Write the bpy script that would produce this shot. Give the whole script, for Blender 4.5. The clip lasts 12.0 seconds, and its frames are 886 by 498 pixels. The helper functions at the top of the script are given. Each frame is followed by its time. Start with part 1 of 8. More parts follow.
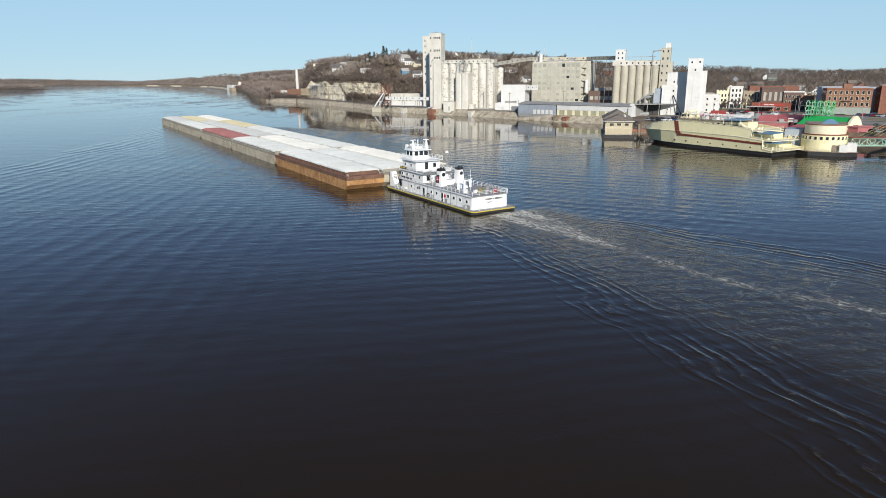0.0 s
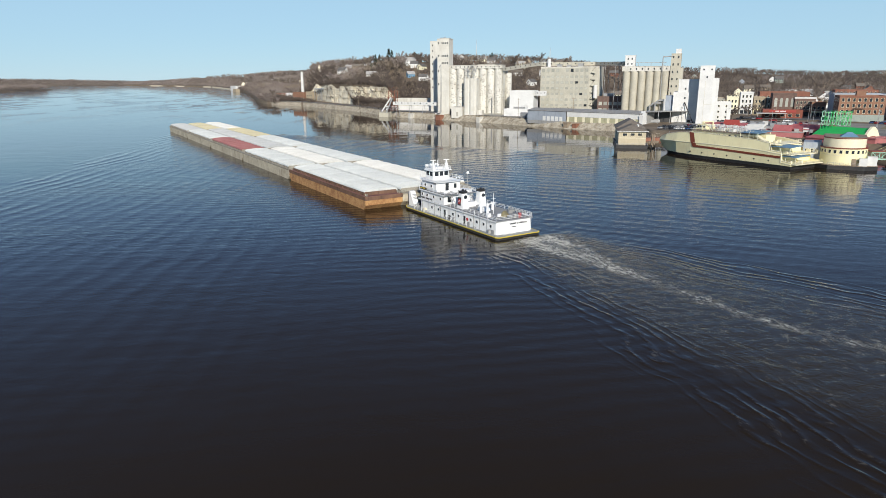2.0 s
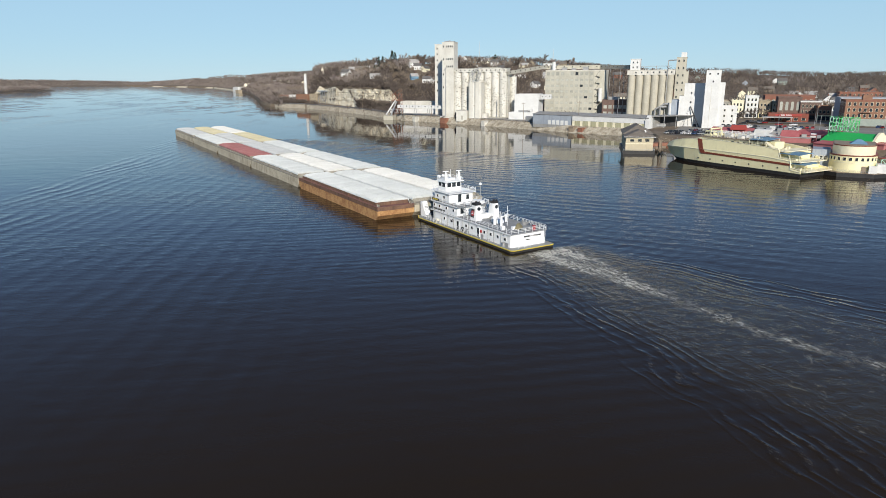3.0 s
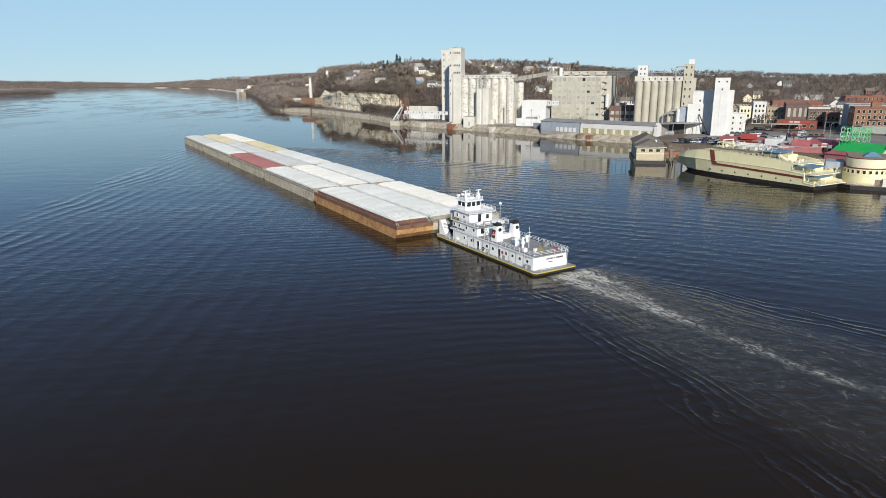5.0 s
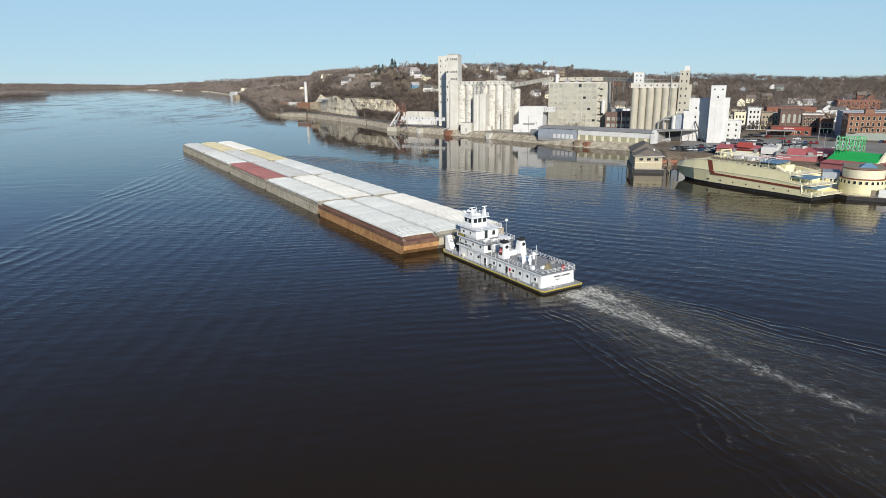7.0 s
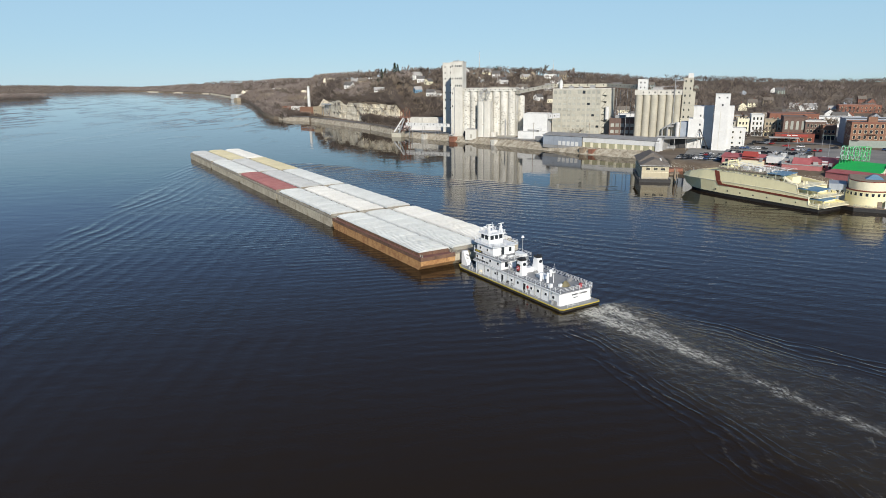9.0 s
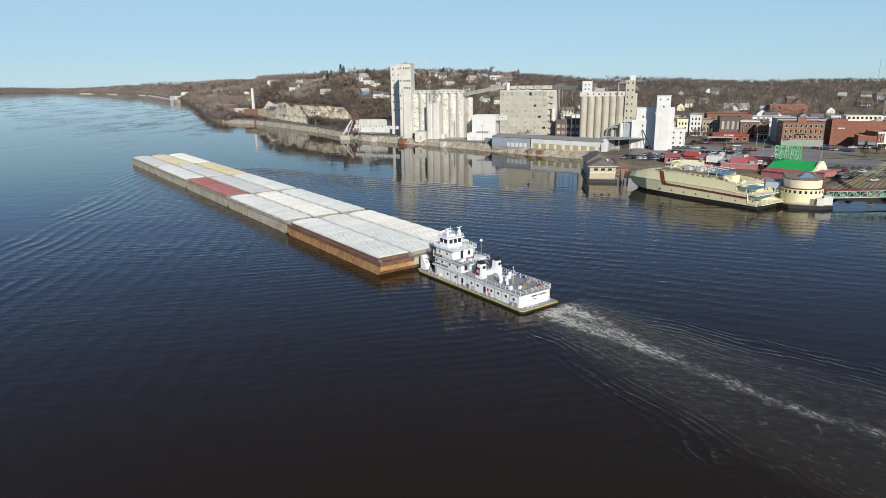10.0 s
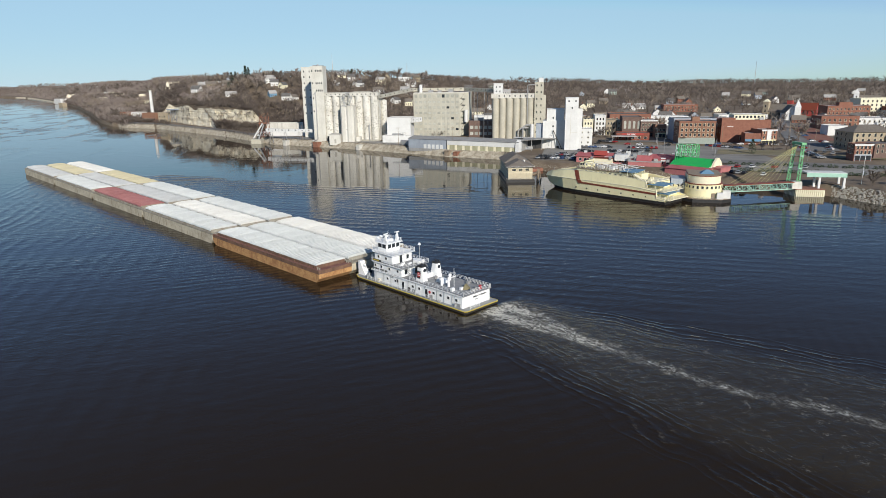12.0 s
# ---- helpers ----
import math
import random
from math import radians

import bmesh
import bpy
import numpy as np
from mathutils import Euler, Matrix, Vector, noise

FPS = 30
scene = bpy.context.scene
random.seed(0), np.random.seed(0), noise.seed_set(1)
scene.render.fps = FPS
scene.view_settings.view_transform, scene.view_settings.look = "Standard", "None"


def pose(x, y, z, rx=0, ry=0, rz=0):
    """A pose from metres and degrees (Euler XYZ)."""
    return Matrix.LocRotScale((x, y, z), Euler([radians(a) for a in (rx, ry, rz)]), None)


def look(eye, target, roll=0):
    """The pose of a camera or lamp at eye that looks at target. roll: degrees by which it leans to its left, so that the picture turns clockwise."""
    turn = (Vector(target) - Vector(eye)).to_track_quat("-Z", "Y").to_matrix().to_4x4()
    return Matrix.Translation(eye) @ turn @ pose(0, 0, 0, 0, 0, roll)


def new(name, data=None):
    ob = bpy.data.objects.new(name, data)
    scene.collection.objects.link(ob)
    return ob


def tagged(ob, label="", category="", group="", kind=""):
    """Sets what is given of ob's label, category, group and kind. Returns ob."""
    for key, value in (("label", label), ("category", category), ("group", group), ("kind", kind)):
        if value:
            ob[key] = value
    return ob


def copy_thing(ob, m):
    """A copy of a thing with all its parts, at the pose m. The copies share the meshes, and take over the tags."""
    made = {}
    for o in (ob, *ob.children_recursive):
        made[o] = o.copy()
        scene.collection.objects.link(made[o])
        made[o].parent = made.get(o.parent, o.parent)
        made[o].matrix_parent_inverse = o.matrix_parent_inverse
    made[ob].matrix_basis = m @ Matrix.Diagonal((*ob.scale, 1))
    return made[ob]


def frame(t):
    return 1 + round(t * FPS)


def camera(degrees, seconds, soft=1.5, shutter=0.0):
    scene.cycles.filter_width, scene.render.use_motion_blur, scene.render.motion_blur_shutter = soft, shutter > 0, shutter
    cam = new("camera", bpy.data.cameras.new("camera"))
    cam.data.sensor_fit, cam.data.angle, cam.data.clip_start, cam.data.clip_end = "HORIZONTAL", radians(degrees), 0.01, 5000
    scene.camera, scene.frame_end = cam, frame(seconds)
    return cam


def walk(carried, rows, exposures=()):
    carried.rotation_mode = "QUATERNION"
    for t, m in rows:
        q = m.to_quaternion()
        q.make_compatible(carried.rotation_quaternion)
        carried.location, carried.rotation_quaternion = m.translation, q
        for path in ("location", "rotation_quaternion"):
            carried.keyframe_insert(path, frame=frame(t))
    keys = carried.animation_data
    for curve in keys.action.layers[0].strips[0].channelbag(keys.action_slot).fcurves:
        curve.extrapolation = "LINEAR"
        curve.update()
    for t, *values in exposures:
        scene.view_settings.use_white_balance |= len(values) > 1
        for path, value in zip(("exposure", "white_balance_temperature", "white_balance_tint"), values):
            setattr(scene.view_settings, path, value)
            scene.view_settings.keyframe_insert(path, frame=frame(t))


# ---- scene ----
# ---- camera and its flight ----
cam = camera(69.38, 12.0, soft=0.55)
PATH = [  # seconds, x, y, z, pitch, roll, yaw
    (0, -0.31, 0.85, 27.71, -14.898, -0.32, 0.196),
    (0.5, -1.28, 1.81, 28.87, -14.940, -0.32, 0.253),
    (1, -2.31, 2.81, 29.95, -14.950, -0.32, 0.302),
    (1.5, -3.52, 3.82, 31.19, -14.962, -0.32, 0.349),
    (2, -4.78, 4.57, 32.47, -14.966, -0.33, 0.396),
    (2.5, -6.14, 4.96, 33.84, -14.985, -0.34, 0.455),
    (3, -7.51, 5.28, 35.10, -14.970, -0.36, 0.515),
    (5, -11.94, 5.97, 39.79, -14.960, -0.45, 0.667),
    (5.5, -12.80, 5.96, 40.73, -14.931, -0.47, 0.700),
    (6, -13.64, 5.90, 41.69, -14.904, -0.50, 0.192),
    (6.5, -14.42, 5.57, 42.80, -14.888, -0.51, 0.105),
    (7, -15.17, 5.16, 43.91, -14.880, -0.52, 0.071),
    (9, -19.69, 3.60, 48.42, -14.812, -0.56, -0.003),
    (9.5, -20.92, 3.15, 49.37, -14.795, -0.59, -1.023),
    (10, -22.47, 2.73, 49.74, -14.816, -0.63, -4.765),
    (10.5, -24.37, 2.31, 50.02, -14.836, -0.65, -8.308),
    (11, -26.25, 2.07, 50.26, -14.845, -0.67, -11.179),
    (11.5, -28.09, 1.66, 50.85, -14.864, -0.69, -12.424),
    (12, -29.83, 1.41, 51.39, -14.879, -0.72, -13.025),
]
walk(cam, [(t, pose(x, y, z, 90 + p, 0, yaw) @ pose(0, 0, 0, 0, 0, r)) for t, x, y, z, p, r, yaw in PATH],
     exposures=[(0, 0.06, 6400, 10), (6, 0.03, 6400, 10), (12, 0.0, 6400, 10)])

# ---- sky and sun ----
SUN_AZ, SUN_EL = 173.5, 25.0  # degrees clockwise from +y, and above the horizon
world = bpy.data.worlds.new("sky")
scene.world = world
world.use_nodes = True
wn = world.node_tree.nodes
sky = wn.new("ShaderNodeTexSky")
sky.sky_type, sky.sun_disc = "NISHITA", False
sky.sun_elevation, sky.sun_rotation = radians(SUN_EL), radians(SUN_AZ)
sky.air_density, sky.dust_density, sky.ozone_density = 0.8, 0.0, 3.7
haze = wn.new("ShaderNodeMix")  # thin even haze along the foot of the sky
haze.data_type = "RGBA"
haze.blend_type = "DARKEN"
haze.inputs[0].default_value = 0.8
haze.inputs[7].default_value = (3.9, 6.0, 7.4, 1)
world.node_tree.links.new(sky.outputs[0], haze.inputs[6])
world.node_tree.links.new(haze.outputs[2], wn["Background"].inputs[0])
wn["Background"].inputs[1].default_value = 0.103
sun = new("sun", bpy.data.lights.new("sun", "SUN"))
sun.data.energy, sun.data.angle, sun.data.color = 4.95, radians(0.55), (1.0, 0.93, 0.82)
_a, _e = radians(SUN_AZ), radians(SUN_EL)
sun.matrix_basis = look((0, 0, 0), (-math.sin(_a) * math.cos(_e), -math.cos(_a) * math.cos(_e), -math.sin(_e)))
sun.location = (0, -200, 300)


# ---- materials ----
class Nodes:
    """A short hand for wiring a material."""

    def __init__(self, name):
        self.mat = bpy.data.materials.new(name)
        self.mat.use_nodes = True
        self.tree = self.mat.node_tree
        self.bsdf = self.tree.nodes["Principled BSDF"]
        self.pos = self.add("ShaderNodeNewGeometry").outputs["Position"]

    def add(self, kind, **props):
        n = self.tree.nodes.new(kind)
        for k, v in props.items():
            setattr(n, k, v)
        return n

    def put(self, socket, value):
        if isinstance(value, bpy.types.NodeSocket):
            self.tree.links.new(value, socket)
        elif value is not None:
            socket.default_value = value

    def math(self, op, a, b=None, c=None):
        n = self.add("ShaderNodeMath", operation=op)
        for i, v in enumerate((a, b, c)):
            self.put(n.inputs[i], v)
        return n.outputs[0]

    def scaled(self, v, sx, sy, sz):
        n = self.add("ShaderNodeVectorMath", operation="MULTIPLY")
        self.put(n.inputs[0], v)
        n.inputs[1].default_value = (sx, sy, sz)
        return n.outputs[0]

    def dot(self, v, d):
        n = self.add("ShaderNodeVectorMath", operation="DOT_PRODUCT")
        self.put(n.inputs[0], v)
        n.inputs[1].default_value = d
        return n.outputs["Value"]

    def noise(self, v, scale, detail=4, rough=0.55, distort=0.0):
        n = self.add("ShaderNodeTexNoise")
        self.put(n.inputs["Vector"], v)
        n.inputs["Scale"].default_value, n.inputs["Detail"].default_value = scale, detail
        n.inputs["Roughness"].default_value, n.inputs["Distortion"].default_value = rough, distort
        return n.outputs[0]

    def ramp(self, v, lo, hi, a=0.0, b=1.0):
        n = self.add("ShaderNodeMapRange", interpolation_type="SMOOTHSTEP")
        for i, x in enumerate((v, lo, hi, a, b)):
            self.put(n.inputs[i], x)
        return n.outputs[0]

    def mix(self, f, a, b):
        n = self.add("ShaderNodeMix", data_type="RGBA")
        self.put(n.inputs[0], f)
        for i, v in ((6, a), (7, b)):
            self.put(n.inputs[i], (*v, 1) if isinstance(v, tuple) else v)
        return n.outputs[2]

    def bump(self, h, strength, dist, normal=None):
        n = self.add("ShaderNodeBump")
        n.inputs["Strength"].default_value, n.inputs["Distance"].default_value = strength, dist
        self.put(n.inputs["Height"], h)
        self.put(n.inputs["Normal"], normal)
        return n.outputs[0]


def surf(name, base, worn, scale=0.6, rough=0.8, metal=0.0, bump=0.15, streaks=0.0, stain=None, grain=8.0, vary=0.0):
    """A weathered surface: base mixed with worn by coarse and fine noise; streaks run down the walls."""
    n = Nodes(name)
    coarse = n.noise(n.pos, scale, 5, 0.6, 0.4)
    fine = n.noise(n.pos, scale * grain, 4, 0.65)
    f = n.ramp(n.math("ADD", n.math("MULTIPLY", coarse, 0.65), n.math("MULTIPLY", fine, 0.35)), 0.36, 0.66)
    col = n.mix(f, base, worn)
    if streaks:
        s = n.noise(n.scaled(n.pos, 1.0, 1.0, 0.07), scale * 4, 4, 0.6)
        col = n.mix(n.ramp(s, 0.52, 0.72, 0.0, streaks), col, stain or tuple(c * 0.45 for c in base))
    if vary:
        info = n.add("ShaderNodeObjectInfo").outputs["Random"]
        col = n.mix(n.math("MULTIPLY", info, vary), col, tuple(c * 0.5 for c in base))
    n.put(n.bsdf.inputs["Base Color"], col)
    n.put(n.bsdf.inputs["Roughness"], n.ramp(fine, 0.2, 0.8, max(rough - 0.12, 0.03), min(rough + 0.1, 1)))
    n.bsdf.inputs["Metallic"].default_value = metal
    if bump:
        n.put(n.bsdf.inputs["Normal"], n.bump(fine, bump, 0.05))
    return n.mat


TOW_X, TOW_Y, TOW_YAW = -25.42, 164.21, 31.4
TOW = pose(TOW_X, TOW_Y, 0, 0, 0, TOW_YAW)
TUG = TOW @ pose(9.7, -43.4, -0.4) @ Matrix.Diagonal((1.04, 1, 1, 1))


def water_material():
    """Silty river: dark brown body, sky in the gloss, wind ripples, ship waves, a foaming wake."""
    n = Nodes("river_water")
    c, s = math.cos(radians(TOW_YAW)), math.sin(radians(TOW_YAW))
    rel = n.add("ShaderNodeVectorMath", operation="SUBTRACT")
    n.put(rel.inputs[0], n.pos)
    rel.inputs[1].default_value = (TOW_X, TOW_Y, 0)
    rel = rel.outputs[0]
    lx, ly = n.dot(rel, (c, s, 0)), n.dot(rel, (-s, c, 0))  # across the tow, along the tow
    along = n.add("ShaderNodeCombineXYZ")  # lengthwise along the tow
    n.put(along.inputs[0], lx)
    n.put(along.inputs[1], n.math("MULTIPLY", ly, 0.45))
    along = along.outputs[0]
    side = n.math("ABSOLUTE", n.math("SUBTRACT", lx, 16.0))
    aside = n.math("ABSOLUTE", n.math("SUBTRACT", lx, 15.4))
    back = n.math("SUBTRACT", -43.6, ly)
    # glassy water with cat's-paws of wind, rougher in the wedge that the tow has crossed
    reach = n.math("SUBTRACT", n.math("MULTIPLY", n.math("SUBTRACT", 300.0, ly), 0.42), n.math("SUBTRACT", side, 14.0))
    reach = n.math("ADD", reach, n.math("MULTIPLY", n.math("SUBTRACT", n.noise(n.pos, 0.03, 3), 0.5), 22.0))
    wedge = n.ramp(reach, -1.0, 10.0)
    w1 = n.noise(n.scaled(n.pos, 0.55, 1.0, 1), 0.42, 3, 0.5, 0.6)
    w2 = n.noise(n.scaled(n.pos, 0.7, 1.0, 1), 1.7, 3, 0.55, 0.3)
    w3 = n.noise(n.scaled(n.pos, 0.5, 1.0, 1), 0.11, 2, 0.5, 0.5)
    w4 = n.noise(n.scaled(n.pos, 0.6, 1.0, 1), 5.2, 2, 0.5)
    paws = n.ramp(n.noise(n.scaled(n.pos, 1.3, 0.45, 1), 0.02, 5, 0.62, 0.8), 0.525, 0.575)
    upstream = n.ramp(n.dot(n.pos, (0, 1, 0)), 420.0, 1000.0, 0.06, 1.0)
    streaks = n.ramp(n.noise(n.scaled(n.pos, 0.35, 1.0, 1), 0.02, 3, 0.55), 0.36, 0.64, 0.45, 1.0)
    rough = n.math("MAXIMUM", n.math("MULTIPLY", n.math("MULTIPLY", wedge, streaks), 0.78), n.math("MULTIPLY", n.math("MULTIPLY", paws, upstream), 2.4))
    rough = n.math("MULTIPLY", n.math("ADD", rough, 0.06), n.ramp(n.dot(n.pos, (0, 1, 0)), 55.0, 165.0, 0.28, 1.0))
    lee = n.math("MULTIPLY", n.ramp(lx, 70.0, 150.0), n.ramp(n.dot(n.pos, (0, 1, 0)), 250.0, 350.0))
    rough = n.math("MULTIPLY", rough, n.math("SUBTRACT", 1.0, n.math("MULTIPLY", lee, 0.6)))
    # bow waves of the tow: crests slanting back from the line of barges, strongest along the cusp
    warp = n.math("MULTIPLY", n.noise(n.pos, 0.03, 2), 9.0)
    ph = n.math("ADD", n.math("ADD", n.math("MULTIPLY", side, 0.86), n.math("MULTIPLY", ly, 0.50)), warp)
    crest = n.math("SINE", n.math("MULTIPLY", ph, 6.283 / 5.3))
    cusp = n.ramp(n.math("ABSOLUTE", n.math("SUBTRACT", reach, 9.0)), 2.0, 34.0, 1.0, 0.34)
    fan = n.math("MULTIPLY", n.math("MULTIPLY", wedge, cusp), n.ramp(side, 16.0, 220.0, 1.0, 0.45))
    fan = n.math("MULTIPLY", fan, n.ramp(n.noise(n.pos, 0.03, 3), 0.36, 0.60, 0.25, 1.0))
    fan = n.math("MULTIPLY", fan, n.ramp(ly, -120.0, 0.0, 0.3, 1.0))
    ph2 = n.math("ADD", n.math("ADD", n.math("MULTIPLY", side, -0.35), n.math("MULTIPLY", ly, 0.93)), n.math("MULTIPLY", warp, 0.8))
    cross = n.math("MULTIPLY", n.math("SINE", n.math("MULTIPLY", ph2, 6.283 / 3.1)), n.math("MULTIPLY", wedge, n.ramp(side, 15.0, 60.0, 0.05, 0.012)))
    # stern waves: long thin crests in two arms opening from the boat
    arm = n.math("SUBTRACT", aside, n.math("ADD", n.math("MULTIPLY", back, 0.26), 8.6))
    arm = n.math("ADD", arm, n.math("MULTIPLY", n.math("SUBTRACT", n.noise(n.pos, 0.05, 2), 0.5), 5.0))
    on_arm = n.math("MULTIPLY", n.math("MULTIPLY", n.ramp(arm, -17.0, -3.0), n.ramp(arm, 1.0, 5.0, 1.0, 0.0)), n.ramp(back, 0.0, 16.0))
    aph = n.math("ADD", n.math("MULTIPLY", arm, 0.97), n.math("MULTIPLY", n.noise(along, 0.14, 3, 0.55), 7.5))
    acrest = n.math("SINE", n.math("MULTIPLY", aph, 6.283 / 1.9))
    acrest = n.math("MULTIPLY", n.math("POWER", n.math("ADD", n.math("MULTIPLY", acrest, 0.5), 0.5), 2.2), on_arm)
    acrest = n.math("MULTIPLY", acrest, n.ramp(n.noise(along, 0.16, 3, 0.6, 0.5), 0.36, 0.60, 0.25, 1.15))
    # churned trail, with one broken line of froth
    meander = n.math("MULTIPLY", n.math("SUBTRACT", n.noise(n.pos, 0.045, 3, 0.6), 0.5), 6.0)
    meander = n.math("MULTIPLY", meander, n.ramp(back, 5.0, 40.0, 0.2, 1.0))
    line = n.math("ADD", n.ramp(back, 0.0, 40.0, 18.2, 15.2), n.ramp(back, 52.0, 85.0, 0.0, 4.0))
    off = n.math("ABSOLUTE", n.math("ADD", n.math("SUBTRACT", lx, line), meander))
    behind = n.ramp(back, 0.0, 2.5)
    churn = n.math("MULTIPLY", n.ramp(n.math("SUBTRACT", off, n.math("MULTIPLY", back, 0.16)), 3.0, 13.0, 1.0, 0.0), behind)
    near = n.ramp(back, 0.0, 32.0, 1.0, 0.0)
    eddy = n.noise(n.pos, 0.30, 5, 0.62, 1.2)
    froth = n.math("ADD", off, n.math("MULTIPLY", n.math("SUBTRACT", eddy, 0.5), n.ramp(back, 0.0, 40.0, 9.0, 7.0)))
    band = n.math("MULTIPLY", n.ramp(froth, n.ramp(back, 0.0, 30.0, 3.4, -0.6), n.ramp(back, 0.0, 40.0, 7.0, 2.3), 1.0, 0.0), behind)
    fine = n.noise(along, 1.5, 7, 0.74, 1.2)
    vein = n.math("SUBTRACT", 1.0, n.math("MULTIPLY", n.math("ABSOLUTE", n.math("SUBTRACT", n.noise(along, 0.8, 6, 0.66, 2.0), 0.5)), 16.0))
    vein = n.ramp(vein, 0.1, 0.9)
    gaps = n.ramp(n.noise(along, 0.26, 4, 0.6), 0.36, 0.58, 0.22, 1.0)
    speck = n.ramp(n.math("ADD", fine, n.math("MULTIPLY", near, 0.05)), 0.50, 0.64)
    foam = n.math("MULTIPLY", n.math("MULTIPLY", band, gaps), n.math("ADD", n.math("MULTIPLY", speck, 0.9), n.math("MULTIPLY", vein, 0.45)))
    foam = n.math("MULTIPLY", foam, n.ramp(back, 4.0, 80.0, 1.7, 0.75))
    flecks = n.math("MULTIPLY", n.math("MULTIPLY", churn, vein), n.math("MULTIPLY", n.ramp(eddy, 0.53, 0.66), n.ramp(fine, 0.48, 0.62, 0.0, 0.34)))
    rims = n.math("MULTIPLY", n.ramp(acrest, 0.55, 1.0), n.ramp(fine, 0.5, 0.62, 0.0, 0.07))
    foam = n.math("MINIMUM", n.math("ADD", n.math("ADD", foam, flecks), rims), 0.95)
    rough = n.math("MULTIPLY", rough, n.math("SUBTRACT", 1.0, n.math("MULTIPLY", churn, 0.7)))
    h = n.math("ADD", n.math("MULTIPLY", w1, 0.56), n.math("ADD", n.math("MULTIPLY", w2, 0.17), n.math("MULTIPLY", w4, 0.03)))
    h = n.math("ADD", n.math("MULTIPLY", h, rough), n.math("MULTIPLY", w3, n.ramp(n.dot(n.pos, (0, 1, 0)), 230.0, 520.0, 0.4, 0.16)))
    h = n.math("ADD", h, n.math("MULTIPLY", n.math("MULTIPLY", n.math("POWER", n.math("ADD", n.math("MULTIPLY", crest, 0.5), 0.5), 1.6), fan), 0.62))
    h = n.math("ADD", h, cross)
    h = n.math("ADD", h, n.math("MULTIPLY", acrest, 0.23))
    h = n.math("ADD", h, n.math("MULTIPLY", n.math("MULTIPLY", n.noise(n.pos, 0.45, 5, 0.62, 1.2), churn), n.ramp(back, 0.0, 60.0, 1.3, 0.55)))
    h = n.math("ADD", h, n.math("MULTIPLY", foam, 0.12))
    body = n.mix(n.noise(n.pos, 0.02, 3), (0.0195, 0.0128, 0.0066), (0.0238, 0.016, 0.0083))
    body = n.mix(n.math("MULTIPLY", churn, n.ramp(back, 0.0, 60.0, 0.9, 0.55)), body, (0.048, 0.039, 0.024))
    n.put(n.bsdf.inputs["Base Color"], n.mix(foam, body, (0.76, 0.73, 0.63)))
    n.put(n.bsdf.inputs["Roughness"], n.math("ADD", 0.035, n.math("MULTIPLY", foam, 0.6)))
    n.bsdf.inputs["IOR"].default_value = 1.333
    n.bsdf.inputs["Specular IOR Level"].default_value = 0.28
    n.put(n.bsdf.inputs["Normal"], n.bump(h, 1.0, 0.24))
    return n.mat


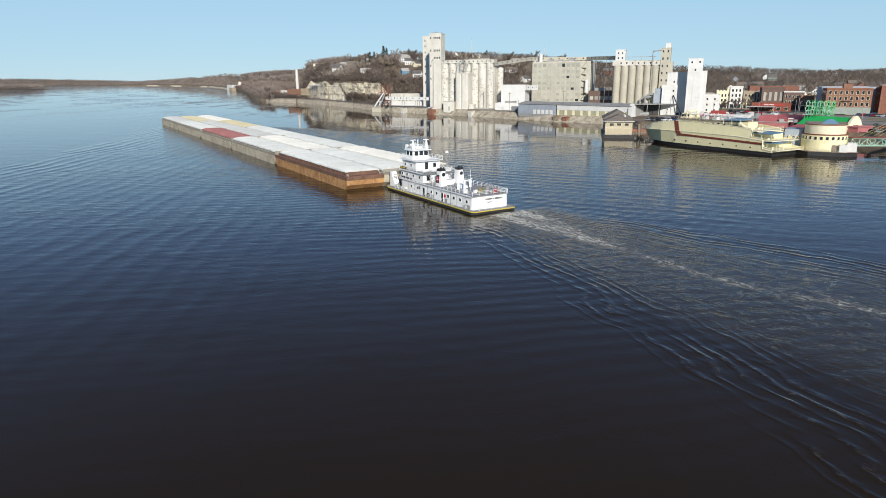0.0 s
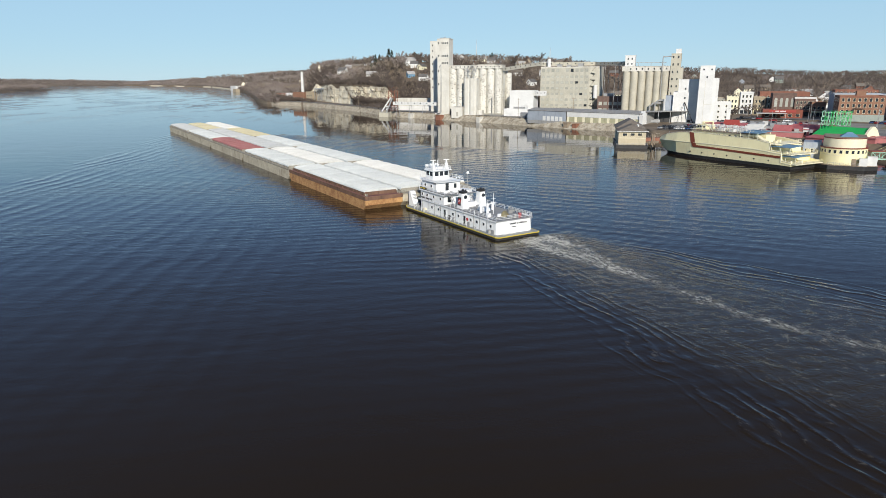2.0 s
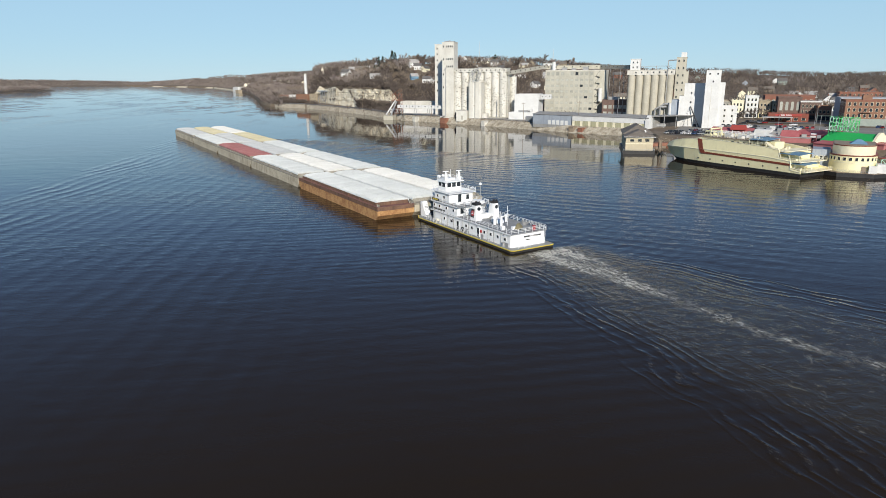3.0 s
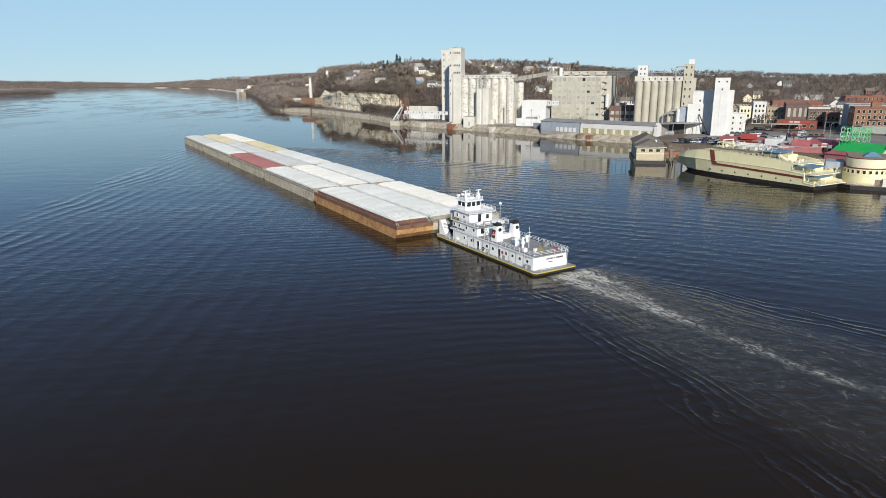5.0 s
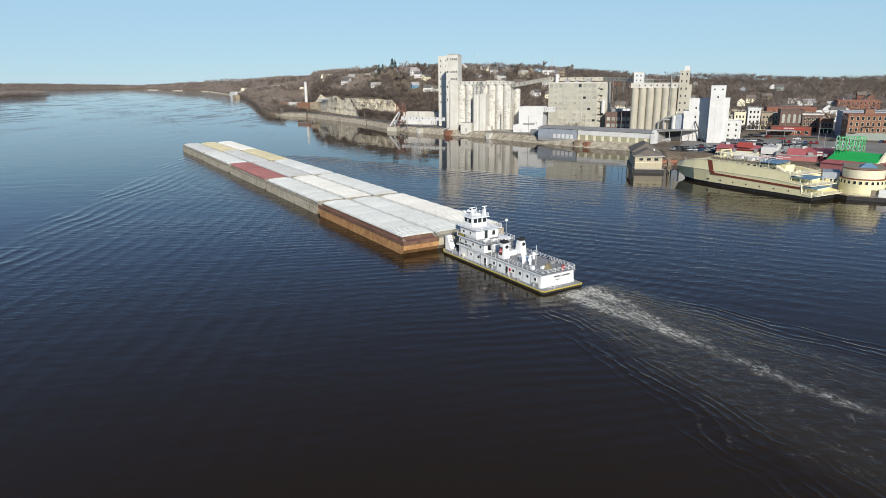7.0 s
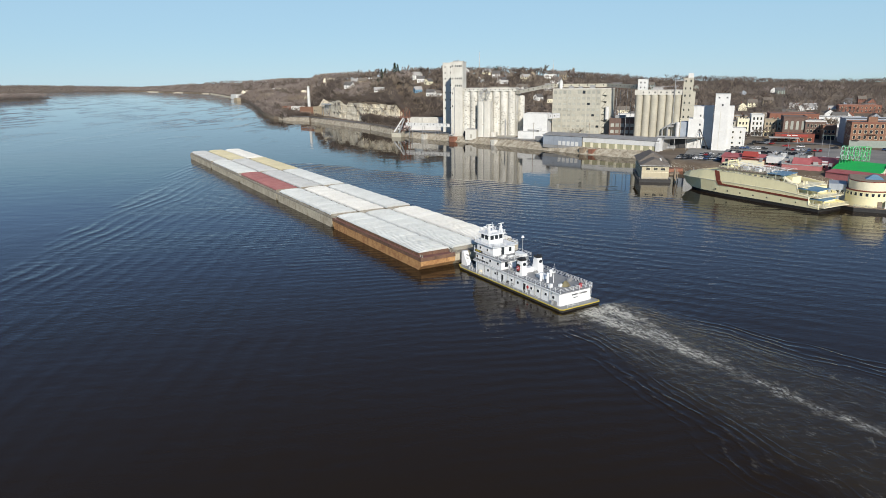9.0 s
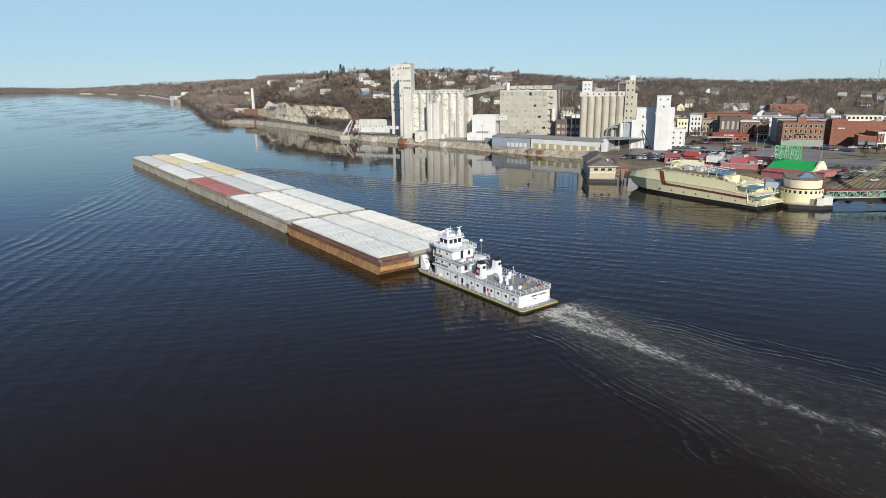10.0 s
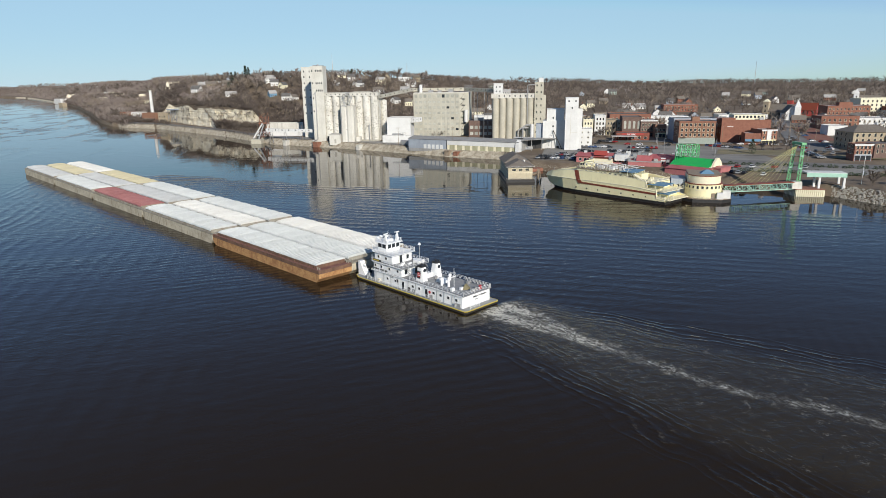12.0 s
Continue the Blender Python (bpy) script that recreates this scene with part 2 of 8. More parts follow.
M = {
    "water": water_material(),
    "ground": surf("winter_ground", (0.16, 0.14, 0.075), (0.23, 0.20, 0.12), 0.05, 0.95, grain=14),
    "hill": surf("leaf_litter", (0.125, 0.092, 0.062), (0.24, 0.19, 0.13), 0.03, 0.95, grain=14),
    "lot": surf("bleached_paving", (0.27, 0.258, 0.232), (0.185, 0.176, 0.16), 0.05, 0.92, grain=20),
    "asphalt": surf("asphalt", (0.14, 0.135, 0.127), (0.20, 0.193, 0.18), 0.08, 0.9, grain=20),
    "concrete": surf("old_concrete", (0.64, 0.62, 0.56), (0.50, 0.48, 0.42), 0.11, 0.88, streaks=0.45, stain=(0.26, 0.24, 0.21)),
    "concrete_tan": surf("tan_concrete", (0.50, 0.47, 0.38), (0.41, 0.385, 0.31), 0.12, 0.88, streaks=0.35, stain=(0.29, 0.27, 0.22)),
    "concrete_grey": surf("grey_concrete", (0.40, 0.385, 0.33), (0.31, 0.30, 0.255), 0.12, 0.9, streaks=0.4),
    "white_wall": surf("white_paint", (0.68, 0.68, 0.66), (0.59, 0.59, 0.57), 0.15, 0.7, streaks=0.2, stain=(0.52, 0.50, 0.46)),
    "rock": surf("riprap_rock", (0.36, 0.335, 0.28), (0.47, 0.44, 0.37), 0.5, 0.92, bump=0.4, vary=0.5),
    "rubble": surf("bank_rubble", (0.46, 0.42, 0.34), (0.21, 0.175, 0.125), 0.3, 0.93, bump=0.4),
    "limestone": surf("limestone", (0.80, 0.74, 0.59), (0.58, 0.50, 0.36), 0.12, 0.92, bump=0.4, streaks=0.3, stain=(0.36, 0.29, 0.20)),
    "twig": surf("bare_twigs", (0.105, 0.083, 0.07), (0.17, 0.138, 0.115), 0.02, 0.95, bump=0),
    "twig_pale": surf("pale_twigs", (0.24, 0.195, 0.15), (0.33, 0.275, 0.215), 0.05, 0.95, bump=0),
    # paler and greyer than the other twigs: distance haze is put into this colour
    "twig_grey": surf("grey_haze_twigs", (0.225, 0.185, 0.165), (0.37, 0.315, 0.28), 0.012, 0.95, bump=0),
    "bark": surf("bark", (0.10, 0.078, 0.06), (0.16, 0.13, 0.10), 1.0, 0.95, bump=0),
    "needle": surf("evergreen_needles", (0.022, 0.042, 0.018), (0.045, 0.07, 0.03), 0.4, 0.9, bump=0),
    "barge_grey": surf("barge_grey_paint", (0.54, 0.495, 0.38), (0.36, 0.31, 0.23), 0.22, 0.75, streaks=0.8, stain=(0.125, 0.085, 0.048)),
    "barge_rust": surf("barge_orange_rust", (0.50, 0.29, 0.12), (0.27, 0.125, 0.05), 0.45, 0.85, streaks=0.6, stain=(0.13, 0.06, 0.03)),
    "barge_brown": surf("barge_brown_paint", (0.115, 0.066, 0.045), (0.20, 0.11, 0.07), 0.5, 0.75, streaks=0.6),
    "barge_deck": surf("barge_deck_primer", (0.17, 0.072, 0.058), (0.25, 0.13, 0.10), 0.4, 0.8),
    "deck_grey": surf("barge_grey_deck", (0.33, 0.315, 0.27), (0.22, 0.19, 0.14), 0.4, 0.85),
    "cover": surf("barge_cover", (0.62, 0.64, 0.62), (0.53, 0.55, 0.53), 0.25, 0.55, bump=0.05, streaks=0.25, stain=(0.34, 0.34, 0.31), vary=0.25),
    "cover_white": surf("barge_cover_white", (0.72, 0.715, 0.67), (0.63, 0.62, 0.57), 0.3, 0.55, bump=0.05, streaks=0.3, stain=(0.44, 0.41, 0.34), vary=0.2),
    "cover_grey": surf("barge_cover_grey", (0.52, 0.53, 0.52), (0.44, 0.45, 0.44), 0.25, 0.6, bump=0.05, streaks=0.35, stain=(0.30, 0.29, 0.26), vary=0.25),
    "cover_yellow": surf("barge_cover_yellow", (0.58, 0.52, 0.34), (0.50, 0.46, 0.31), 0.25, 0.6, bump=0.05, vary=0.25),
    "cover_red": surf("barge_cover_red", (0.27, 0.105, 0.10), (0.36, 0.165, 0.155), 0.3, 0.65, bump=0.05, vary=0.2),
    "black": surf("black_paint", (0.018, 0.018, 0.019), (0.035, 0.033, 0.032), 0.8, 0.5),
    "tug_white": surf("boat_white_paint", (0.82, 0.83, 0.83), (0.76, 0.77, 0.76), 0.5, 0.4, bump=0.03, streaks=0.12, stain=(0.55, 0.47, 0.36)),
    "tug_deck": surf("boat_grey_deck", (0.23, 0.24, 0.245), (0.30, 0.30, 0.30), 0.6, 0.75),
    "yellow": surf("safety_yellow", (0.62, 0.50, 0.05), (0.52, 0.41, 0.06), 0.8, 0.55, bump=0.03),
    "red": surf("red_paint", (0.45, 0.03, 0.03), (0.36, 0.03, 0.03), 1.0, 0.5, bump=0.03),
    "glass": surf("dark_glass", (0.02, 0.025, 0.03), (0.035, 0.04, 0.045), 0.4, 0.12, bump=0),
    "steel": surf("grey_steel", (0.38, 0.385, 0.385), (0.30, 0.30, 0.29), 0.6, 0.5, metal=0.3, bump=0.05),
}


# ---- mesh building ----
class Geo:
    """Collects solids for one mesh."""

    def __init__(self):
        self.v, self.f = [], []

    def add(self, verts, faces):
        o = len(self.v)
        self.v += [tuple(p) for p in verts]
        self.f += [tuple(i + o for i in q) for q in faces]
        return self

    def box(self, x0, x1, y0, y1, z0, z1):
        return self.add([(x, y, z) for z in (z0, z1) for x, y in ((x0, y0), (x1, y0), (x1, y1), (x0, y1))],
                        [(3, 2, 1, 0), (4, 5, 6, 7), (0, 1, 5, 4), (1, 2, 6, 5), (2, 3, 7, 6), (3, 0, 4, 7)])

    def prism(self, ring, z0, z1, top=None):
        """A ring of (x, y), anticlockwise, drawn up from z0 to z1; top: another ring there."""
        k, top = len(ring), top or ring
        return self.add([(x, y, z0) for x, y in ring] + [(x, y, z1) for x, y in top],
                        [tuple(range(k))[::-1], tuple(range(k, 2 * k))] + [(i, (i + 1) % k, k + (i + 1) % k, k + i) for i in range(k)])

    def cyl(self, x, y, z0, z1, r, r1=None, k=12):
        ring = lambda q: [(x + q * math.cos(2 * math.pi * i / k), y + q * math.sin(2 * math.pi * i / k)) for i in range(k)]
        return self.prism(ring(r), z0, z1, ring(r if r1 is None else r1))

    def section(self, prof, x0, x1):
        """A profile of (y, z) drawn along x."""
        k = len(prof)
        return self.add([(x0, y, z) for y, z in prof] + [(x1, y, z) for y, z in prof],
                        [tuple(range(k)), tuple(range(k, 2 * k))[::-1]] + [(i, k + i, k + (i + 1) % k, (i + 1) % k) for i in range(k)])

    def section_y(self, prof, y0, y1):
        """A profile of (x, z) drawn along y."""
        k = len(prof)
        return self.add([(x, y0, z) for x, z in prof] + [(x, y1, z) for x, z in prof],
                        [tuple(range(k))[::-1], tuple(range(k, 2 * k))] + [((i + 1) % k, k + (i + 1) % k, k + i, i) for i in range(k)])

    def rod(self, a, b, r, k=4, r1=None):
        a, b = Vector(a), Vector(b)
        d = (b - a).normalized()
        u = d.cross(Vector((0, 0, 1)) if abs(d.z) < 0.9 else Vector((1, 0, 0))).normalized()
        w = d.cross(u)
        r1 = r if r1 is None else r1
        ring = lambda p, q: [p + (u * math.cos(2 * math.pi * i / k + 0.785) + w * math.sin(2 * math.pi * i / k + 0.785)) * q for i in range(k)]
        return self.add(ring(a, r) + ring(b, r1), [tuple(range(k))[::-1], tuple(range(k, 2 * k))] + [(i, (i + 1) % k, k + (i + 1) % k, k + i) for i in range(k)])

    def mesh(self, name, material, smooth=False):
        me = bpy.data.meshes.new(name)
        me.from_pydata(self.v, [], self.f)
        me.materials.append(material)
        bm = bmesh.new()
        bm.from_mesh(me)
        bmesh.ops.recalc_face_normals(bm, faces=bm.faces)
        bm.to_mesh(me)
        bm.free()
        if smooth:
            me.polygons.foreach_set("use_smooth", [True] * len(me.polygons))
            me.set_sharp_from_angle(angle=radians(40))
        return me


def part(name, shape, material, parent, label="", m=None, smooth=False):
    """One mesh under a thing or under a part. shape: a Geo, or a mesh to share."""
    ob = new(name, shape if isinstance(shape, bpy.types.Mesh) else shape.mesh(name, M[material], smooth))
    ob.parent = parent
    if m is not None:
        ob.matrix_basis = m
    return tagged(ob, label)


def thing(name, m, label, category, group="", kind=""):
    ob = new(name)
    ob.empty_display_size = 0.5
    ob.matrix_basis = m
    return tagged(ob, label, category, group, kind)


def whole(name, shape, material, label, category, m=None, group="", kind="", smooth=False):
    """A thing that is one mesh."""
    ob = new(name, shape.mesh(name, M[material], smooth))
    if m is not None:
        ob.matrix_basis = m
    return tagged(ob, label, category, group, kind)


# ---- river ----
g = Geo()
g.add([(-4800, -4800, 0), (4800, -4800, 0), (4800, 4800, 0), (-4800, 4800, 0)], [(0, 1, 2, 3)])
whole("water", g, "water", "dark silty river rippled by wind and wake", "river", kind="structure")

# ---- land: rings of ground behind the bank, seen from the middle of the river ----
BANK = [(-60, 6600), (-35, 5900), (-26.7, 4500), (-23.9, 3800), (-19.7, 2940), (-18.0, 2095), (-16.9, 1600), (-16.2, 985), (-15.6, 905), (-14.6, 860), (-12.7, 826), (-11.4, 775), (-9.6, 715), (-7.9, 665), (-6.2, 604), (-4.6, 563),
        (-1.2, 527), (2.2, 494), (5.5, 465), (9.5, 435), (14.6, 412), (16.6, 366), (19, 352), (22, 346), (27, 334), (32, 322), (37, 311), (41, 301), (44.5, 286), (50, 275), (60, 262), (80, 255), (110, 300)]
# azimuth, metres of flat behind the bank, ridge height, metres from flat to ridge
RELIEF = [(-60, 60, 8, 420), (-27, 60, 8, 420), (-24, 60, 21, 420), (-21, 60, 34, 420), (-18.4, 40, 40, 600), (-16.4, 40, 39, 1500), (-13, 70, 49, 1450), (-11.2, 70, 46, 1100), (-10, 70, 45, 420), (-8.6, 80, 49, 320), (-6, 90, 54, 300), (-3, 110, 57, 300), (0, 120, 55, 330), (4, 150, 54, 400),
          (9, 190, 50, 480), (14, 260, 44, 620), (19, 300, 39, 800), (25, 320, 35, 900), (33, 330, 32, 1000), (47, 330, 32, 1000), (110, 330, 32, 1000)]


def bank_r(az):
    return float(np.interp(az, [b[0] for b in BANK], [b[1] for b in BANK]))


def relief(az):
    return [float(np.interp(az, [b[0] for b in RELIEF], [b[k] for b in RELIEF])) for k in (1, 2, 3)]


def ground_z(x, y):
    """Height of the ground at a place ashore."""
    az, r = math.degrees(math.atan2(x, y)), math.hypot(x, y)
    s = r - bank_r(az)
    if s < 8:
        return max(-2.0, s * 0.55 if s > 0 else s * 0.5)
    flat, ridge, run = relief(az)
    z = min(4.4, 4.4 * s / 8) + min(max(s - 8, 0), 400) * 0.004
    k = min(max((s - flat) / run, 0), 1)
    z += (ridge - 5) * (k * k * (3 - 2 * k))
    if k > 0:
        z += (noise.noise((x * 0.006, y * 0.006, 3.0)) * 7 + noise.noise((x * 0.02, y * 0.02, 7.0)) * 2) * min(k * 3, 1)
    if s > flat + run:
        z -= min((s - flat - run) * 0.004, 8)
    cl = CLIFF
    if cl[0] < az < cl[-1]:  # the quarried bluff
        edge = min((az - cl[0]) / 1.2, (cl[-1] - az) / 1.2, 1)
        c0 = np.interp(az, CLIFF, CLIFF_R)
        if r < c0 + 1:
            z = min(z, 5.0)
        else:
            z = max(z, 5 + edge * (20 + min((r - c0) * 0.10, 25) + 2 * noise.noise((x * 0.03, y * 0.03, 1))))
    return z


CLIFF = [-12.6, -11, -10.3, -8.4, -5.6, -4.4]
CLIFF_R = [905, 858, 812, 735, 671, 648]

azs = sorted(set(np.concatenate([np.arange(-60, -20, 2.0), np.arange(-20, 50, 0.2), np.arange(50, 111, 3.0)]).round(2).tolist()))
steps = [-6, -2, 0, 1.5, 3, 5, 8, 12, 18, 26, 36, 48, 60, 75, 90, 110, 130, 150, 175, 200, 230, 260, 300, 340, 380, 430, 480, 540, 600, 680, 760, 860, 960, 1100, 1300, 1500, 1700, 2000]
g = Geo()
cols = len(steps) + 2
for az in azs:
    a, r0 = radians(az), bank_r(az)
    ragged = 1.6 * noise.noise((az * 2.1, 0, 0)) + 0.8 * noise.noise((az * 7.3, 4, 0))
    c0 = float(np.interp(az, CLIFF, CLIFF_R)) - r0 if CLIFF[0] < az < CLIFF[-1] else 55.0
    for s in sorted(steps + [c0 - 0.4, c0 + 1.6]):
        r = r0 + s + (ragged if s < 8 else 0)
        x, y = r * math.sin(a), r * math.cos(a)
        g.v.append((x, y, ground_z(x, y)))
for i in range(len(azs) - 1):
    for j in range(cols - 1):
        o = i * cols + j
        g.f.append((o, o + 1, o + cols + 1, o + cols))
ground = whole("ground", g, "hill", "brown winter ground rising from the river bank to wooded bluffs", "ground", kind="structure", smooth=True)
# ---- the tow: fifteen hopper barges, three abreast and five long ----
BL, BW, FREE = 61.1, 10.62, 3.4


def cover_mesh(name, material, length, low, span=9.7, rise=0.78):
    """One fibreglass cover: a low arched sheet with raised ribs and turned-down ends."""
    g, k, ribs = Geo(), 10, 3
    ys = []
    for i in range(ribs):
        y = length * i / ribs
        ys += [(y + 0.02, 0.0), (y + 0.2, 0.19), (y + 0.42, 0.19), (y + 0.62, 0.0)]
    ys.append((length, 0.0))
    prof = [(-span / 2 * math.cos(math.pi * i / k), rise * math.sin(math.pi * i / k) ** 0.62) for i in range(k + 1)]
    for y, lift in ys:
        for x, z in prof:
            g.v.append((x, y, low + z + lift * min(1, z * 3)))
    for j in range(len(ys) - 1):
        for i in range(k):
            o = j * (k + 1) + i
            g.f.append((o, o + 1, o + k + 2, o + k + 1))
    for y in (0.02, length):
        g.v += [(x, y, low + z) for x, z in prof]
        g.f.append(tuple(range(len(g.v) - k - 1, len(g.v))))
    return g.mesh(name, M[material])


COVERS = {(m, hi): cover_mesh("cover", m, 3.52, 4.0 + 0.09 * hi) for m in ("cover", "cover_white", "cover_grey", "cover_yellow", "cover_red") for hi in (0, 1)}


def barge(i, j, hull, band, deck, covers, label):
    b = thing("hopper_barge", TOW @ pose(i * (BW + 0.06), j * BL, 0), label, "barge", "barges of the tow")
    y1 = BL - 0.25
    # hull with raked underside at the ends and chamfered corners
    g = Geo()
    g.section([(0.15, FREE), (0.15, 1.2), (2.2, -0.6), (y1 - 2.2, -0.6), (y1, 1.2), (y1, FREE)], 0, BW)
    part("hull", g, hull, b)
    g = Geo()
    g.box(-0.05, BW + 0.05, 0.05, y1 + 0.05, FREE - 0.95 if band == "barge_brown" else FREE - 0.35, FREE)
    part("side_band", g, band, b)
    g = Geo()
    g.box(0.02, BW - 0.02, 0.1, y1, FREE, FREE + 0.03)
    part("deck", g, deck, b)
    g = Geo()
    for x in (0.7, BW - 0.82):
        g.box(x, x + 0.12, 2.2, y1 - 2.2, FREE + 0.03, FREE + 0.8)
    for y in (2.2, y1 - 2.32):
        g.box(0.82, BW - 0.82, y, y + 0.12, FREE + 0.03, FREE + 0.9)
    for q in range(14):
        for x in (0.42, BW - 0.62):
            g.box(x, x + 0.2, 5 + q * 3.75, 5.1 + q * 3.75, FREE + 0.03, FREE + 0.65)
    part("coaming", g, "barge_brown" if band == "barge_brown" else "deck_grey", b)
    n = 16
    for q in range(n):
        part("cover", COVERS[covers, q % 2], None, b, m=pose(BW / 2 + (0.25 if band == "barge_brown" else 0), 2.35 + q * (y1 - 4.7) / n, 0))
    for x in (0.7, BW - 0.7):
        for y in (0.6, 1.5, y1 - 0.6, y1 - 1.5):
            g = Geo()
            g.cyl(x, y, FREE + 0.03, FREE + 0.5, 0.16, k=8).cyl(x, y, FREE + 0.5, FREE + 0.58, 0.24, k=8)
            part("timberhead", g, "cover_yellow" if (i, j) == (2, 2) else "deck_grey", b)
    return b


RUST = ("barge_rust", "barge_brown", "barge_deck")
GREY = ("barge_grey", "deck_grey", "deck_grey")
for i in range(3):
    for j in range(5):
        look_of, cov, words = GREY, "cover", "weathered grey steel barge with ribbed white covers"
        if (i, j) == (0, 0):
            look_of, words = RUST, "rusty orange and brown steel barge with ribbed white covers"
        elif (i, j) == (0, 2):
            cov, words = "cover_red", "weathered grey steel barge heaped under dull red covers"
        elif (i, j) in ((2, 0), (1, 1), (2, 4)):
            cov, words = "cover_white", "weathered grey steel barge with bright white ribbed covers"
        elif (i, j) in ((1, 2), (1, 3), (0, 4)):
            cov, words = "cover_grey", "weathered grey steel barge with dull grey ribbed covers"
        elif (i, j) in ((1, 4), (2, 3)):
            cov, words = "cover_yellow", "weathered grey steel barge with faded yellow ribbed covers"
        barge(i, j, *look_of, cov, words)
# ---- towboat ----
def rail(parent, pts, z, h=1.0, gap=1.7, material="tug_white", name="railing", r=0.035):
    """A pipe railing along points of (x, y): its top rail, with every lower bar and post under it."""
    g = Geo()
    posts, lower = [], []
    for (xa, ya), (xb, yb) in zip(pts, pts[1:]):
        g.rod((xa, ya, z + h), (xb, yb, z + h), r)
        lower += [((xa, ya, z + h * k), (xb, yb, z + h * k)) for k in (0.38, 0.7)]
        n = max(1, round(math.hypot(xb - xa, yb - ya) / gap))
        posts += [(xa + (xb - xa) * i / n, ya + (yb - ya) * i / n) for i in range(n)]
    posts.append(pts[-1])
    ob = part(name, g, material, parent)
    for a, b in lower:
        part("rail_bar", Geo().rod(a, b, r), material, ob)
    me = Geo().rod((0, 0, 0), (0, 0, h), r * 1.15).mesh("post", M[material])
    for x, y in posts:
        part("post", me, None, ob, m=pose(x, y, z))
    return ob


def bars(parent, name, m, words, size, material, label="", gap=0.35):
    """Unreadable lettering: a row of flat bars, in the xz plane of m."""
    g, x = Geo(), 0.0
    for n in words:
        for _ in range(n):
            g.box(x, x + size * 0.6, -0.015, 0.015, 0, size)
            x += size * 0.82
        x += size * gap * 2
    return part(name, g, material, parent, label, m)


def panes(name, w, h, frame_w=0.07, glass="glass", frame_mat="tug_white"):
    """Meshes of a window: a glass sheet and its frame, in the xz plane, facing -y."""
    a = Geo().box(-w / 2, w / 2, -0.02, 0.02, 0, h).mesh(name, M[glass])
    g = Geo()
    for x0, x1, z0, z1 in ((-w / 2 - frame_w, w / 2 + frame_w, -frame_w, 0), (-w / 2 - frame_w, w / 2 + frame_w, h, h + frame_w), (-w / 2 - frame_w, -w / 2, 0, h), (w / 2, w / 2 + frame_w, 0, h)):
        g.box(x0, x1, -0.05, 0.03, z0, z1)
    return a, g.mesh("window_frame", M[frame_mat])


def window(parent, meshes, m, name="window"):
    ob = part(name, meshes[0], None, parent, m=m)
    part("window_frame", meshes[1], None, ob)
    return ob


tug = thing("towboat", TUG, "white steel towboat with grey decks and a yellow rub rail", "boat")
ring = [(0.5, 0), (10.5, 0), (11, 0.6), (11, 39.5), (10.0, 41.6), (1.0, 41.6), (0, 39.5), (0, 0.6)]
inner = [(1.0, 0.5), (10.0, 0.5), (10.6, 1.1), (10.6, 39.0), (9.6, 41.0), (1.4, 41.0), (0.4, 39.0), (0.4, 1.1)]
part("hull", Geo().prism(inner, -0.9, 0.25, ring).prism(ring, 0.25, 0.98), "black", tug, "black steel hull")
part("main_deck", Geo().prism(ring, 0.98, 1.02), "tug_deck", tug, "grey painted deck")
g = Geo()
for (xa, ya), (xb, yb) in zip(ring, ring[1:] + ring[:1]):
    g.rod((xa, ya, 0.92), (xb, yb, 0.95), 0.12, 6)
part("rub_rail", g, "yellow", tug, "worn yellow rub rail")
for y0, y1, nm in ((1.9, 35.2, "main_house"),):
    part(nm, Geo().prism([(1.35, y0), (9.65, y0), (9.85, y0 + .3), (9.85, y1 - 1.2), (8.8, y1), (2.2, y1), (1.15, y1 - 1.2), (1.15, y0 + .3)], 1.02, 3.86), "tug_white", tug)
part("upper_deck", Geo().prism([(0.9, 1.6), (10.1, 1.6), (10.1, 35.0), (9.0, 36.0), (2.0, 36.0), (0.9, 35.0)], 3.86, 3.98), "tug_deck", tug, "grey upper deck")
part("second_house", Geo().prism([(1.2, 23.2), (9.0, 23.2), (9.0, 34.2), (8.0, 35.6), (2.4, 35.6), (1.2, 34.2)], 3.98, 6.25), "tug_white", tug)
part("second_deck", Geo().prism([(0.8, 22.2), (9.4, 22.2), (9.4, 34.6), (8.4, 36.2), (2.0, 36.2), (0.8, 34.6)], 6.25, 6.36), "tug_deck", tug)
part("third_house", Geo().prism([(1.5, 27.2), (8.0, 27.2), (8.0, 34.0), (7.0, 35.4), (2.6, 35.4), (1.5, 34.0)], 6.36, 8.7), "tug_white", tug)
part("third_deck", Geo().prism([(1.0, 26.4), (8.5, 26.4), (8.5, 34.5), (7.4, 36.0), (2.2, 36.0), (1.0, 34.5)], 8.7, 8.8), "tug_white", tug)
PH = [(2.8, 30.4), (6.7, 30.4), (6.9, 30.6), (6.9, 34.0), (6.0, 35.1), (3.5, 35.1), (2.6, 34.0), (2.6, 30.6)]
ph = part("pilothouse", Geo().prism(PH, 8.8, 11.0), "tug_white", tug)
for (xa, ya), (xb, yb) in zip(PH, PH[1:] + PH[:1]):
    ln = math.hypot(xb - xa, yb - ya)
    if ln < 1:
        continue
    n = max(1, round(ln / 1.45))
    ang = math.degrees(math.atan2(yb - ya, xb - xa))
    me = panes("pane", ln / n - 0.28, 1.05, 0.06)
    for i in range(n):
        t = (i + 0.5) / n
        window(ph, me, pose(xa + (xb - xa) * t, ya + (yb - ya) * t, 9.72, 0, 0, ang), "pane")
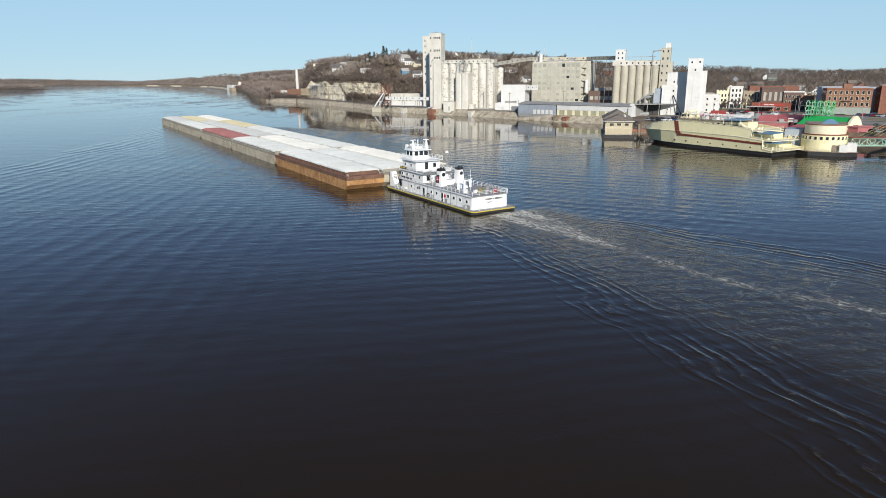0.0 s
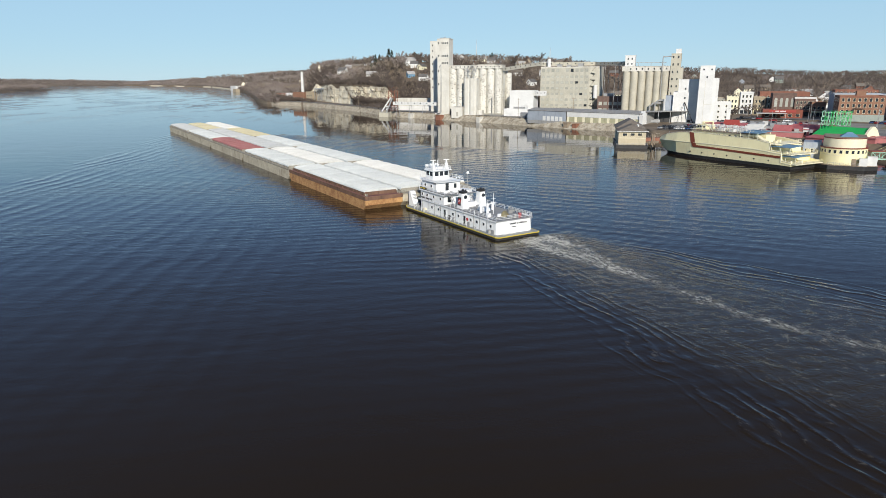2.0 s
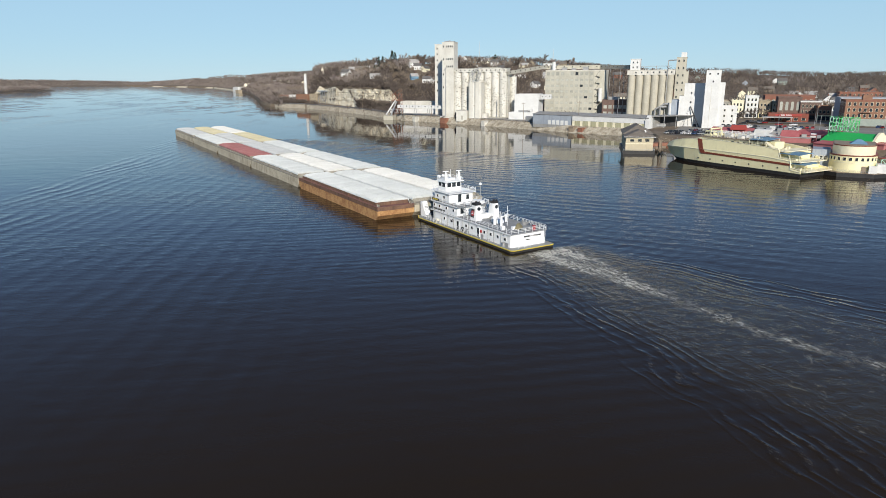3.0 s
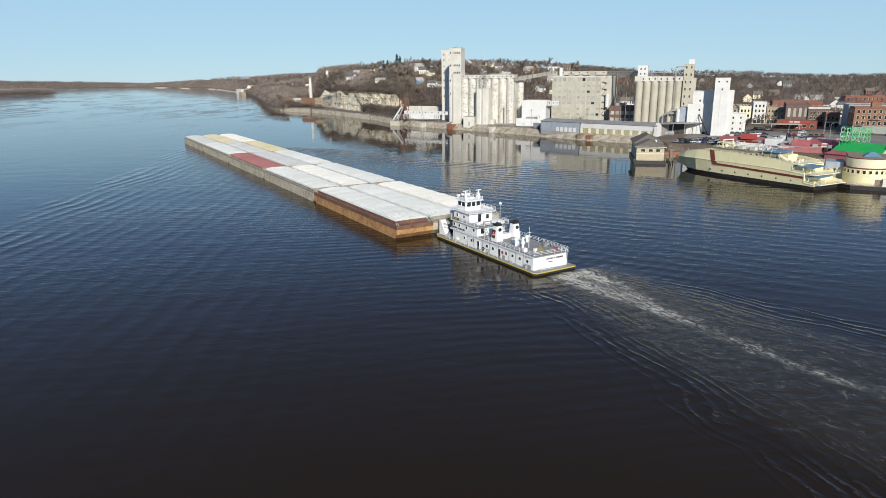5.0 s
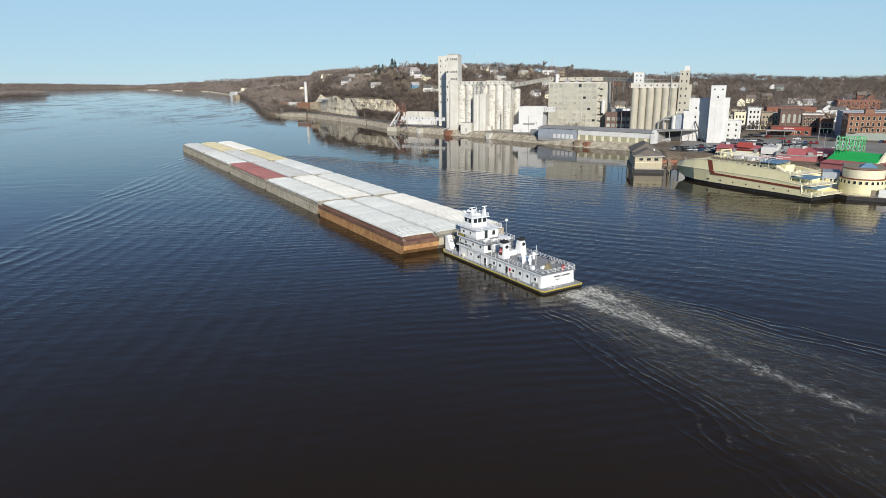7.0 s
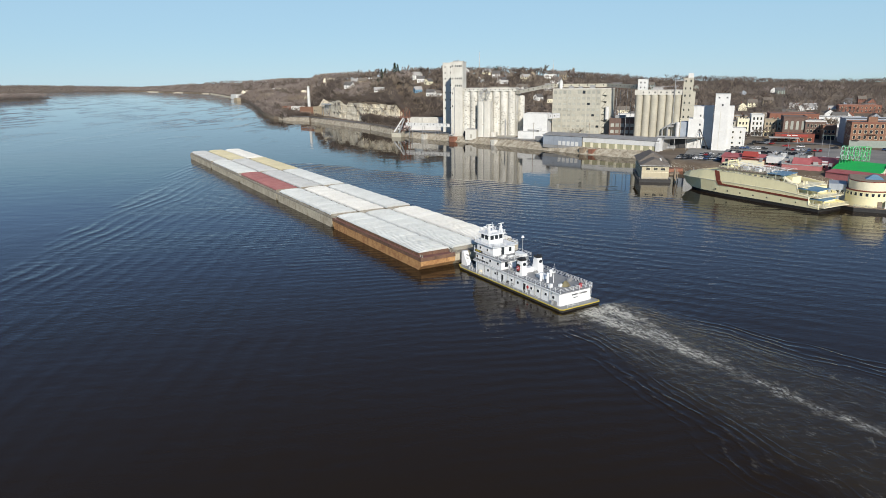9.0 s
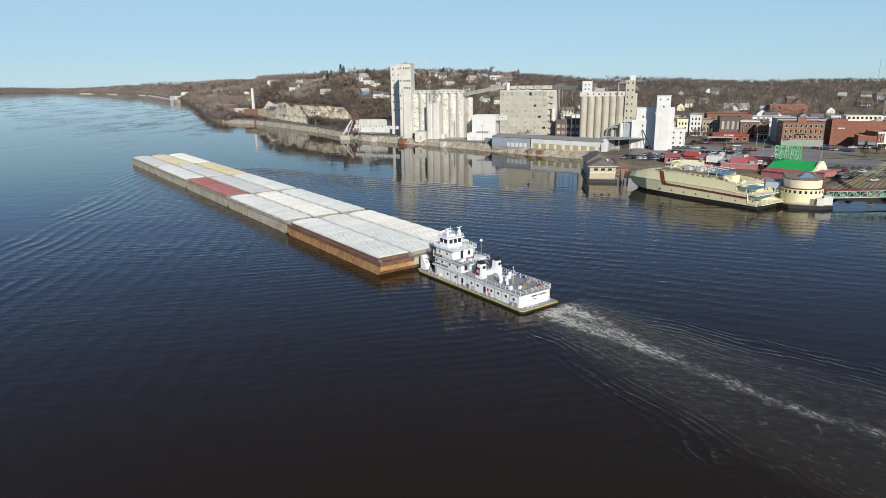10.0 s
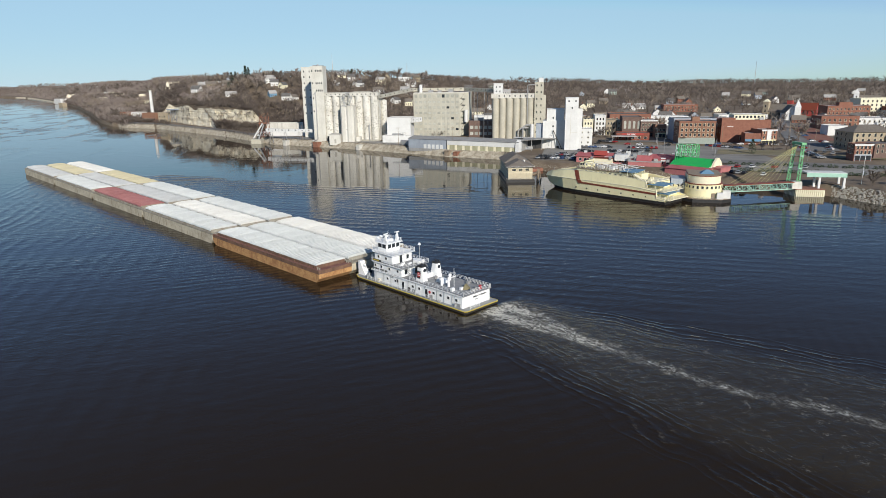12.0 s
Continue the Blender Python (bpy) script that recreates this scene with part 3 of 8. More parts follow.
part("pilothouse_roof", Geo().prism([(2.1, 29.8), (7.4, 29.8), (7.4, 34.3), (6.3, 35.7), (3.2, 35.7), (2.1, 34.3)], 11.0, 11.16,
                                    [(2.3, 30.0), (7.2, 30.0), (7.2, 34.2), (6.2, 35.5), (3.3, 35.5), (2.3, 34.2)]), "tug_white", tug)
# windows and doors along the sides and the ends of the houses
small = panes("window", 0.75, 0.62)
for y in (4.0, 6.6, 9.2, 11.6, 16.6, 19.0, 25.5, 28.6):
    window(tug, small, pose(1.13, y, 2.25, 0, 0, -90))
    window(tug, small, pose(9.87, y, 2.25, 0, 0, 90))
for y in (24.6, 27.8, 31.0, 33.4):
    for x, a in ((1.18, -90), (9.02, 90)):
        window(tug, small, pose(x, y, 4.9, 0, 0, a))
for y in (29.4, 32.4):
    for x, a in ((1.48, -90), (8.02, 90)):
        window(tug, small, pose(x, y, 7.3, 0, 0, a))
window(tug, panes("window", 0.8, 1.1), pose(6.6, 27.18, 7.0))
window(tug, panes("window", 0.9, 1.3), pose(2.6, 23.18, 4.5))
door = Geo().box(-0.45, 0.45, -0.03, 0.05, 0, 1.95).mesh("door", M["glass"])
dframe = Geo().box(-0.55, -0.45, -0.06, 0.06, 0, 2.05).box(0.45, 0.55, -0.06, 0.06, 0, 2.05).box(-0.55, 0.55, -0.06, 0.06, 1.95, 2.05).mesh("door_frame", M["tug_white"])
for x, y, z, a in ((1.13, 14.1, 1.05, -90), (1.13, 22.6, 1.05, -90), (9.87, 14.1, 1.05, 90), (6.0, 23.18, 4.0, 0), (4.4, 27.18, 6.4, 0)):
    d = part("door", door, None, tug, "open dark doorway", pose(x, y, z, 0, 0, a))
    part("door_frame", dframe, None, d)
# exhaust stacks
for x in (2.9, 7.6):
    st = part("funnel", Geo().prism([(x - .8, 16.4), (x + .8, 16.4), (x + .95, 17.2), (x + .95, 18.7), (x - .95, 18.7), (x - .95, 17.2)], 3.98, 7.5,
                                   [(x - .55, 16.8), (x + .55, 16.8), (x + .65, 17.2), (x + .65, 18.3), (x - .65, 18.3), (x - .65, 17.2)]), "tug_white", tug)
    part("funnel_cap", Geo().prism([(x - .62, 16.75), (x + .62, 16.75), (x + .72, 17.2), (x + .72, 18.35), (x - .72, 18.35), (x - .72, 17.2)], 7.5, 8.0), "black", st, "sooty black cap")
    part("exhaust_pipe", Geo().rod((x, 17.8, 7.95), (x, 17.6, 8.2), 0.26, 8).rod((x + 0.4, 17.3, 7.95), (x + 0.4, 17.1, 8.25), 0.16, 8), "black", st)
    part("porthole", Geo().rod((x + 0.02, 16.62, 6.7), (x + 0.02, 16.55, 6.7), 0.42, 14), "glass", st)
    sgn = -1 if x < 5 else 1
    e = part("emblem", Geo().box(-0.02, 0.02, -0.62, 0.62, 0, 1.9), "black", st, "black panel with a red disc", pose(x + sgn * 0.93, 17.75, 4.7, 0, sgn * -4.5, 0))
    part("emblem_disc", Geo().rod((sgn * 0.02, 0, 0.95), (sgn * 0.045, 0, 0.95), 0.62, 16), "red", e)
    part("emblem_stripe", Geo().box(-0.055, 0.055, -0.42, 0.42, 0.74, 0.9).box(-0.055, 0.055, -0.3, 0.3, 1.1, 1.26), "tug_white", e)
# railings
rail(tug, [(1.05, 20.0), (1.05, 1.75), (9.95, 1.75), (9.95, 20.0)], 3.98)
rail(tug, [(0.95, 22.3), (0.95, 34.5), (2.1, 36.1), (8.3, 36.1), (9.3, 34.5), (9.3, 22.3), (0.95, 22.3)], 6.36)
rail(tug, [(1.1, 26.5), (1.1, 34.4), (2.3, 35.9), (7.3, 35.9), (8.4, 34.4), (8.4, 26.5), (1.1, 26.5)], 8.8)
rail(tug, [(0.35, 12.0), (0.35, 36.0)], 1.02, 0.95)
rail(tug, [(10.65, 3.0), (10.65, 36.0)], 1.02, 0.95)
rail(tug, [(2.0, 0.5), (5.0, 0.5)], 1.02, 0.95)
# stairs aft of the second house
for x in (2.0, 7.6):
    g = Geo().rod((x, 20.0, 4.0), (x, 22.3, 6.3), 0.05).rod((x + .75, 20.0, 4.0), (x + .75, 22.3, 6.3), 0.05)
    for i in range(9):
        t = (i + 0.5) / 9
        g.box(x, x + .75, 20 + 2.3 * t - .12, 20 + 2.3 * t + .12, 4 + 2.5 * t, 4.04 + 2.5 * t)
    part("stair", g, "steel", tug)
# push knees
for x in (1.6, 8.0):
    k = part("push_knee", Geo().section([(38.4, 1.02), (41.5, 1.02), (41.5, 4.7), (40.6, 4.7), (40.0, 3.4)], x, x + 1.4), "tug_white", tug)
    part("fender", Geo().box(x - .05, x + 1.45, 41.5, 41.68, 0.9, 4.6), "black", k, "black rubber fender")
    g = Geo()
    for i in range(8):
        g.box(x + .3, x + 1.1, 39.1 + .1 * i, 39.25 + .1 * i, 1.4 + .36 * i, 1.45 + .36 * i)
    part("ladder", g, "black", k)
# deck gear
for x, y in ((1.0, 36.8), (10.0, 36.8), (2.4, 38), (8.6, 38), (0.9, 4.2), (10.1, 4.2)):
    part("capstan", Geo().cyl(x, y, 1.02, 1.15, 0.42, k=10).cyl(x, y, 1.15, 1.75, 0.26, 0.22, 10).cyl(x, y, 1.75, 1.88, 0.36, k=10), "steel", tug)
for y in (9.0, 20.5, 30.5):
    part("bitt", Geo().box(0.25, 0.75, y - .5, y + .5, 1.02, 1.1).cyl(0.5, y - .3, 1.1, 1.65, 0.13, k=8).cyl(0.5, y + .3, 1.1, 1.65, 0.13, k=8), "steel", tug)
part("rope_coil", Geo().cyl(1.0, 31.8, 1.02, 1.9, 0.55, 0.45, 12), "limestone", tug, "tan mooring rope in a heap")
part("oil_drum", Geo().cyl(7.6, 2.8, 3.98, 4.95, 0.36, k=14).cyl(7.6, 2.8, 4.25, 4.3, 0.38, k=14).cyl(7.6, 2.8, 4.6, 4.65, 0.38, k=14), "red", tug, "red steel drum")
part("oil_drum", Geo().cyl(6.7, 3.2, 3.98, 4.7, 0.34, k=14), "steel", tug, "blue grey steel drum")
g = Geo()
for i in range(9):
    a = 2 * math.pi * i / 9
    g.v.append((5.6 + 1.3 * math.cos(a), 5.4 + 1.0 * math.sin(a), 3.98))
g.v += [(5.1, 5.2, 5.25), (6.1, 5.7, 5.1)]
g.f += [(i, (i + 1) % 9, 9 if i in (2, 3, 4, 5, 6) else 10) for i in range(9)] + [(2, 9, 10), (7, 10, 9)]
part("tarpaulin", g, "ground", tug, "khaki tarpaulin over a heap of gear")
c = part("deck_crane", Geo().cyl(4.0, 9.5, 3.98, 6.3, 0.3, 0.24, 10).rod((4, 9.5, 6.0), (5.0, 8.0, 6.7), 0.13, 6), "tug_white", tug)
part("ventilator", Geo().cyl(3.6, 11.4, 3.98, 5.4, 0.32, k=10).cyl(3.6, 11.4, 5.4, 5.9, 0.55, 0.3, 10), "tug_white", tug)
part("ventilator", Geo().cyl(7.6, 12.8, 3.98, 5.2, 0.32, k=10).cyl(7.6, 12.8, 5.2, 5.6, 0.5, 0.3, 10), "tug_white", tug)
part("skylight", Geo().section([(11.8, 3.98), (14.4, 3.98), (14.2, 4.8), (12.0, 4.8)], 4.6, 6.4), "tug_white", tug)
part("locker", Geo().box(4.3, 6.7, 18.0, 19.4, 3.98, 5.1), "tug_white", tug)
part("workboat", Geo().prism([(6.7, 22.8), (8.5, 22.8), (8.7, 25.0), (7.6, 26.2), (6.5, 25.0)], 6.4, 7.1), "tug_white", tug, "white skiff on the boat deck")
part("mast_pole", Geo().cyl(4.9, 8.6, 3.98, 8.6, 0.07, 0.04, 6).rod((4.4, 8.6, 7.4), (5.4, 8.6, 7.4), 0.04), "tug_white", tug)
for i in range(6):
    part("hose_coil", Geo().rod((9.4, 3.0 + i * 1.1, 4.2), (9.4, 3.5 + i * 1.1, 5.1), 0.12, 5).rod((9.4, 3.5 + i * 1.1, 5.1), (9.4, 4.0 + i * 1.1, 4.2), 0.12, 5), "steel", tug)
# roof gear
for x, y in ((3.0, 31.2), (6.5, 31.0)):
    m = part("radar_mast", Geo().prism([(x - .4, y - .4), (x + .4, y - .4), (x + .4, y + .4), (x - .4, y + .4)], 11.16, 13.4, [(x - .1, y - .1), (x + .1, y - .1), (x + .1, y + .1), (x - .1, y + .1)]), "tug_white", tug)
    part("radar_bar", Geo().box(x - 0.75, x + 0.75, y - .1, y + .1, 13.42, 13.6), "tug_white", m)
    part("mast_arm", Geo().rod((x - 0.5, y, 12.6), (x + 0.5, y, 12.6), 0.07, 5), "tug_white", m)
for x, y in ((3.3, 35.0), (4.8, 35.4), (6.2, 35.0)):
    part("searchlight", Geo().cyl(x, y, 11.16, 11.6, 0.08, k=6).rod((x, y - .3, 11.85), (x, y + .35, 11.85), 0.3, 10, 0.33), "tug_white", tug)
for x, y, h in ((3.8, 30.4, 2.6), (5.4, 30.2, 2.0), (4.6, 33.0, 1.6), (5.7, 33.6, 2.4), (2.4, 30.4, 1.8), (4.4, 31.6, 2.2)):
    part("antenna", Geo().cyl(x, y, 11.16, 11.16 + h, 0.06, 0.035, 5), "tug_white", tug)
part("air_conditioner", Geo().box(4.0, 5.6, 31.6, 33.0, 11.16, 11.75), "tug_white", tug)
rail(tug, [(2.4, 30.1), (2.4, 34.1), (3.3, 35.4), (6.2, 35.4), (7.1, 34.1), (7.1, 30.1), (2.4, 30.1)], 11.16, 0.8, 1.2)
d = part("radome_pole", Geo().cyl(8.9, 25.2, 6.36, 10.6, 0.08, k=6), "steel", tug)
g = Geo()
for k in range(4):
    g.cyl(8.9, 25.2, 10.6 + .12 * k, 10.72 + .12 * k, 0.42 - .05 * k, 0.38 - .07 * k, 10)
part("radome", g, "tug_white", d)
bars(tug, "ship_name", pose(4.4, 1.88, 2.9), (6, 1, 7), 0.34, "black", "dark unreadable lettering")
bars(tug, "home_port", pose(4.9, 1.88, 2.3), (9,), 0.16, "black")
bars(tug, "company_name", pose(1.18, 34.0, 4.15, 0, 0, -90), (6, 5, 3), 0.42, "black", "faded dark unreadable lettering")
b = part("name_board", Geo().box(0, 3.2, -0.05, 0, 0, 0.55), "black", tug, "black board with yellow lettering", pose(0.9, 34.0, 6.5, 0, 0, -90))
bars(b, "lettering", pose(0.25, -0.06, 0.12), (4, 5), 0.3, "yellow")
part("life_ring", Geo().rod((1.10, 12.9, 2.5), (1.0, 12.9, 2.5), 0.36, 12), "red", tug)
part("water_hose_reel", Geo().rod((1.1, 20.3, 1.6), (0.8, 20.3, 1.6), 0.5, 12), "black", tug)

for x, y in ((2.2, 24.4), (4.6, 24.0), (3.4, 25.2)):
    part("life_raft", Geo().rod((x - .5, y, 6.66), (x + .5, y, 6.66), 0.3, 10), "tug_white", tug, "white life raft canister")
for y in (5.3, 8.0, 10.4, 17.8, 20.6, 24.4, 27.2, 30.0, 33.2):
    part("vent_pipe", Geo().rod((1.05, y, 1.05), (1.05, y, 3.8), 0.06, 5), "steel", tug)
for y in (3.2, 12.4, 18.6):
    part("locker", Geo().box(1.0, 1.35, y - .5, y + .5, 1.02, 1.9), "steel", tug)
for x, y in ((3.6, 39.2), (5.5, 38.4), (7.4, 39.2)):
    w_ = part("winch", Geo().box(x - .6, x + .6, y - .5, y + .5, 1.02, 1.2).rod((x - .5, y, 1.65), (x + .5, y, 1.65), 0.42, 12), "steel", tug, "grey deck winch")
    part("winch_drum", Geo().rod((x - .35, y, 1.65), (x + .35, y, 1.65), 0.5, 12), "black", w_)
for i, (x, y) in enumerate(((4.4, 5.6), (8.6, 7.6), (2.2, 6.4), (6.2, 16.4), (5.2, 3.0))):
    part("deck_box", Geo().box(x - .45, x + .45, y - .3, y + .3, 3.98, 4.6 + .1 * (i % 3)), ("tug_white", "steel", "tug_white", "steel", "blue_grey")[i] if i < 4 else "steel", tug)
for y in (4, 14, 26, 36):
    part("flood_lamp", Geo().rod((0.95, y, 3.75), (0.75, y, 3.55), 0.14, 8), "steel", tug)
for i in range(7):
    part("hanging_line", Geo().rod((0.02, 3 + 5.2 * i, 1.0), (0.0, 3.4 + 5.2 * i, 0.35), 0.05, 4), "black", tug)
part("aft_ladder", Geo().rod((9.2, 1.72, 1.05), (9.2, 1.72, 4.6), 0.05).rod((9.7, 1.72, 1.05), (9.7, 1.72, 4.6), 0.05).box(9.2, 9.7, 1.7, 1.75, 1.6, 1.65).box(9.2, 9.7, 1.7, 1.75, 2.2, 2.25).box(9.2, 9.7, 1.7, 1.75, 2.8, 2.85).box(9.2, 9.7, 1.7, 1.75, 3.4, 3.45), "tug_white", tug)
part("house_vent", Geo().box(1.13, 1.17, 24.4, 25.2, 2.3, 3.1), "black", tug)
for z, y0, y1 in ((6.24, 22.3, 34.5), (3.85, 1.7, 35.0)):
    part("deck_edge", Geo().box(0.78 if z > 5 else 0.88, 0.84 if z > 5 else 0.94, y0, y1, z - 0.12, z + 0.14), "tug_white", tug)
# ---- more materials for the waterfront and the town ----
def blotched(name, base, worn, grey):
    """Whitewashed concrete with the wash fallen off in small patches."""
    n = Nodes(name)
    col = n.mix(n.ramp(n.noise(n.pos, 0.12, 5, 0.6), 0.38, 0.64), base, worn)
    spots = n.noise(n.scaled(n.pos, 1.0, 1.0, 1.5), 0.75, 3, 0.55, 0.5)
    where = n.ramp(n.noise(n.pos, 0.07, 2), 0.38, 0.62, 0.0, 0.08)
    col = n.mix(n.ramp(n.math("ADD", spots, where), 0.60, 0.66, 0.0, 0.7), col, grey)
    runs = n.noise(n.scaled(n.pos, 1.0, 1.0, 0.05), 0.8, 4, 0.6)
    col = n.mix(n.ramp(runs, 0.54, 0.74, 0.0, 0.5), col, grey)
    n.put(n.bsdf.inputs["Base Color"], col)
    n.bsdf.inputs["Roughness"].default_value = 0.88
    n.put(n.bsdf.inputs["Normal"], n.bump(spots, 0.2, 0.05))
    return n.mat


M.update({
    "silo_white": blotched("blotched_white_concrete", (0.66, 0.645, 0.585), (0.555, 0.535, 0.475), (0.31, 0.295, 0.26)),
    "head_white": surf("weathered_white_concrete", (0.64, 0.625, 0.565), (0.54, 0.52, 0.46), 0.12, 0.88, streaks=0.4, stain=(0.42, 0.40, 0.35)),
    "mill_wall": surf("pale_mill_concrete", (0.50, 0.485, 0.41), (0.40, 0.385, 0.32), 0.12, 0.9, streaks=0.35),
    "cream": surf("cream_paint", (0.84, 0.77, 0.47), (0.78, 0.71, 0.43), 0.25, 0.6, bump=0.05, streaks=0.2, stain=(0.40, 0.34, 0.20)),
    "cream_light": surf("light_cream_paint", (0.78, 0.73, 0.54), (0.70, 0.65, 0.47), 0.25, 0.6, bump=0.05),
    "stripe": surf("dark_red_stripe", (0.20, 0.045, 0.022), (0.16, 0.04, 0.02), 0.5, 0.55, bump=0.03),
    "pink": surf("faded_red_roof", (0.34, 0.085, 0.09), (0.42, 0.14, 0.14), 0.2, 0.7),
    "pinkwall": surf("pink_wall", (0.46, 0.17, 0.165), (0.38, 0.145, 0.14), 0.3, 0.7),
    "blue_awning": surf("blue_awning", (0.11, 0.22, 0.33), (0.16, 0.28, 0.38), 0.5, 0.65),
    "green": surf("bright_green_roof", (0.02, 0.42, 0.09), (0.03, 0.35, 0.09), 0.4, 0.5),
    "mint": surf("pale_green_paint", (0.35, 0.56, 0.45), (0.29, 0.49, 0.39), 0.5, 0.55),
    "leafgreen": surf("green_paint", (0.16, 0.44, 0.20), (0.20, 0.48, 0.25), 0.5, 0.5),
    "brick": surf("red_brick", (0.26, 0.115, 0.075), (0.20, 0.085, 0.058), 0.5, 0.9, streaks=0.25),
    "brick_orange": surf("orange_brick", (0.28, 0.15, 0.095), (0.21, 0.11, 0.07), 0.5, 0.9, streaks=0.25),
    "brick_dark": surf("dark_brick", (0.125, 0.085, 0.07), (0.17, 0.11, 0.09), 0.5, 0.9),
    "tan": surf("tan_brick", (0.38, 0.32, 0.225), (0.31, 0.255, 0.18), 0.5, 0.9),
    "sage": surf("grey_green_paint", (0.30, 0.34, 0.30), (0.25, 0.29, 0.26), 0.5, 0.85),
    "roof": surf("tar_roof", (0.105, 0.10, 0.095), (0.16, 0.15, 0.14), 0.2, 0.95),
    "roof_pale": surf("pale_membrane_roof", (0.42, 0.41, 0.39), (0.33, 0.32, 0.30), 0.2, 0.9),
    "shingle": surf("shingle_roof", (0.14, 0.12, 0.10), (0.20, 0.175, 0.145), 0.6, 0.95),
    "metal_roof": surf("grey_sheet_roof", (0.36, 0.355, 0.34), (0.29, 0.28, 0.26), 0.2, 0.6, metal=0.2, streaks=0.3),
    "blue_sheet": surf("blue_grey_siding", (0.33, 0.37, 0.42), (0.28, 0.31, 0.35), 0.3, 0.65, streaks=0.35),
    "olive_sheet": surf("stained_yellow_siding", (0.42, 0.41, 0.27), (0.34, 0.32, 0.20), 0.3, 0.75, streaks=0.5),
    "pale_pane": surf("pale_panes", (0.38, 0.39, 0.34), (0.52, 0.52, 0.46), 1.0, 0.35, bump=0, vary=0.6),
    "boathouse_tan": surf("tan_siding", (0.50, 0.44, 0.31), (0.44, 0.385, 0.27), 0.3, 0.75, streaks=0.2),
    "rust": surf("rusty_steel", (0.22, 0.095, 0.06), (0.29, 0.14, 0.09), 0.6, 0.85),
    "wood": surf("weathered_timber", (0.22, 0.17, 0.12), (0.30, 0.245, 0.18), 0.8, 0.9),
    "rail_steel": surf("rail_ballast", (0.17, 0.155, 0.135), (0.24, 0.22, 0.19), 0.4, 0.9),
    "church_red": surf("church_red_brick", (0.36, 0.055, 0.045), (0.29, 0.05, 0.04), 0.5, 0.85),
    "cable": surf("yellow_cable", (0.55, 0.52, 0.22), (0.50, 0.47, 0.20), 0.5, 0.5, bump=0),
    "sidewalk": surf("pale_pavement", (0.34, 0.325, 0.29), (0.28, 0.265, 0.235), 0.3, 0.9),
})
GRID = -21.7
PANES = {}
BLOCKS = []  # middles of the flat-roofed blocks


def pane_pair(w, h, glass, frame_mat):
    key = (w, h, glass, frame_mat)
    if key not in PANES:
        PANES[key] = panes("window", w, h, 0.09, glass, frame_mat)
    return PANES[key]


def windows(parent, x0, x1, cols, z0, dz, rows, w, h, y=0.0, glass="glass", frame_mat="cream_light", a=0, keep=1.0, plain=False):
    """A grid of windows on a wall whose outside faces -y (a = 0), or along the side walls (a = 90: +x side at x = y)."""
    me = pane_pair(w, h, glass, frame_mat)
    for r in range(rows):
        for c in range(cols):
            if keep < 1 and random.random() > keep:
                continue
            u = x0 + (x1 - x0) * (c + 0.5) / cols
            m = pose(u, y - 0.01, z0 + r * dz) if a == 0 else pose(y + (0.01 if a > 0 else -0.01), u, z0 + r * dz, 0, 0, a)
            if plain:
                part("window", me[0], None, parent, m=m)
            else:
                window(parent, me, m)


def building(name, label, x, y, w, d, h, wall="brick", roof="roof", cols=0, rows=0, first=4.2, dz=3.6, win=(1.1, 1.8), ang=GRID, base=None, side=0, cornice="", shop="",
             glass="glass", frame_mat="cream_light", pent=None, keep=1.0):
    """A flat-roofed block: walls with a parapet, roof, cornice, windows one by one, a shop front."""
    z = ground_z(x, y) if base is None else base
    b = thing(name, pose(x, y, z, 0, 0, ang), label, "building")
    c_ = b.matrix_basis @ Vector((w / 2, d / 2, 0))
    BLOCKS.append((c_.x, c_.y))
    g = Geo().box(0, w, 0, d, -2.5, h - 0.55)
    for x0, x1, y0, y1 in ((0, w, 0, 0.35), (0, w, d - 0.35, d), (0, 0.35, 0.35, d - 0.35), (w - 0.35, w, 0.35, d - 0.35)):
        g.box(x0, x1, y0, y1, h - 0.55, h)
    part("wall", g, wall, b)
    part("roof", Geo().box(0.35, w - 0.35, 0.35, d - 0.35, h - 0.55, h - 0.42), roof, b)
    if cornice:
        part("cornice", Geo().box(-0.25, w + 0.25, -0.3, 0, h - 0.7, h - 0.1).box(-0.15, w + 0.15, -0.18, 0, h - 1.1, h - 0.7), cornice, b)
    if cols:
        windows(b, 0.6, w - 0.6, cols, first, dz, rows, *win, glass=glass, frame_mat=frame_mat, keep=keep)
    if side:
        windows(b, 0.8, d - 0.8, side, first, dz, rows, *win, y=w, glass=glass, frame_mat=frame_mat, a=90, keep=0.85)
        windows(b, 0.8, d - 0.8, side, first, dz, rows, *win, y=0, glass=glass, frame_mat=frame_mat, a=-90, keep=0.85)
    if shop:
        part("shop_front", Geo().box(0.4, w - 0.4, -0.06, 0.02, 0.3, 3.0), "glass", b)
        g = Geo().box(0.2, w - 0.2, -0.12, 0, 3.0, 3.7)
        n = max(2, round(w / 3))
        for i in range(n + 1):
            u = 0.4 + (w - 0.9) * i / n
            g.box(u, u + 0.25, -0.12, 0, 0, 3.0)
        part("sign_band", g, shop, b)
    for px, py, pw, pd, phh in pent or ():
        part("roof_house", Geo().box(px, px + pw, py, py + pd, h - 0.45, h + phh), wall if phh > 2 else "steel", b)
    return b


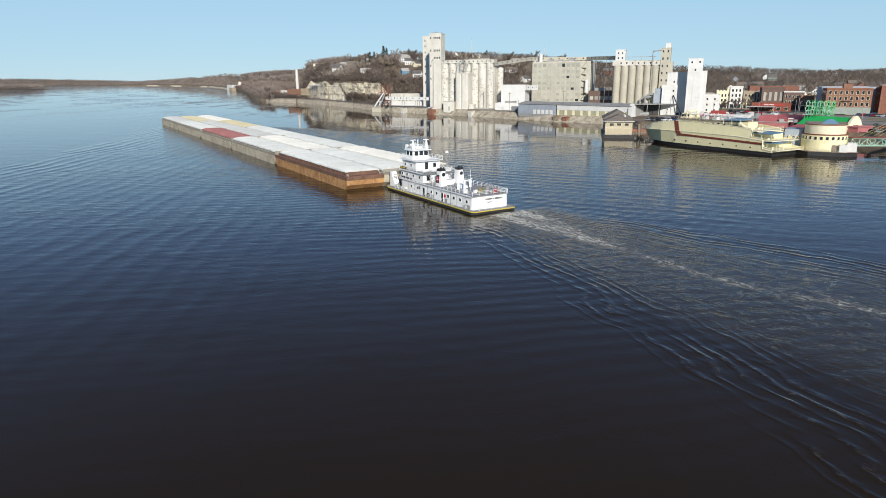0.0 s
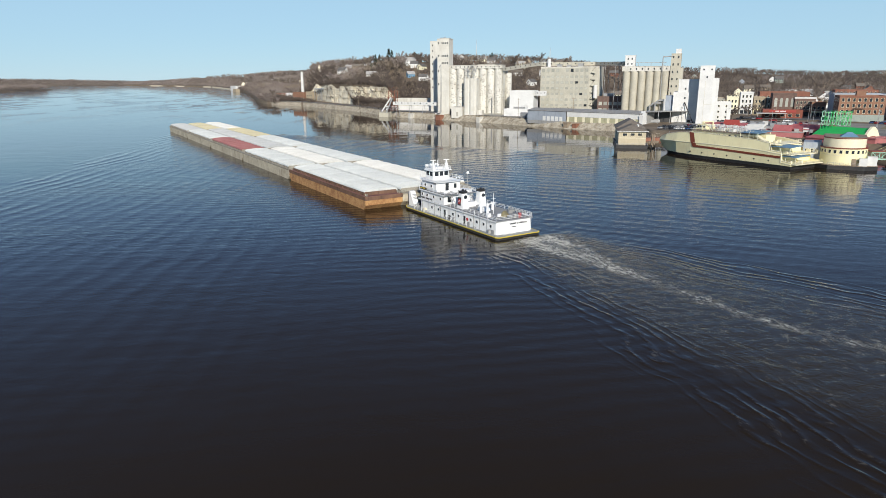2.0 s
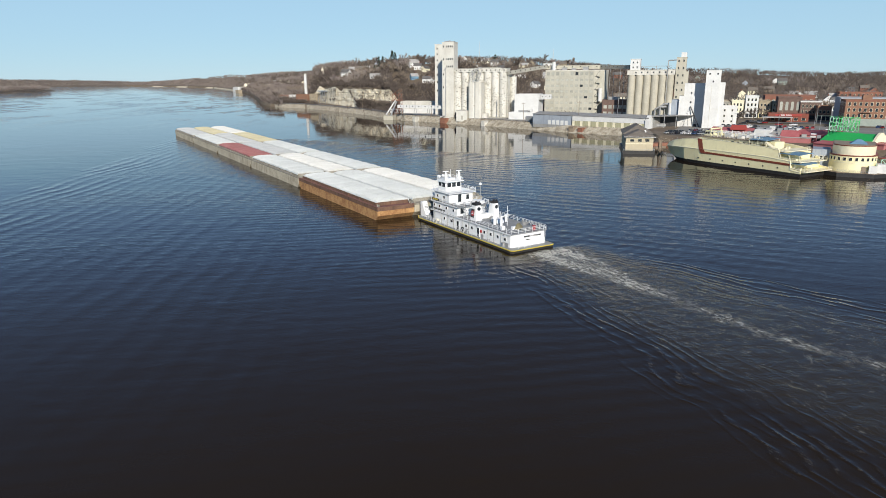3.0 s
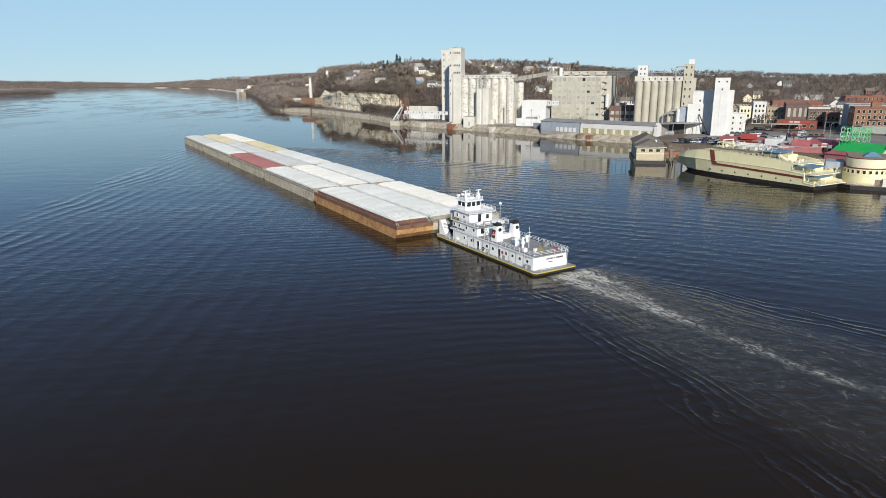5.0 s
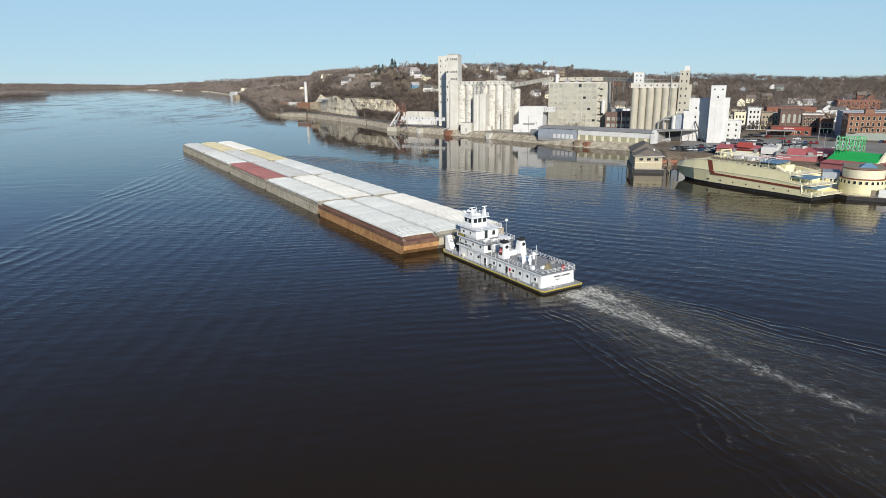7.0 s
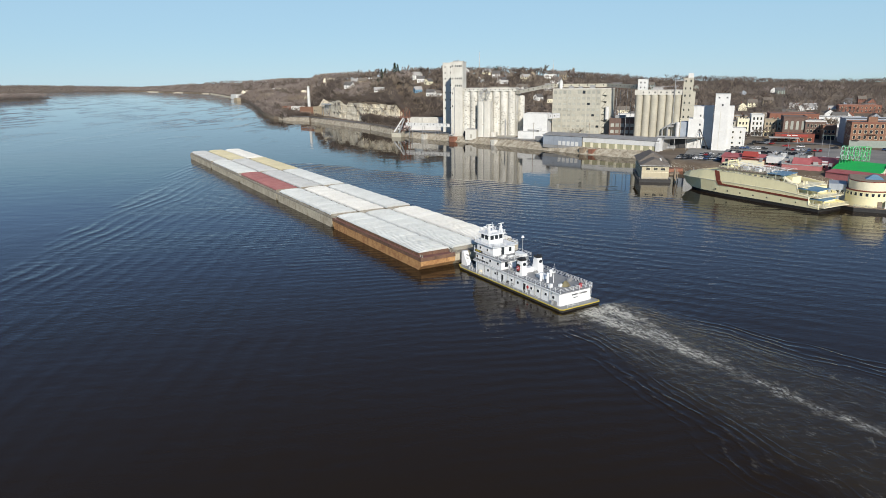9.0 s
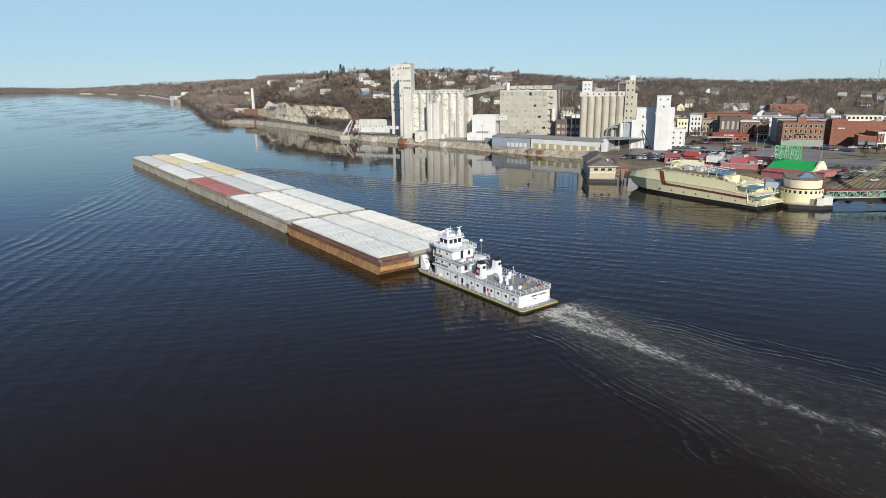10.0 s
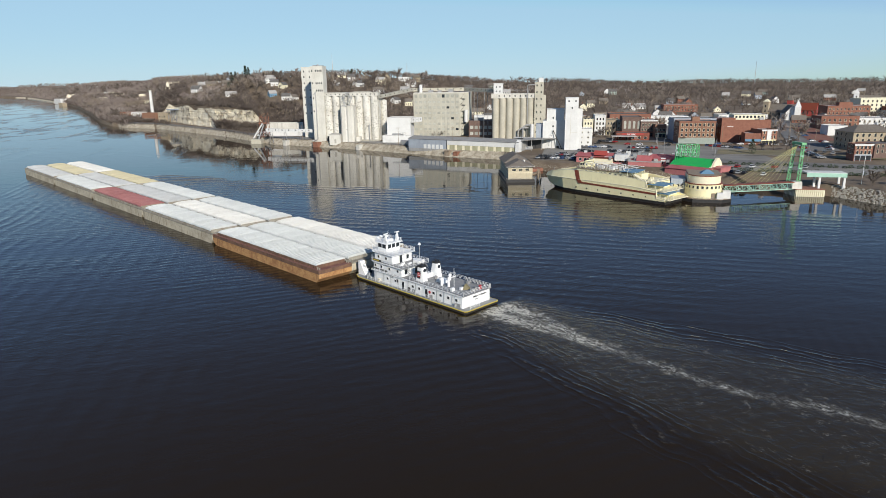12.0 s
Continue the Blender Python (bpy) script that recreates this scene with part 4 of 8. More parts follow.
def house(x, y, w, d, h, wall, roof, ang, label, chimney=True, base=None, name="house"):
    """A dwelling: walls with gables, overhanging roof, chimney, windows, door."""
    z = ground_z(x, y) if base is None else base
    b = thing(name, pose(x, y, z, 0, 0, ang), label, "house")
    rise = d * 0.42
    part("wall", Geo().section([(0, -3), (d, -3), (d, h), (d / 2, h + rise), (0, h)], 0, w), wall, b)
    o = 0.5
    k = rise / (d / 2)
    for s in (0, 1):
        pr = [(-o, h - o * k + 0.06), (d / 2, h + rise + 0.06), (d / 2, h + rise + 0.3), (-o, h - o * k + 0.3)]
        part("roof", Geo().section([(d - u, v) for u, v in pr] if s else pr, -0.4, w + 0.4), roof, b)
    if chimney:
        part("chimney", Geo().box(w * 0.7, w * 0.7 + 0.8, d * 0.55, d * 0.55 + 0.8, h + rise * 0.5, h + rise + 1.2), "brick", b)
    windows(b, 0.5, w - 0.5, max(2, int(w / 2.8)), 1.0, 2.8, max(1, int(h / 2.9)), 1.0, 1.5, plain=True)
    windows(b, 0.8, d - 0.8, 2, 1.0, 2.8, max(1, int(h / 2.9)), 1.0, 1.5, y=w, a=90, plain=True)
    part("door", Geo().box(w / 2 - 0.5, w / 2 + 0.5, -0.06, 0.02, -0.1, 2.0), "wood", b)
    return b


# ---- old grain elevator ----
E = thing("grain_elevator", pose(-13.4, 532.0, 4, 0, 0, GRID), "blotched white concrete grain elevator with a tall head house", "elevator")
hh = part("head_house", Geo().box(1.5, 11.3, 0, 9, -2, 57.6).box(1.35, 11.45, -0.15, 9.15, 57.6, 58.2), "head_white", E)
wing = part("head_wing", Geo().box(-17.8, -1.8, 31, 40, -2, 57.8).box(-17.95, -1.6, 30.85, 40.15, 57.8, 58.4), "head_white", E, "set-back wing of the head house")
part("roof_gear", Geo().box(2, 5, 4, 7, 58.2, 59.1).box(7, 10.5, 3, 6, 58.2, 58.8).cyl(6, 5, 58.2, 59.8, 0.5, k=8), "steel", hh)
for z, xs in ((54.0, (2.6, 5.6, 7.1, 8.6, 10.1)), (44.5, (2.6, 5.6, 7.1, 8.6, 10.1)), (39.0, (5.6, 7.1, 8.6, 10.1)), (33, (2.6,)), (23, (2.6,))):
    for x in xs:
        window(hh, pane_pair(0.8, 1.5, "glass", "concrete"), pose(x, -0.01, z))
for z in (54.0, 49.5, 44.5, 39, 33, 27, 20):
    for x in (-15.6, -10.8, -7.2):
        window(wing, pane_pair(0.8, 1.5, "glass", "concrete"), pose(x, 30.99, z))
for z in (7, 13, 19, 25, 31):
    part("pilaster", Geo().box(2.2, 10.9, -0.12, 0, z, z + 0.2), "head_white", hh)
R = 3.14
for i in range(8):
    x = 7.1 + 6.27 * i
    s = part("silo", Geo().cyl(x, R + 1.0, -2, 35.4, R, k=28), "silo_white", E, smooth=True)
part("silo_block", Geo().box(5, 54.6, R + 1.0, 16, -2, 35.3), "silo_white", E)
gal = part("gallery", Geo().box(3.6, 54.6, 0.9, 9.5, 35.4, 37.7).box(3.3, 54.9, 0.6, 9.8, 37.7, 38.0), "silo_white", E)
windows(gal, 4.5, 54, 14, 36.2, 0, 1, 0.8, 0.9, y=0.9, frame_mat="concrete")
part("gallery_hood", Geo().box(34, 48, 3, 7, 38.0, 38.7), "concrete_grey", E)
part("end_bin", Geo().cyl(56.6, 12.4, -2, 31.5, 2.4, k=18).cyl(56.6, 12.4, 31.5, 32.3, 2.4, 0.6, 18), "silo_white", E, smooth=True)
fs = part("front_bin", Geo().prism([(26.2, -7), (27.6, -8.6), (30.4, -8.6), (31.5, -8.0), (32.6, -8.6), (35.4, -8.6), (36.8, -7), (36.8, 0.8), (26.2, 0.8)], -2, 27.8), "head_white", E, "newer pale concrete bin")
part("joint", Geo().box(31.4, 31.6, -8.1, -7.9, 0, 27.8), "steel", fs)
part("bin_rim", Geo().prism([(26.0, -7), (27.5, -8.8), (35.5, -8.8), (37.0, -7), (37.0, 0.8), (26.0, 0.8)], 27.8, 28.2), "concrete", fs)
part("annex", Geo().box(17.0, 26.0, -9.5, -1.5, -2, 6.4), "head_white", E)
part("annex_roof", Geo().box(16.8, 26.0, -9.7, -1.3, 6.4, 6.6), "roof_pale", E)
part("annex_door", Geo().box(21, 22.6, -9.56, -9.45, -0.5, 2.6), "concrete_grey", E)
part("shaft", Geo().box(13.4, 16.0, -3.0, 0.4, -2, 4.5), "black", E, "dark open loading bay")
g = Geo()
for a, b in (((29, -3, 28), (27, -1, 37)), ((32.5, -3, 28), (34.5, 0, 36.5)), ((27, -1, 34.5), (34.5, 0, 34.5)), ((29.5, -4, 28), (33, -1, 35.6)), ((28, -2, 32.6), (33.5, -2, 30.6)), ((26.8, -1, 32.4), (31.2, -1, 38.2)), ((31.2, -1, 38.2), (34.2, 0, 33.0)), ((29.4, -2, 37.2), (33.0, -2, 38.0))):
    g.rod(a, b, 0.24)
part("spout_frame", g, "steel", E, "tangle of grey spouts over the bin")
for i in range(9):
    part("downpipe", Geo().rod((7.1 + 6.27 * (i - 0.5), R + 0.2, 0), (7.1 + 6.27 * (i - 0.5), R + 0.2, 35.3), 0.42), "concrete_grey", E)
rnd = random.Random(4)
for i in range(120):  # patched concrete
    k = rnd.randrange(8)
    a = rnd.uniform(-1.0, 1.0)
    w, h, z = rnd.uniform(0.5, 1.6), rnd.uniform(0.4, 1.0), rnd.uniform(4, 33)
    part("concrete_patch", Geo().box(-w / 2, w / 2, -0.03, 0.12, 0, h), "concrete_grey", E, m=pose(7.1 + 6.27 * k + (R + 0.01) * math.sin(a), R + 1.0 - (R + 0.01) * math.cos(a), z, 0, 0, math.degrees(a)))
part("leg_pipe", Geo().rod((4.6, -0.6, 2), (4.6, 0.2, 38), 0.4, 6).rod((4.6, -0.6, 2), (0.6, -4, 0.8), 0.45, 6).rod((47.4, -0.6, 0), (47.4, -0.6, 14), 0.3, 6).rod((3.0, 0.2, 36.5), (4.8, 0.2, 38.8), 0.5, 6), "steel", E)
part("low_shed", Geo().box(37.2, 41, -6, -1, -2, 4.2), "concrete", E)
part("plinth", Geo().box(3.4, 54.9, 0.2, 0.9, -2, 1.6), "concrete_grey", E)

# conveyor bridge from the elevator up to the mill
def bridge_box(name, label, a, b, wd, ht, material, legs=()):
    a, b = Vector(a), Vector(b)
    d = b - a
    L = math.hypot(d.x, d.y)
    m = pose(a.x, a.y, 0, 0, 0, math.degrees(math.atan2(d.y, d.x)))
    t = thing(name, m, label, "conveyor")
    pr = [(0, a.z), (L, b.z), (L, b.z + ht), (0, a.z + ht)]
    g = Geo()
    g.add([(x, y, z) for y in (-wd / 2, wd / 2) for x, z in pr], [(0, 1, 2, 3), (7, 6, 5, 4), (0, 4, 5, 1), (1, 5, 6, 2), (2, 6, 7, 3), (3, 7, 4, 0)])
    part("casing", g, material, t)
    n = max(3, int(L / 6))
    for i in range(n):
        u = (i + 0.5) / n
        window(t, pane_pair(0.9, 0.9, "glass", material), pose(L * u, -wd / 2, a.z + d.z * u + ht * 0.45))
    for i in range(n + 1):
        u = i / n
        g = Geo().box(L * u - 0.08, L * u + 0.08, -wd / 2 - 0.08, -wd / 2, a.z + d.z * u, a.z + d.z * u + ht)
        part("frame_post", g, "steel", t)
    for u in legs:
        zt = a.z + d.z * u
        part("leg", Geo().rod((L * u - 1, -wd / 2, 1), (L * u, -wd / 2, zt), 0.18).rod((L * u + 1, wd / 2, 1), (L * u, wd / 2, zt), 0.18), "steel", t)
    return t


bridge_box("conveyor_bridge", "sloping pale conveyor gallery between elevator and mill", (37.5, 514.5, 37.0), (72, 548, 42.0), 2.6, 2.6, "concrete_grey")
bridge_box("conveyor_bridge", "long level conveyor gallery above the mill roof", (72, 553, 41.4), (115.5, 540, 41.4), 3.0, 2.8, "concrete_tan")
bridge_box("conveyor_bridge", "level conveyor gallery from the mill to the tan silos", (115.5, 540, 41.4), (127, 496, 40.6), 3.0, 2.8, "concrete_tan", (0.4, 0.75))
bridge_box("conveyor_bridge", "white conveyor gallery from the dock tower to the elevator", (-50, 563, 10.6), (-12.5, 541, 10.6), 2.4, 2.6, "white_wall", (0.1, 0.4, 0.7))

# ---- white plant buildings beside it ----
building("warehouse", "plain white metal-clad plant building", 43.0, 504.0, 18.6, 14, 19.0, "white_wall", "roof_pale", base=4)
building("warehouse", "low white metal-clad loading building by the bank", 38.0, 496.0, 22.5, 8, 6.0, "white_wall", "roof_pale", base=4, pent=[(7, 2, 9, 2, 1.3), (14, 2, 3, 3, 2.2)])
bridge_box("duct_bridge", "white enclosed duct between two plant buildings", (60.5, 498, 19.0), (70.5, 508, 19.0), 2.6, 3.6, "white_wall")

# ---- mill with its grid of panes ----
mill = thing("mill", pose(71.9, 543.3, 2.4, 0, 0, GRID), "grey concrete mill with eight floors of pale panes", "mill")
part("wall", Geo().prism([(0, 0), (38.6, 0), (46, 6), (46, 26), (0, 26)], -2, 37.4), "mill_wall", mill)
part("parapet", Geo().prism([(-0.2, -0.2), (38.7, -0.2), (46.2, 5.9), (46.2, 26.2), (-0.2, 26.2)], 37.4, 38.2), "concrete", mill)
for i in range(11):
    part("pilaster", Geo().box(3.86 * i - 0.25, 3.86 * i + 0.25, -0.22, 0, -1, 37.2), "mill_wall", mill)
for r in range(8):
    tall = r == 7 or r == 0
    part("sill_band", Geo().box(0, 38.6, -0.14, 0, 2.2 + 4.45 * r, 2.6 + 4.45 * r), "mill_wall", mill)
    for c in range(10):
        if (r * 7 + c * 5) % 23 == 0:
            continue
        kind = "glass" if (r * 13 + c * 7) % 19 == 0 else "pale_pane"
        window(mill, pane_pair(2.3, 2.5 if r == 7 else 1.7, kind, "concrete_grey"), pose(3.86 * c + 1.93, 0, 2.9 + 4.45 * r))
for z in range(3, 34, 5):
    part("landing", Geo().box(39.4, 43.4, 0.2, 2.2, z, z + 0.15).rod((39.6, 0.6, z), (43, 2.6, z + 5), 0.1), "black", mill, "black iron fire escape")
part("roof_tank", Geo().cyl(5.5, 4, 38.2, 44.5, 1.4, k=14), "white_wall", mill)
for x0, x1, z1 in ((12, 16, 40), (20, 23, 39.6), (29, 33, 40.4)):
    part("roof_vent", Geo().box(x0, x1, 3, 6, 38.2, z1).box(x0 - 0.2, x1 + 0.2, 2.8, 6.2, z1, z1 + 0.2), "steel", mill)
part("side_tank", Geo().cyl(44, 0.4, 14, 24, 1.5, k=12), "white_wall", mill)
building("brick_annex", "dark brick two-storey plant office with pale panes", 113, 519, 20, 16, 14, "brick_dark", "roof", 5, 2, 2.2, 5.0, (2.6, 2.6), base=4, glass="pale_pane", frame_mat="brick_dark", pent=[(4, 4, 8, 4, 2)])
building("brick_annex", "red brick end block beside the silos", 131.5, 512, 5.5, 14, 13, "brick", "roof", base=4)

# ---- quay shed ----
S = thing("quay_shed", pose(51.2, 456.4, 4, 0, 0, -42.2), "long low grey metal quay shed with pale lower panels", "shed")
part("wall", Geo().box(0, 84, 0, 17, -2, 6.6), "metal_roof", S)
part("cladding", Geo().box(0.0, 31, -0.12, 0, 0.2, 6.5), "blue_sheet", S, "blue-grey corrugated cladding")
part("cladding", Geo().box(31.2, 82, -0.12, 0, 3.4, 6.5), "white_wall", S, "pale corrugated cladding")
for i in range(26):
    part("panel", Geo().box(31.4 + 1.95 * i, 33.2 + 1.95 * i, -0.16, 0, 0.1, 3.3), "olive_sheet" if i % 3 else "cream_light", S)
for i in range(5):
    part("loading_door", Geo().box(12.5 + 3.3 * i, 14.8 + 3.3 * i, -0.2, 0, 0.2, 3.1), "white_wall", S)
part("roof", Geo().section([(-0.6, 6.6), (8.5, 8.0), (17.6, 6.6), (17.6, 6.85), (8.5, 8.25), (-0.6, 6.85)], -0.4, 84.4), "metal_roof", S)
g = Geo()
for i in range(34):
    g.add([(2.5 * i, -0.6, 6.86), (2.5 * i + .12, -0.6, 6.86), (2.5 * i + .12, 8.5, 8.27), (2.5 * i, 8.5, 8.27), (2.5 * i + .06, -0.6, 6.95), (2.5 * i + .06, 8.5, 8.36)],
          [(0, 4, 5, 3), (4, 1, 2, 5), (0, 1, 4)])
part("roof_seam", g, "metal_roof", S)
part("gable_end", Geo().section([(-1, 0), (5, 0), (5, 5.6), (2, 8.4), (-1, 5.6)], 82.5, 84.9), "white_wall", S)
part("expansion_joint", Geo().box(30.9, 31.3, -0.3, 17, 0, 6.95), "black", S)
canopy = thing("loading_canopy", pose(115.4, 402, 4, 0, 0, 0), "grey metal canopy roof with the shade beneath it set in as black", "canopy")
part("roof", Geo().prism([(0, -1), (27, 6), (36, 14), (8, 14)], 7.6, 7.9), "metal_roof", canopy)
for x, y in ((1.5, 0.2), (9, 2), (17, 4.2), (25, 6.4), (9, 12.5), (30, 12)):
    part("post", Geo().box(x - .15, x + .15, y - .15, y + .15, -1, 7.6), "steel", canopy)
# black sheet added in place of the shade under the canopy roof
part("back_wall", Geo().prism([(8, 13), (34, 13), (34, 13.6), (8, 13.6)], -1, 7.6), "black", canopy)
part("tank", Geo().rod((4, 8, 1.6), (12, 9.5, 1.6), 1.4, 10), "steel", canopy)

# ---- second elevator: tan silos and a square tower ----
E2 = thing("grain_elevator", pose(123.7, 489.8, 4, 0, 0, GRID) @ Matrix.Diagonal((0.87, 0.9, 1, 1)), "tan concrete grain silos with a square work tower", "elevator")
for i in range(6):
    part("silo", Geo().cyl(3.1 + 6.2 * i, 3.1, -2, 32.3, 3.12, k=26), "concrete_tan", E2, smooth=True)
part("silo_block", Geo().box(1, 36.2, 3.1, 12, -2, 32.2), "concrete_tan", E2)
gl = part("gallery", Geo().box(-0.6, 37.6, 0.4, 9, 32.3, 35.6).box(-0.9, 37.7, 0.1, 9.3, 35.6, 35.9), "concrete", E2)
windows(gl, 4, 37, 7, 33.4, 0, 1, 1.0, 1.2, y=0.4, frame_mat="concrete")
b = part("gallery_head", Geo().box(1.4, 9.4, 0.8, 8, 35.9, 43.2).box(1.2, 9.6, 0.6, 8.2, 43.2, 43.6), "white_wall", E2)
windows(b, 2.2, 8.6, 2, 37.0, 3.4, 2, 0.9, 1.2, y=0.8, frame_mat="white_wall")
tw = part("work_tower", Geo().box(37.8, 47.6, -0.6, 10, -2, 34.5).box(37.8, 45.4, -0.4, 9, 34.5, 43.8).box(37.6, 45.6, -0.6, 9.2, 43.8, 44.2), "concrete_tan", E2)
part("tower_cap", Geo().box(41, 45.2, 1, 6, 44.2, 47.4), "white_wall", tw)
for z in range(6, 46, 5):
    for x in (39.6, 43.4):
        window(tw, pane_pair(1.0, 1.5, "glass", "concrete_tan"), pose(x, -0.61 if z < 34 else -0.41, z))
part("spout", Geo().rod((31.5, -0.4, 0.5), (31.5, -0.4, 42), 0.35, 8).rod((31.5, -0.4, 42), (39, -0.2, 42.5), 0.4, 8), "steel", E2)
part("walkway", Geo().box(10, 34, 3, 4.5, 38.2, 38.5).box(12, 12.3, 3, 3.3, 35.9, 38.2).box(22, 22.3, 3, 3.3, 35.9, 38.2).box(32, 32.3, 3, 3.3, 35.9, 38.2), "steel", E2)
for x, z in ((24, 8), (28, 10)):
    part("duct", Geo().rod((x, -3, 1), (x, -3, z), 0.7, 10).rod((x, -3, z), (x + 3, -3, z + 2), 0.7, 10).rod((x + 3, -3, z + 2), (x + 9, -3, z + 2), 0.7, 10), "steel", E2)
part("duct", Geo().rod((20, -5, 2.6), (38, -5, 2.2), 0.8, 10), "steel", E2)
part("dust_bin", Geo().cyl(36, -4, 2, 13, 1.6, k=12), "white_wall", E2)

# ---- white feed mill towers by the parking lot ----
W = thing("feed_mill", pose(136.2, 414.6, 4, 0, 0, GRID), "white-painted feed mill with a slim tall tower", "mill")
part("wall", Geo().box(0, 17.0, 0, 12, -2, 19.3).box(2.6, 14.2, 1, 11, 19.3, 26.7).box(2.4, 14.4, 0.8, 11.2, 26.7, 27.0), "white_wall", W)
# left step of the white mill; its shade is put in as blue-grey
part("side_bin", Geo().box(-4.5, 0, 2, 12, -2, 17), "blue_sheet", W)
part("door", Geo().box(9.4, 11.2, -0.08, 0.05, 0, 2.4), "black", W)
window(W, pane_pair(0.9, 1.2, "glass", "white_wall"), pose(6.8, 0.99, 20.5))
window(W, pane_pair(0.9, 1.2, "glass", "white_wall"), pose(6.8, 0, 15))
g = Geo().rod((7, -1, 13), (13.2, -6, 0.2), 0.3, 6).rod((7, -0.2, 12), (7, -1, 13), 0.25, 6).rod((7, -1, 13), (3.2, -5, 0.3), 0.08)
part("chute", g, "black", W, "dark sloping loading chute")
Tt = thing("feed_mill", pose(145.9, 399.9, 4, 0, 0, GRID), "slim white tower of a feed mill", "mill")
part("wall", Geo().box(0, 8.2, 0, 9, -2, 34.4).box(8.2, 11.0, 1, 9, -2, 27.5).box(-0.15, 8.35, -0.15, 9.15, 34.4, 34.7), "white_wall", Tt)
for x in (2.0, 6.4):
    window(Tt, pane_pair(0.9, 0.9, "glass", "white_wall"), pose(x, 0, 32))
window(Tt, pane_pair(0.9, 1.1, "glass", "white_wall"), pose(4.2, 0, 27.5))
for z in (8, 12, 16, 20, 24):
    window(Tt, pane_pair(1.2, 2.2, "glass", "white_wall"), pose(11.0, 3.6, z, 0, 0, 90))
    window(Tt, pane_pair(1.2, 2.2, "glass", "white_wall"), pose(11.0, 6.6, z, 0, 0, 90))
part("pilaster", Geo().box(3.4, 3.7, -0.1, 0, 0, 26).box(3.4, 8.0, -0.08, 0, 12.0, 12.25), "concrete", Tt)
building("feed_shed", "low white block behind the feed mill", 163.5, 418, 10, 12, 13, "white_wall", "roof_pale", 2, 3, 3, 3.4, (0.9, 1.2), base=4)

# ---- floating boathouse ----
B = thing("boathouse", pose(75.6, 309.5, 0, 0, 0, -12), "tan floating boathouse with grey shingled hip roofs", "boathouse")
part("pontoon", Geo().box(-0.6, 13.8, -0.8, 38, -0.5, 1.4), "black", B, "black pontoon hull")
part("wall", Geo().box(0.4, 12.8, 0.6, 37, 1.4, 8.0), "boathouse_tan", B)
part("belt", Geo().box(0.3, 12.9, 0.5, 37.1, 4.6, 4.8), "cream_light", B)
for i in range(9):
    part("siding", Geo().box(0.36, 12.84, 0.56, 0.6, 1.9 + 0.66 * i, 1.96 + 0.66 * i), "boathouse_tan", B)
windows(B, 1.6, 11.8, 3, 5.6, 0, 1, 1.9, 1.3, y=0.6)
windows(B, 1.5, 17, 5, 5.6, 0, 1, 1.4, 1.2, y=0.4, a=-90)
part("roof", Geo().prism([(-0.5, -0.4), (13.7, -0.4), (13.7, 16), (-0.5, 16)], 7.9, 10.6, [(6.5, 5.6), (6.7, 5.6), (6.7, 14), (6.5, 14)]), "shingle", B, "grey shingled hip roof")
part("roof", Geo().prism([(-0.7, 12), (13.9, 12), (13.9, 38), (-0.7, 38)], 8.3, 12.2, [(6.5, 18), (6.7, 18), (6.7, 33), (6.5, 33)]), "shingle", B, "grey shingled hip roof")
part("roof_vent", Geo().cyl(9.6, 7.6, 8.8, 10.2, 0.35, k=8).rod((9.6, 7.6, 10.2), (9.0, 7.2, 10.4), 0.3, 8), "white_wall", B)
part("gutter", Geo().box(-0.6, 13.8, -0.55, -0.4, 7.75, 7.95), "white_wall", B)
rail(B, [(-0.4, -0.6), (13.6, -0.6), (13.6, 6)], 1.4, 0.9, 1.4, "steel")
rail(B, [(-0.4, -0.6), (-0.4, 12)], 1.4, 0.9, 1.4, "steel")
for x, y, t in ((15.2, -0.5, 0.4), (16.2, 0.8, -0.3), (15.4, 2.6, 0.2), (17.4, 2.0, -0.8)):
    whole("mooring_pile", Geo().rod((0, 0, -1.5), (t, 0.2, 6.5), 0.28, 7, 0.2), "wood", "weathered timber mooring pile standing in the river", "pile", B.matrix_basis @ pose(x, y, 0), "mooring piles")
whole("dock_float", Geo().box(0, 9, 0, 2.4, -0.2, 0.7), "wood", "low timber landing float beside the boathouse", "dock", pose(97, 330, 0, 0, 0, 40))
whole("work_barge", Geo().prism([(0, 0), (11, 0), (12, 2.5), (11, 5), (0, 5)], -0.4, 1.5), "rust", "small red rusty work barge", "barge", pose(98, 341, 0, 0, 0, 15))

# ---- casino boat ----
C = thing("casino_boat", pose(88.6, 287.2, 0, 0, 0, -61.5), "cream casino boat with a dark red stripe and blue awnings", "boat")
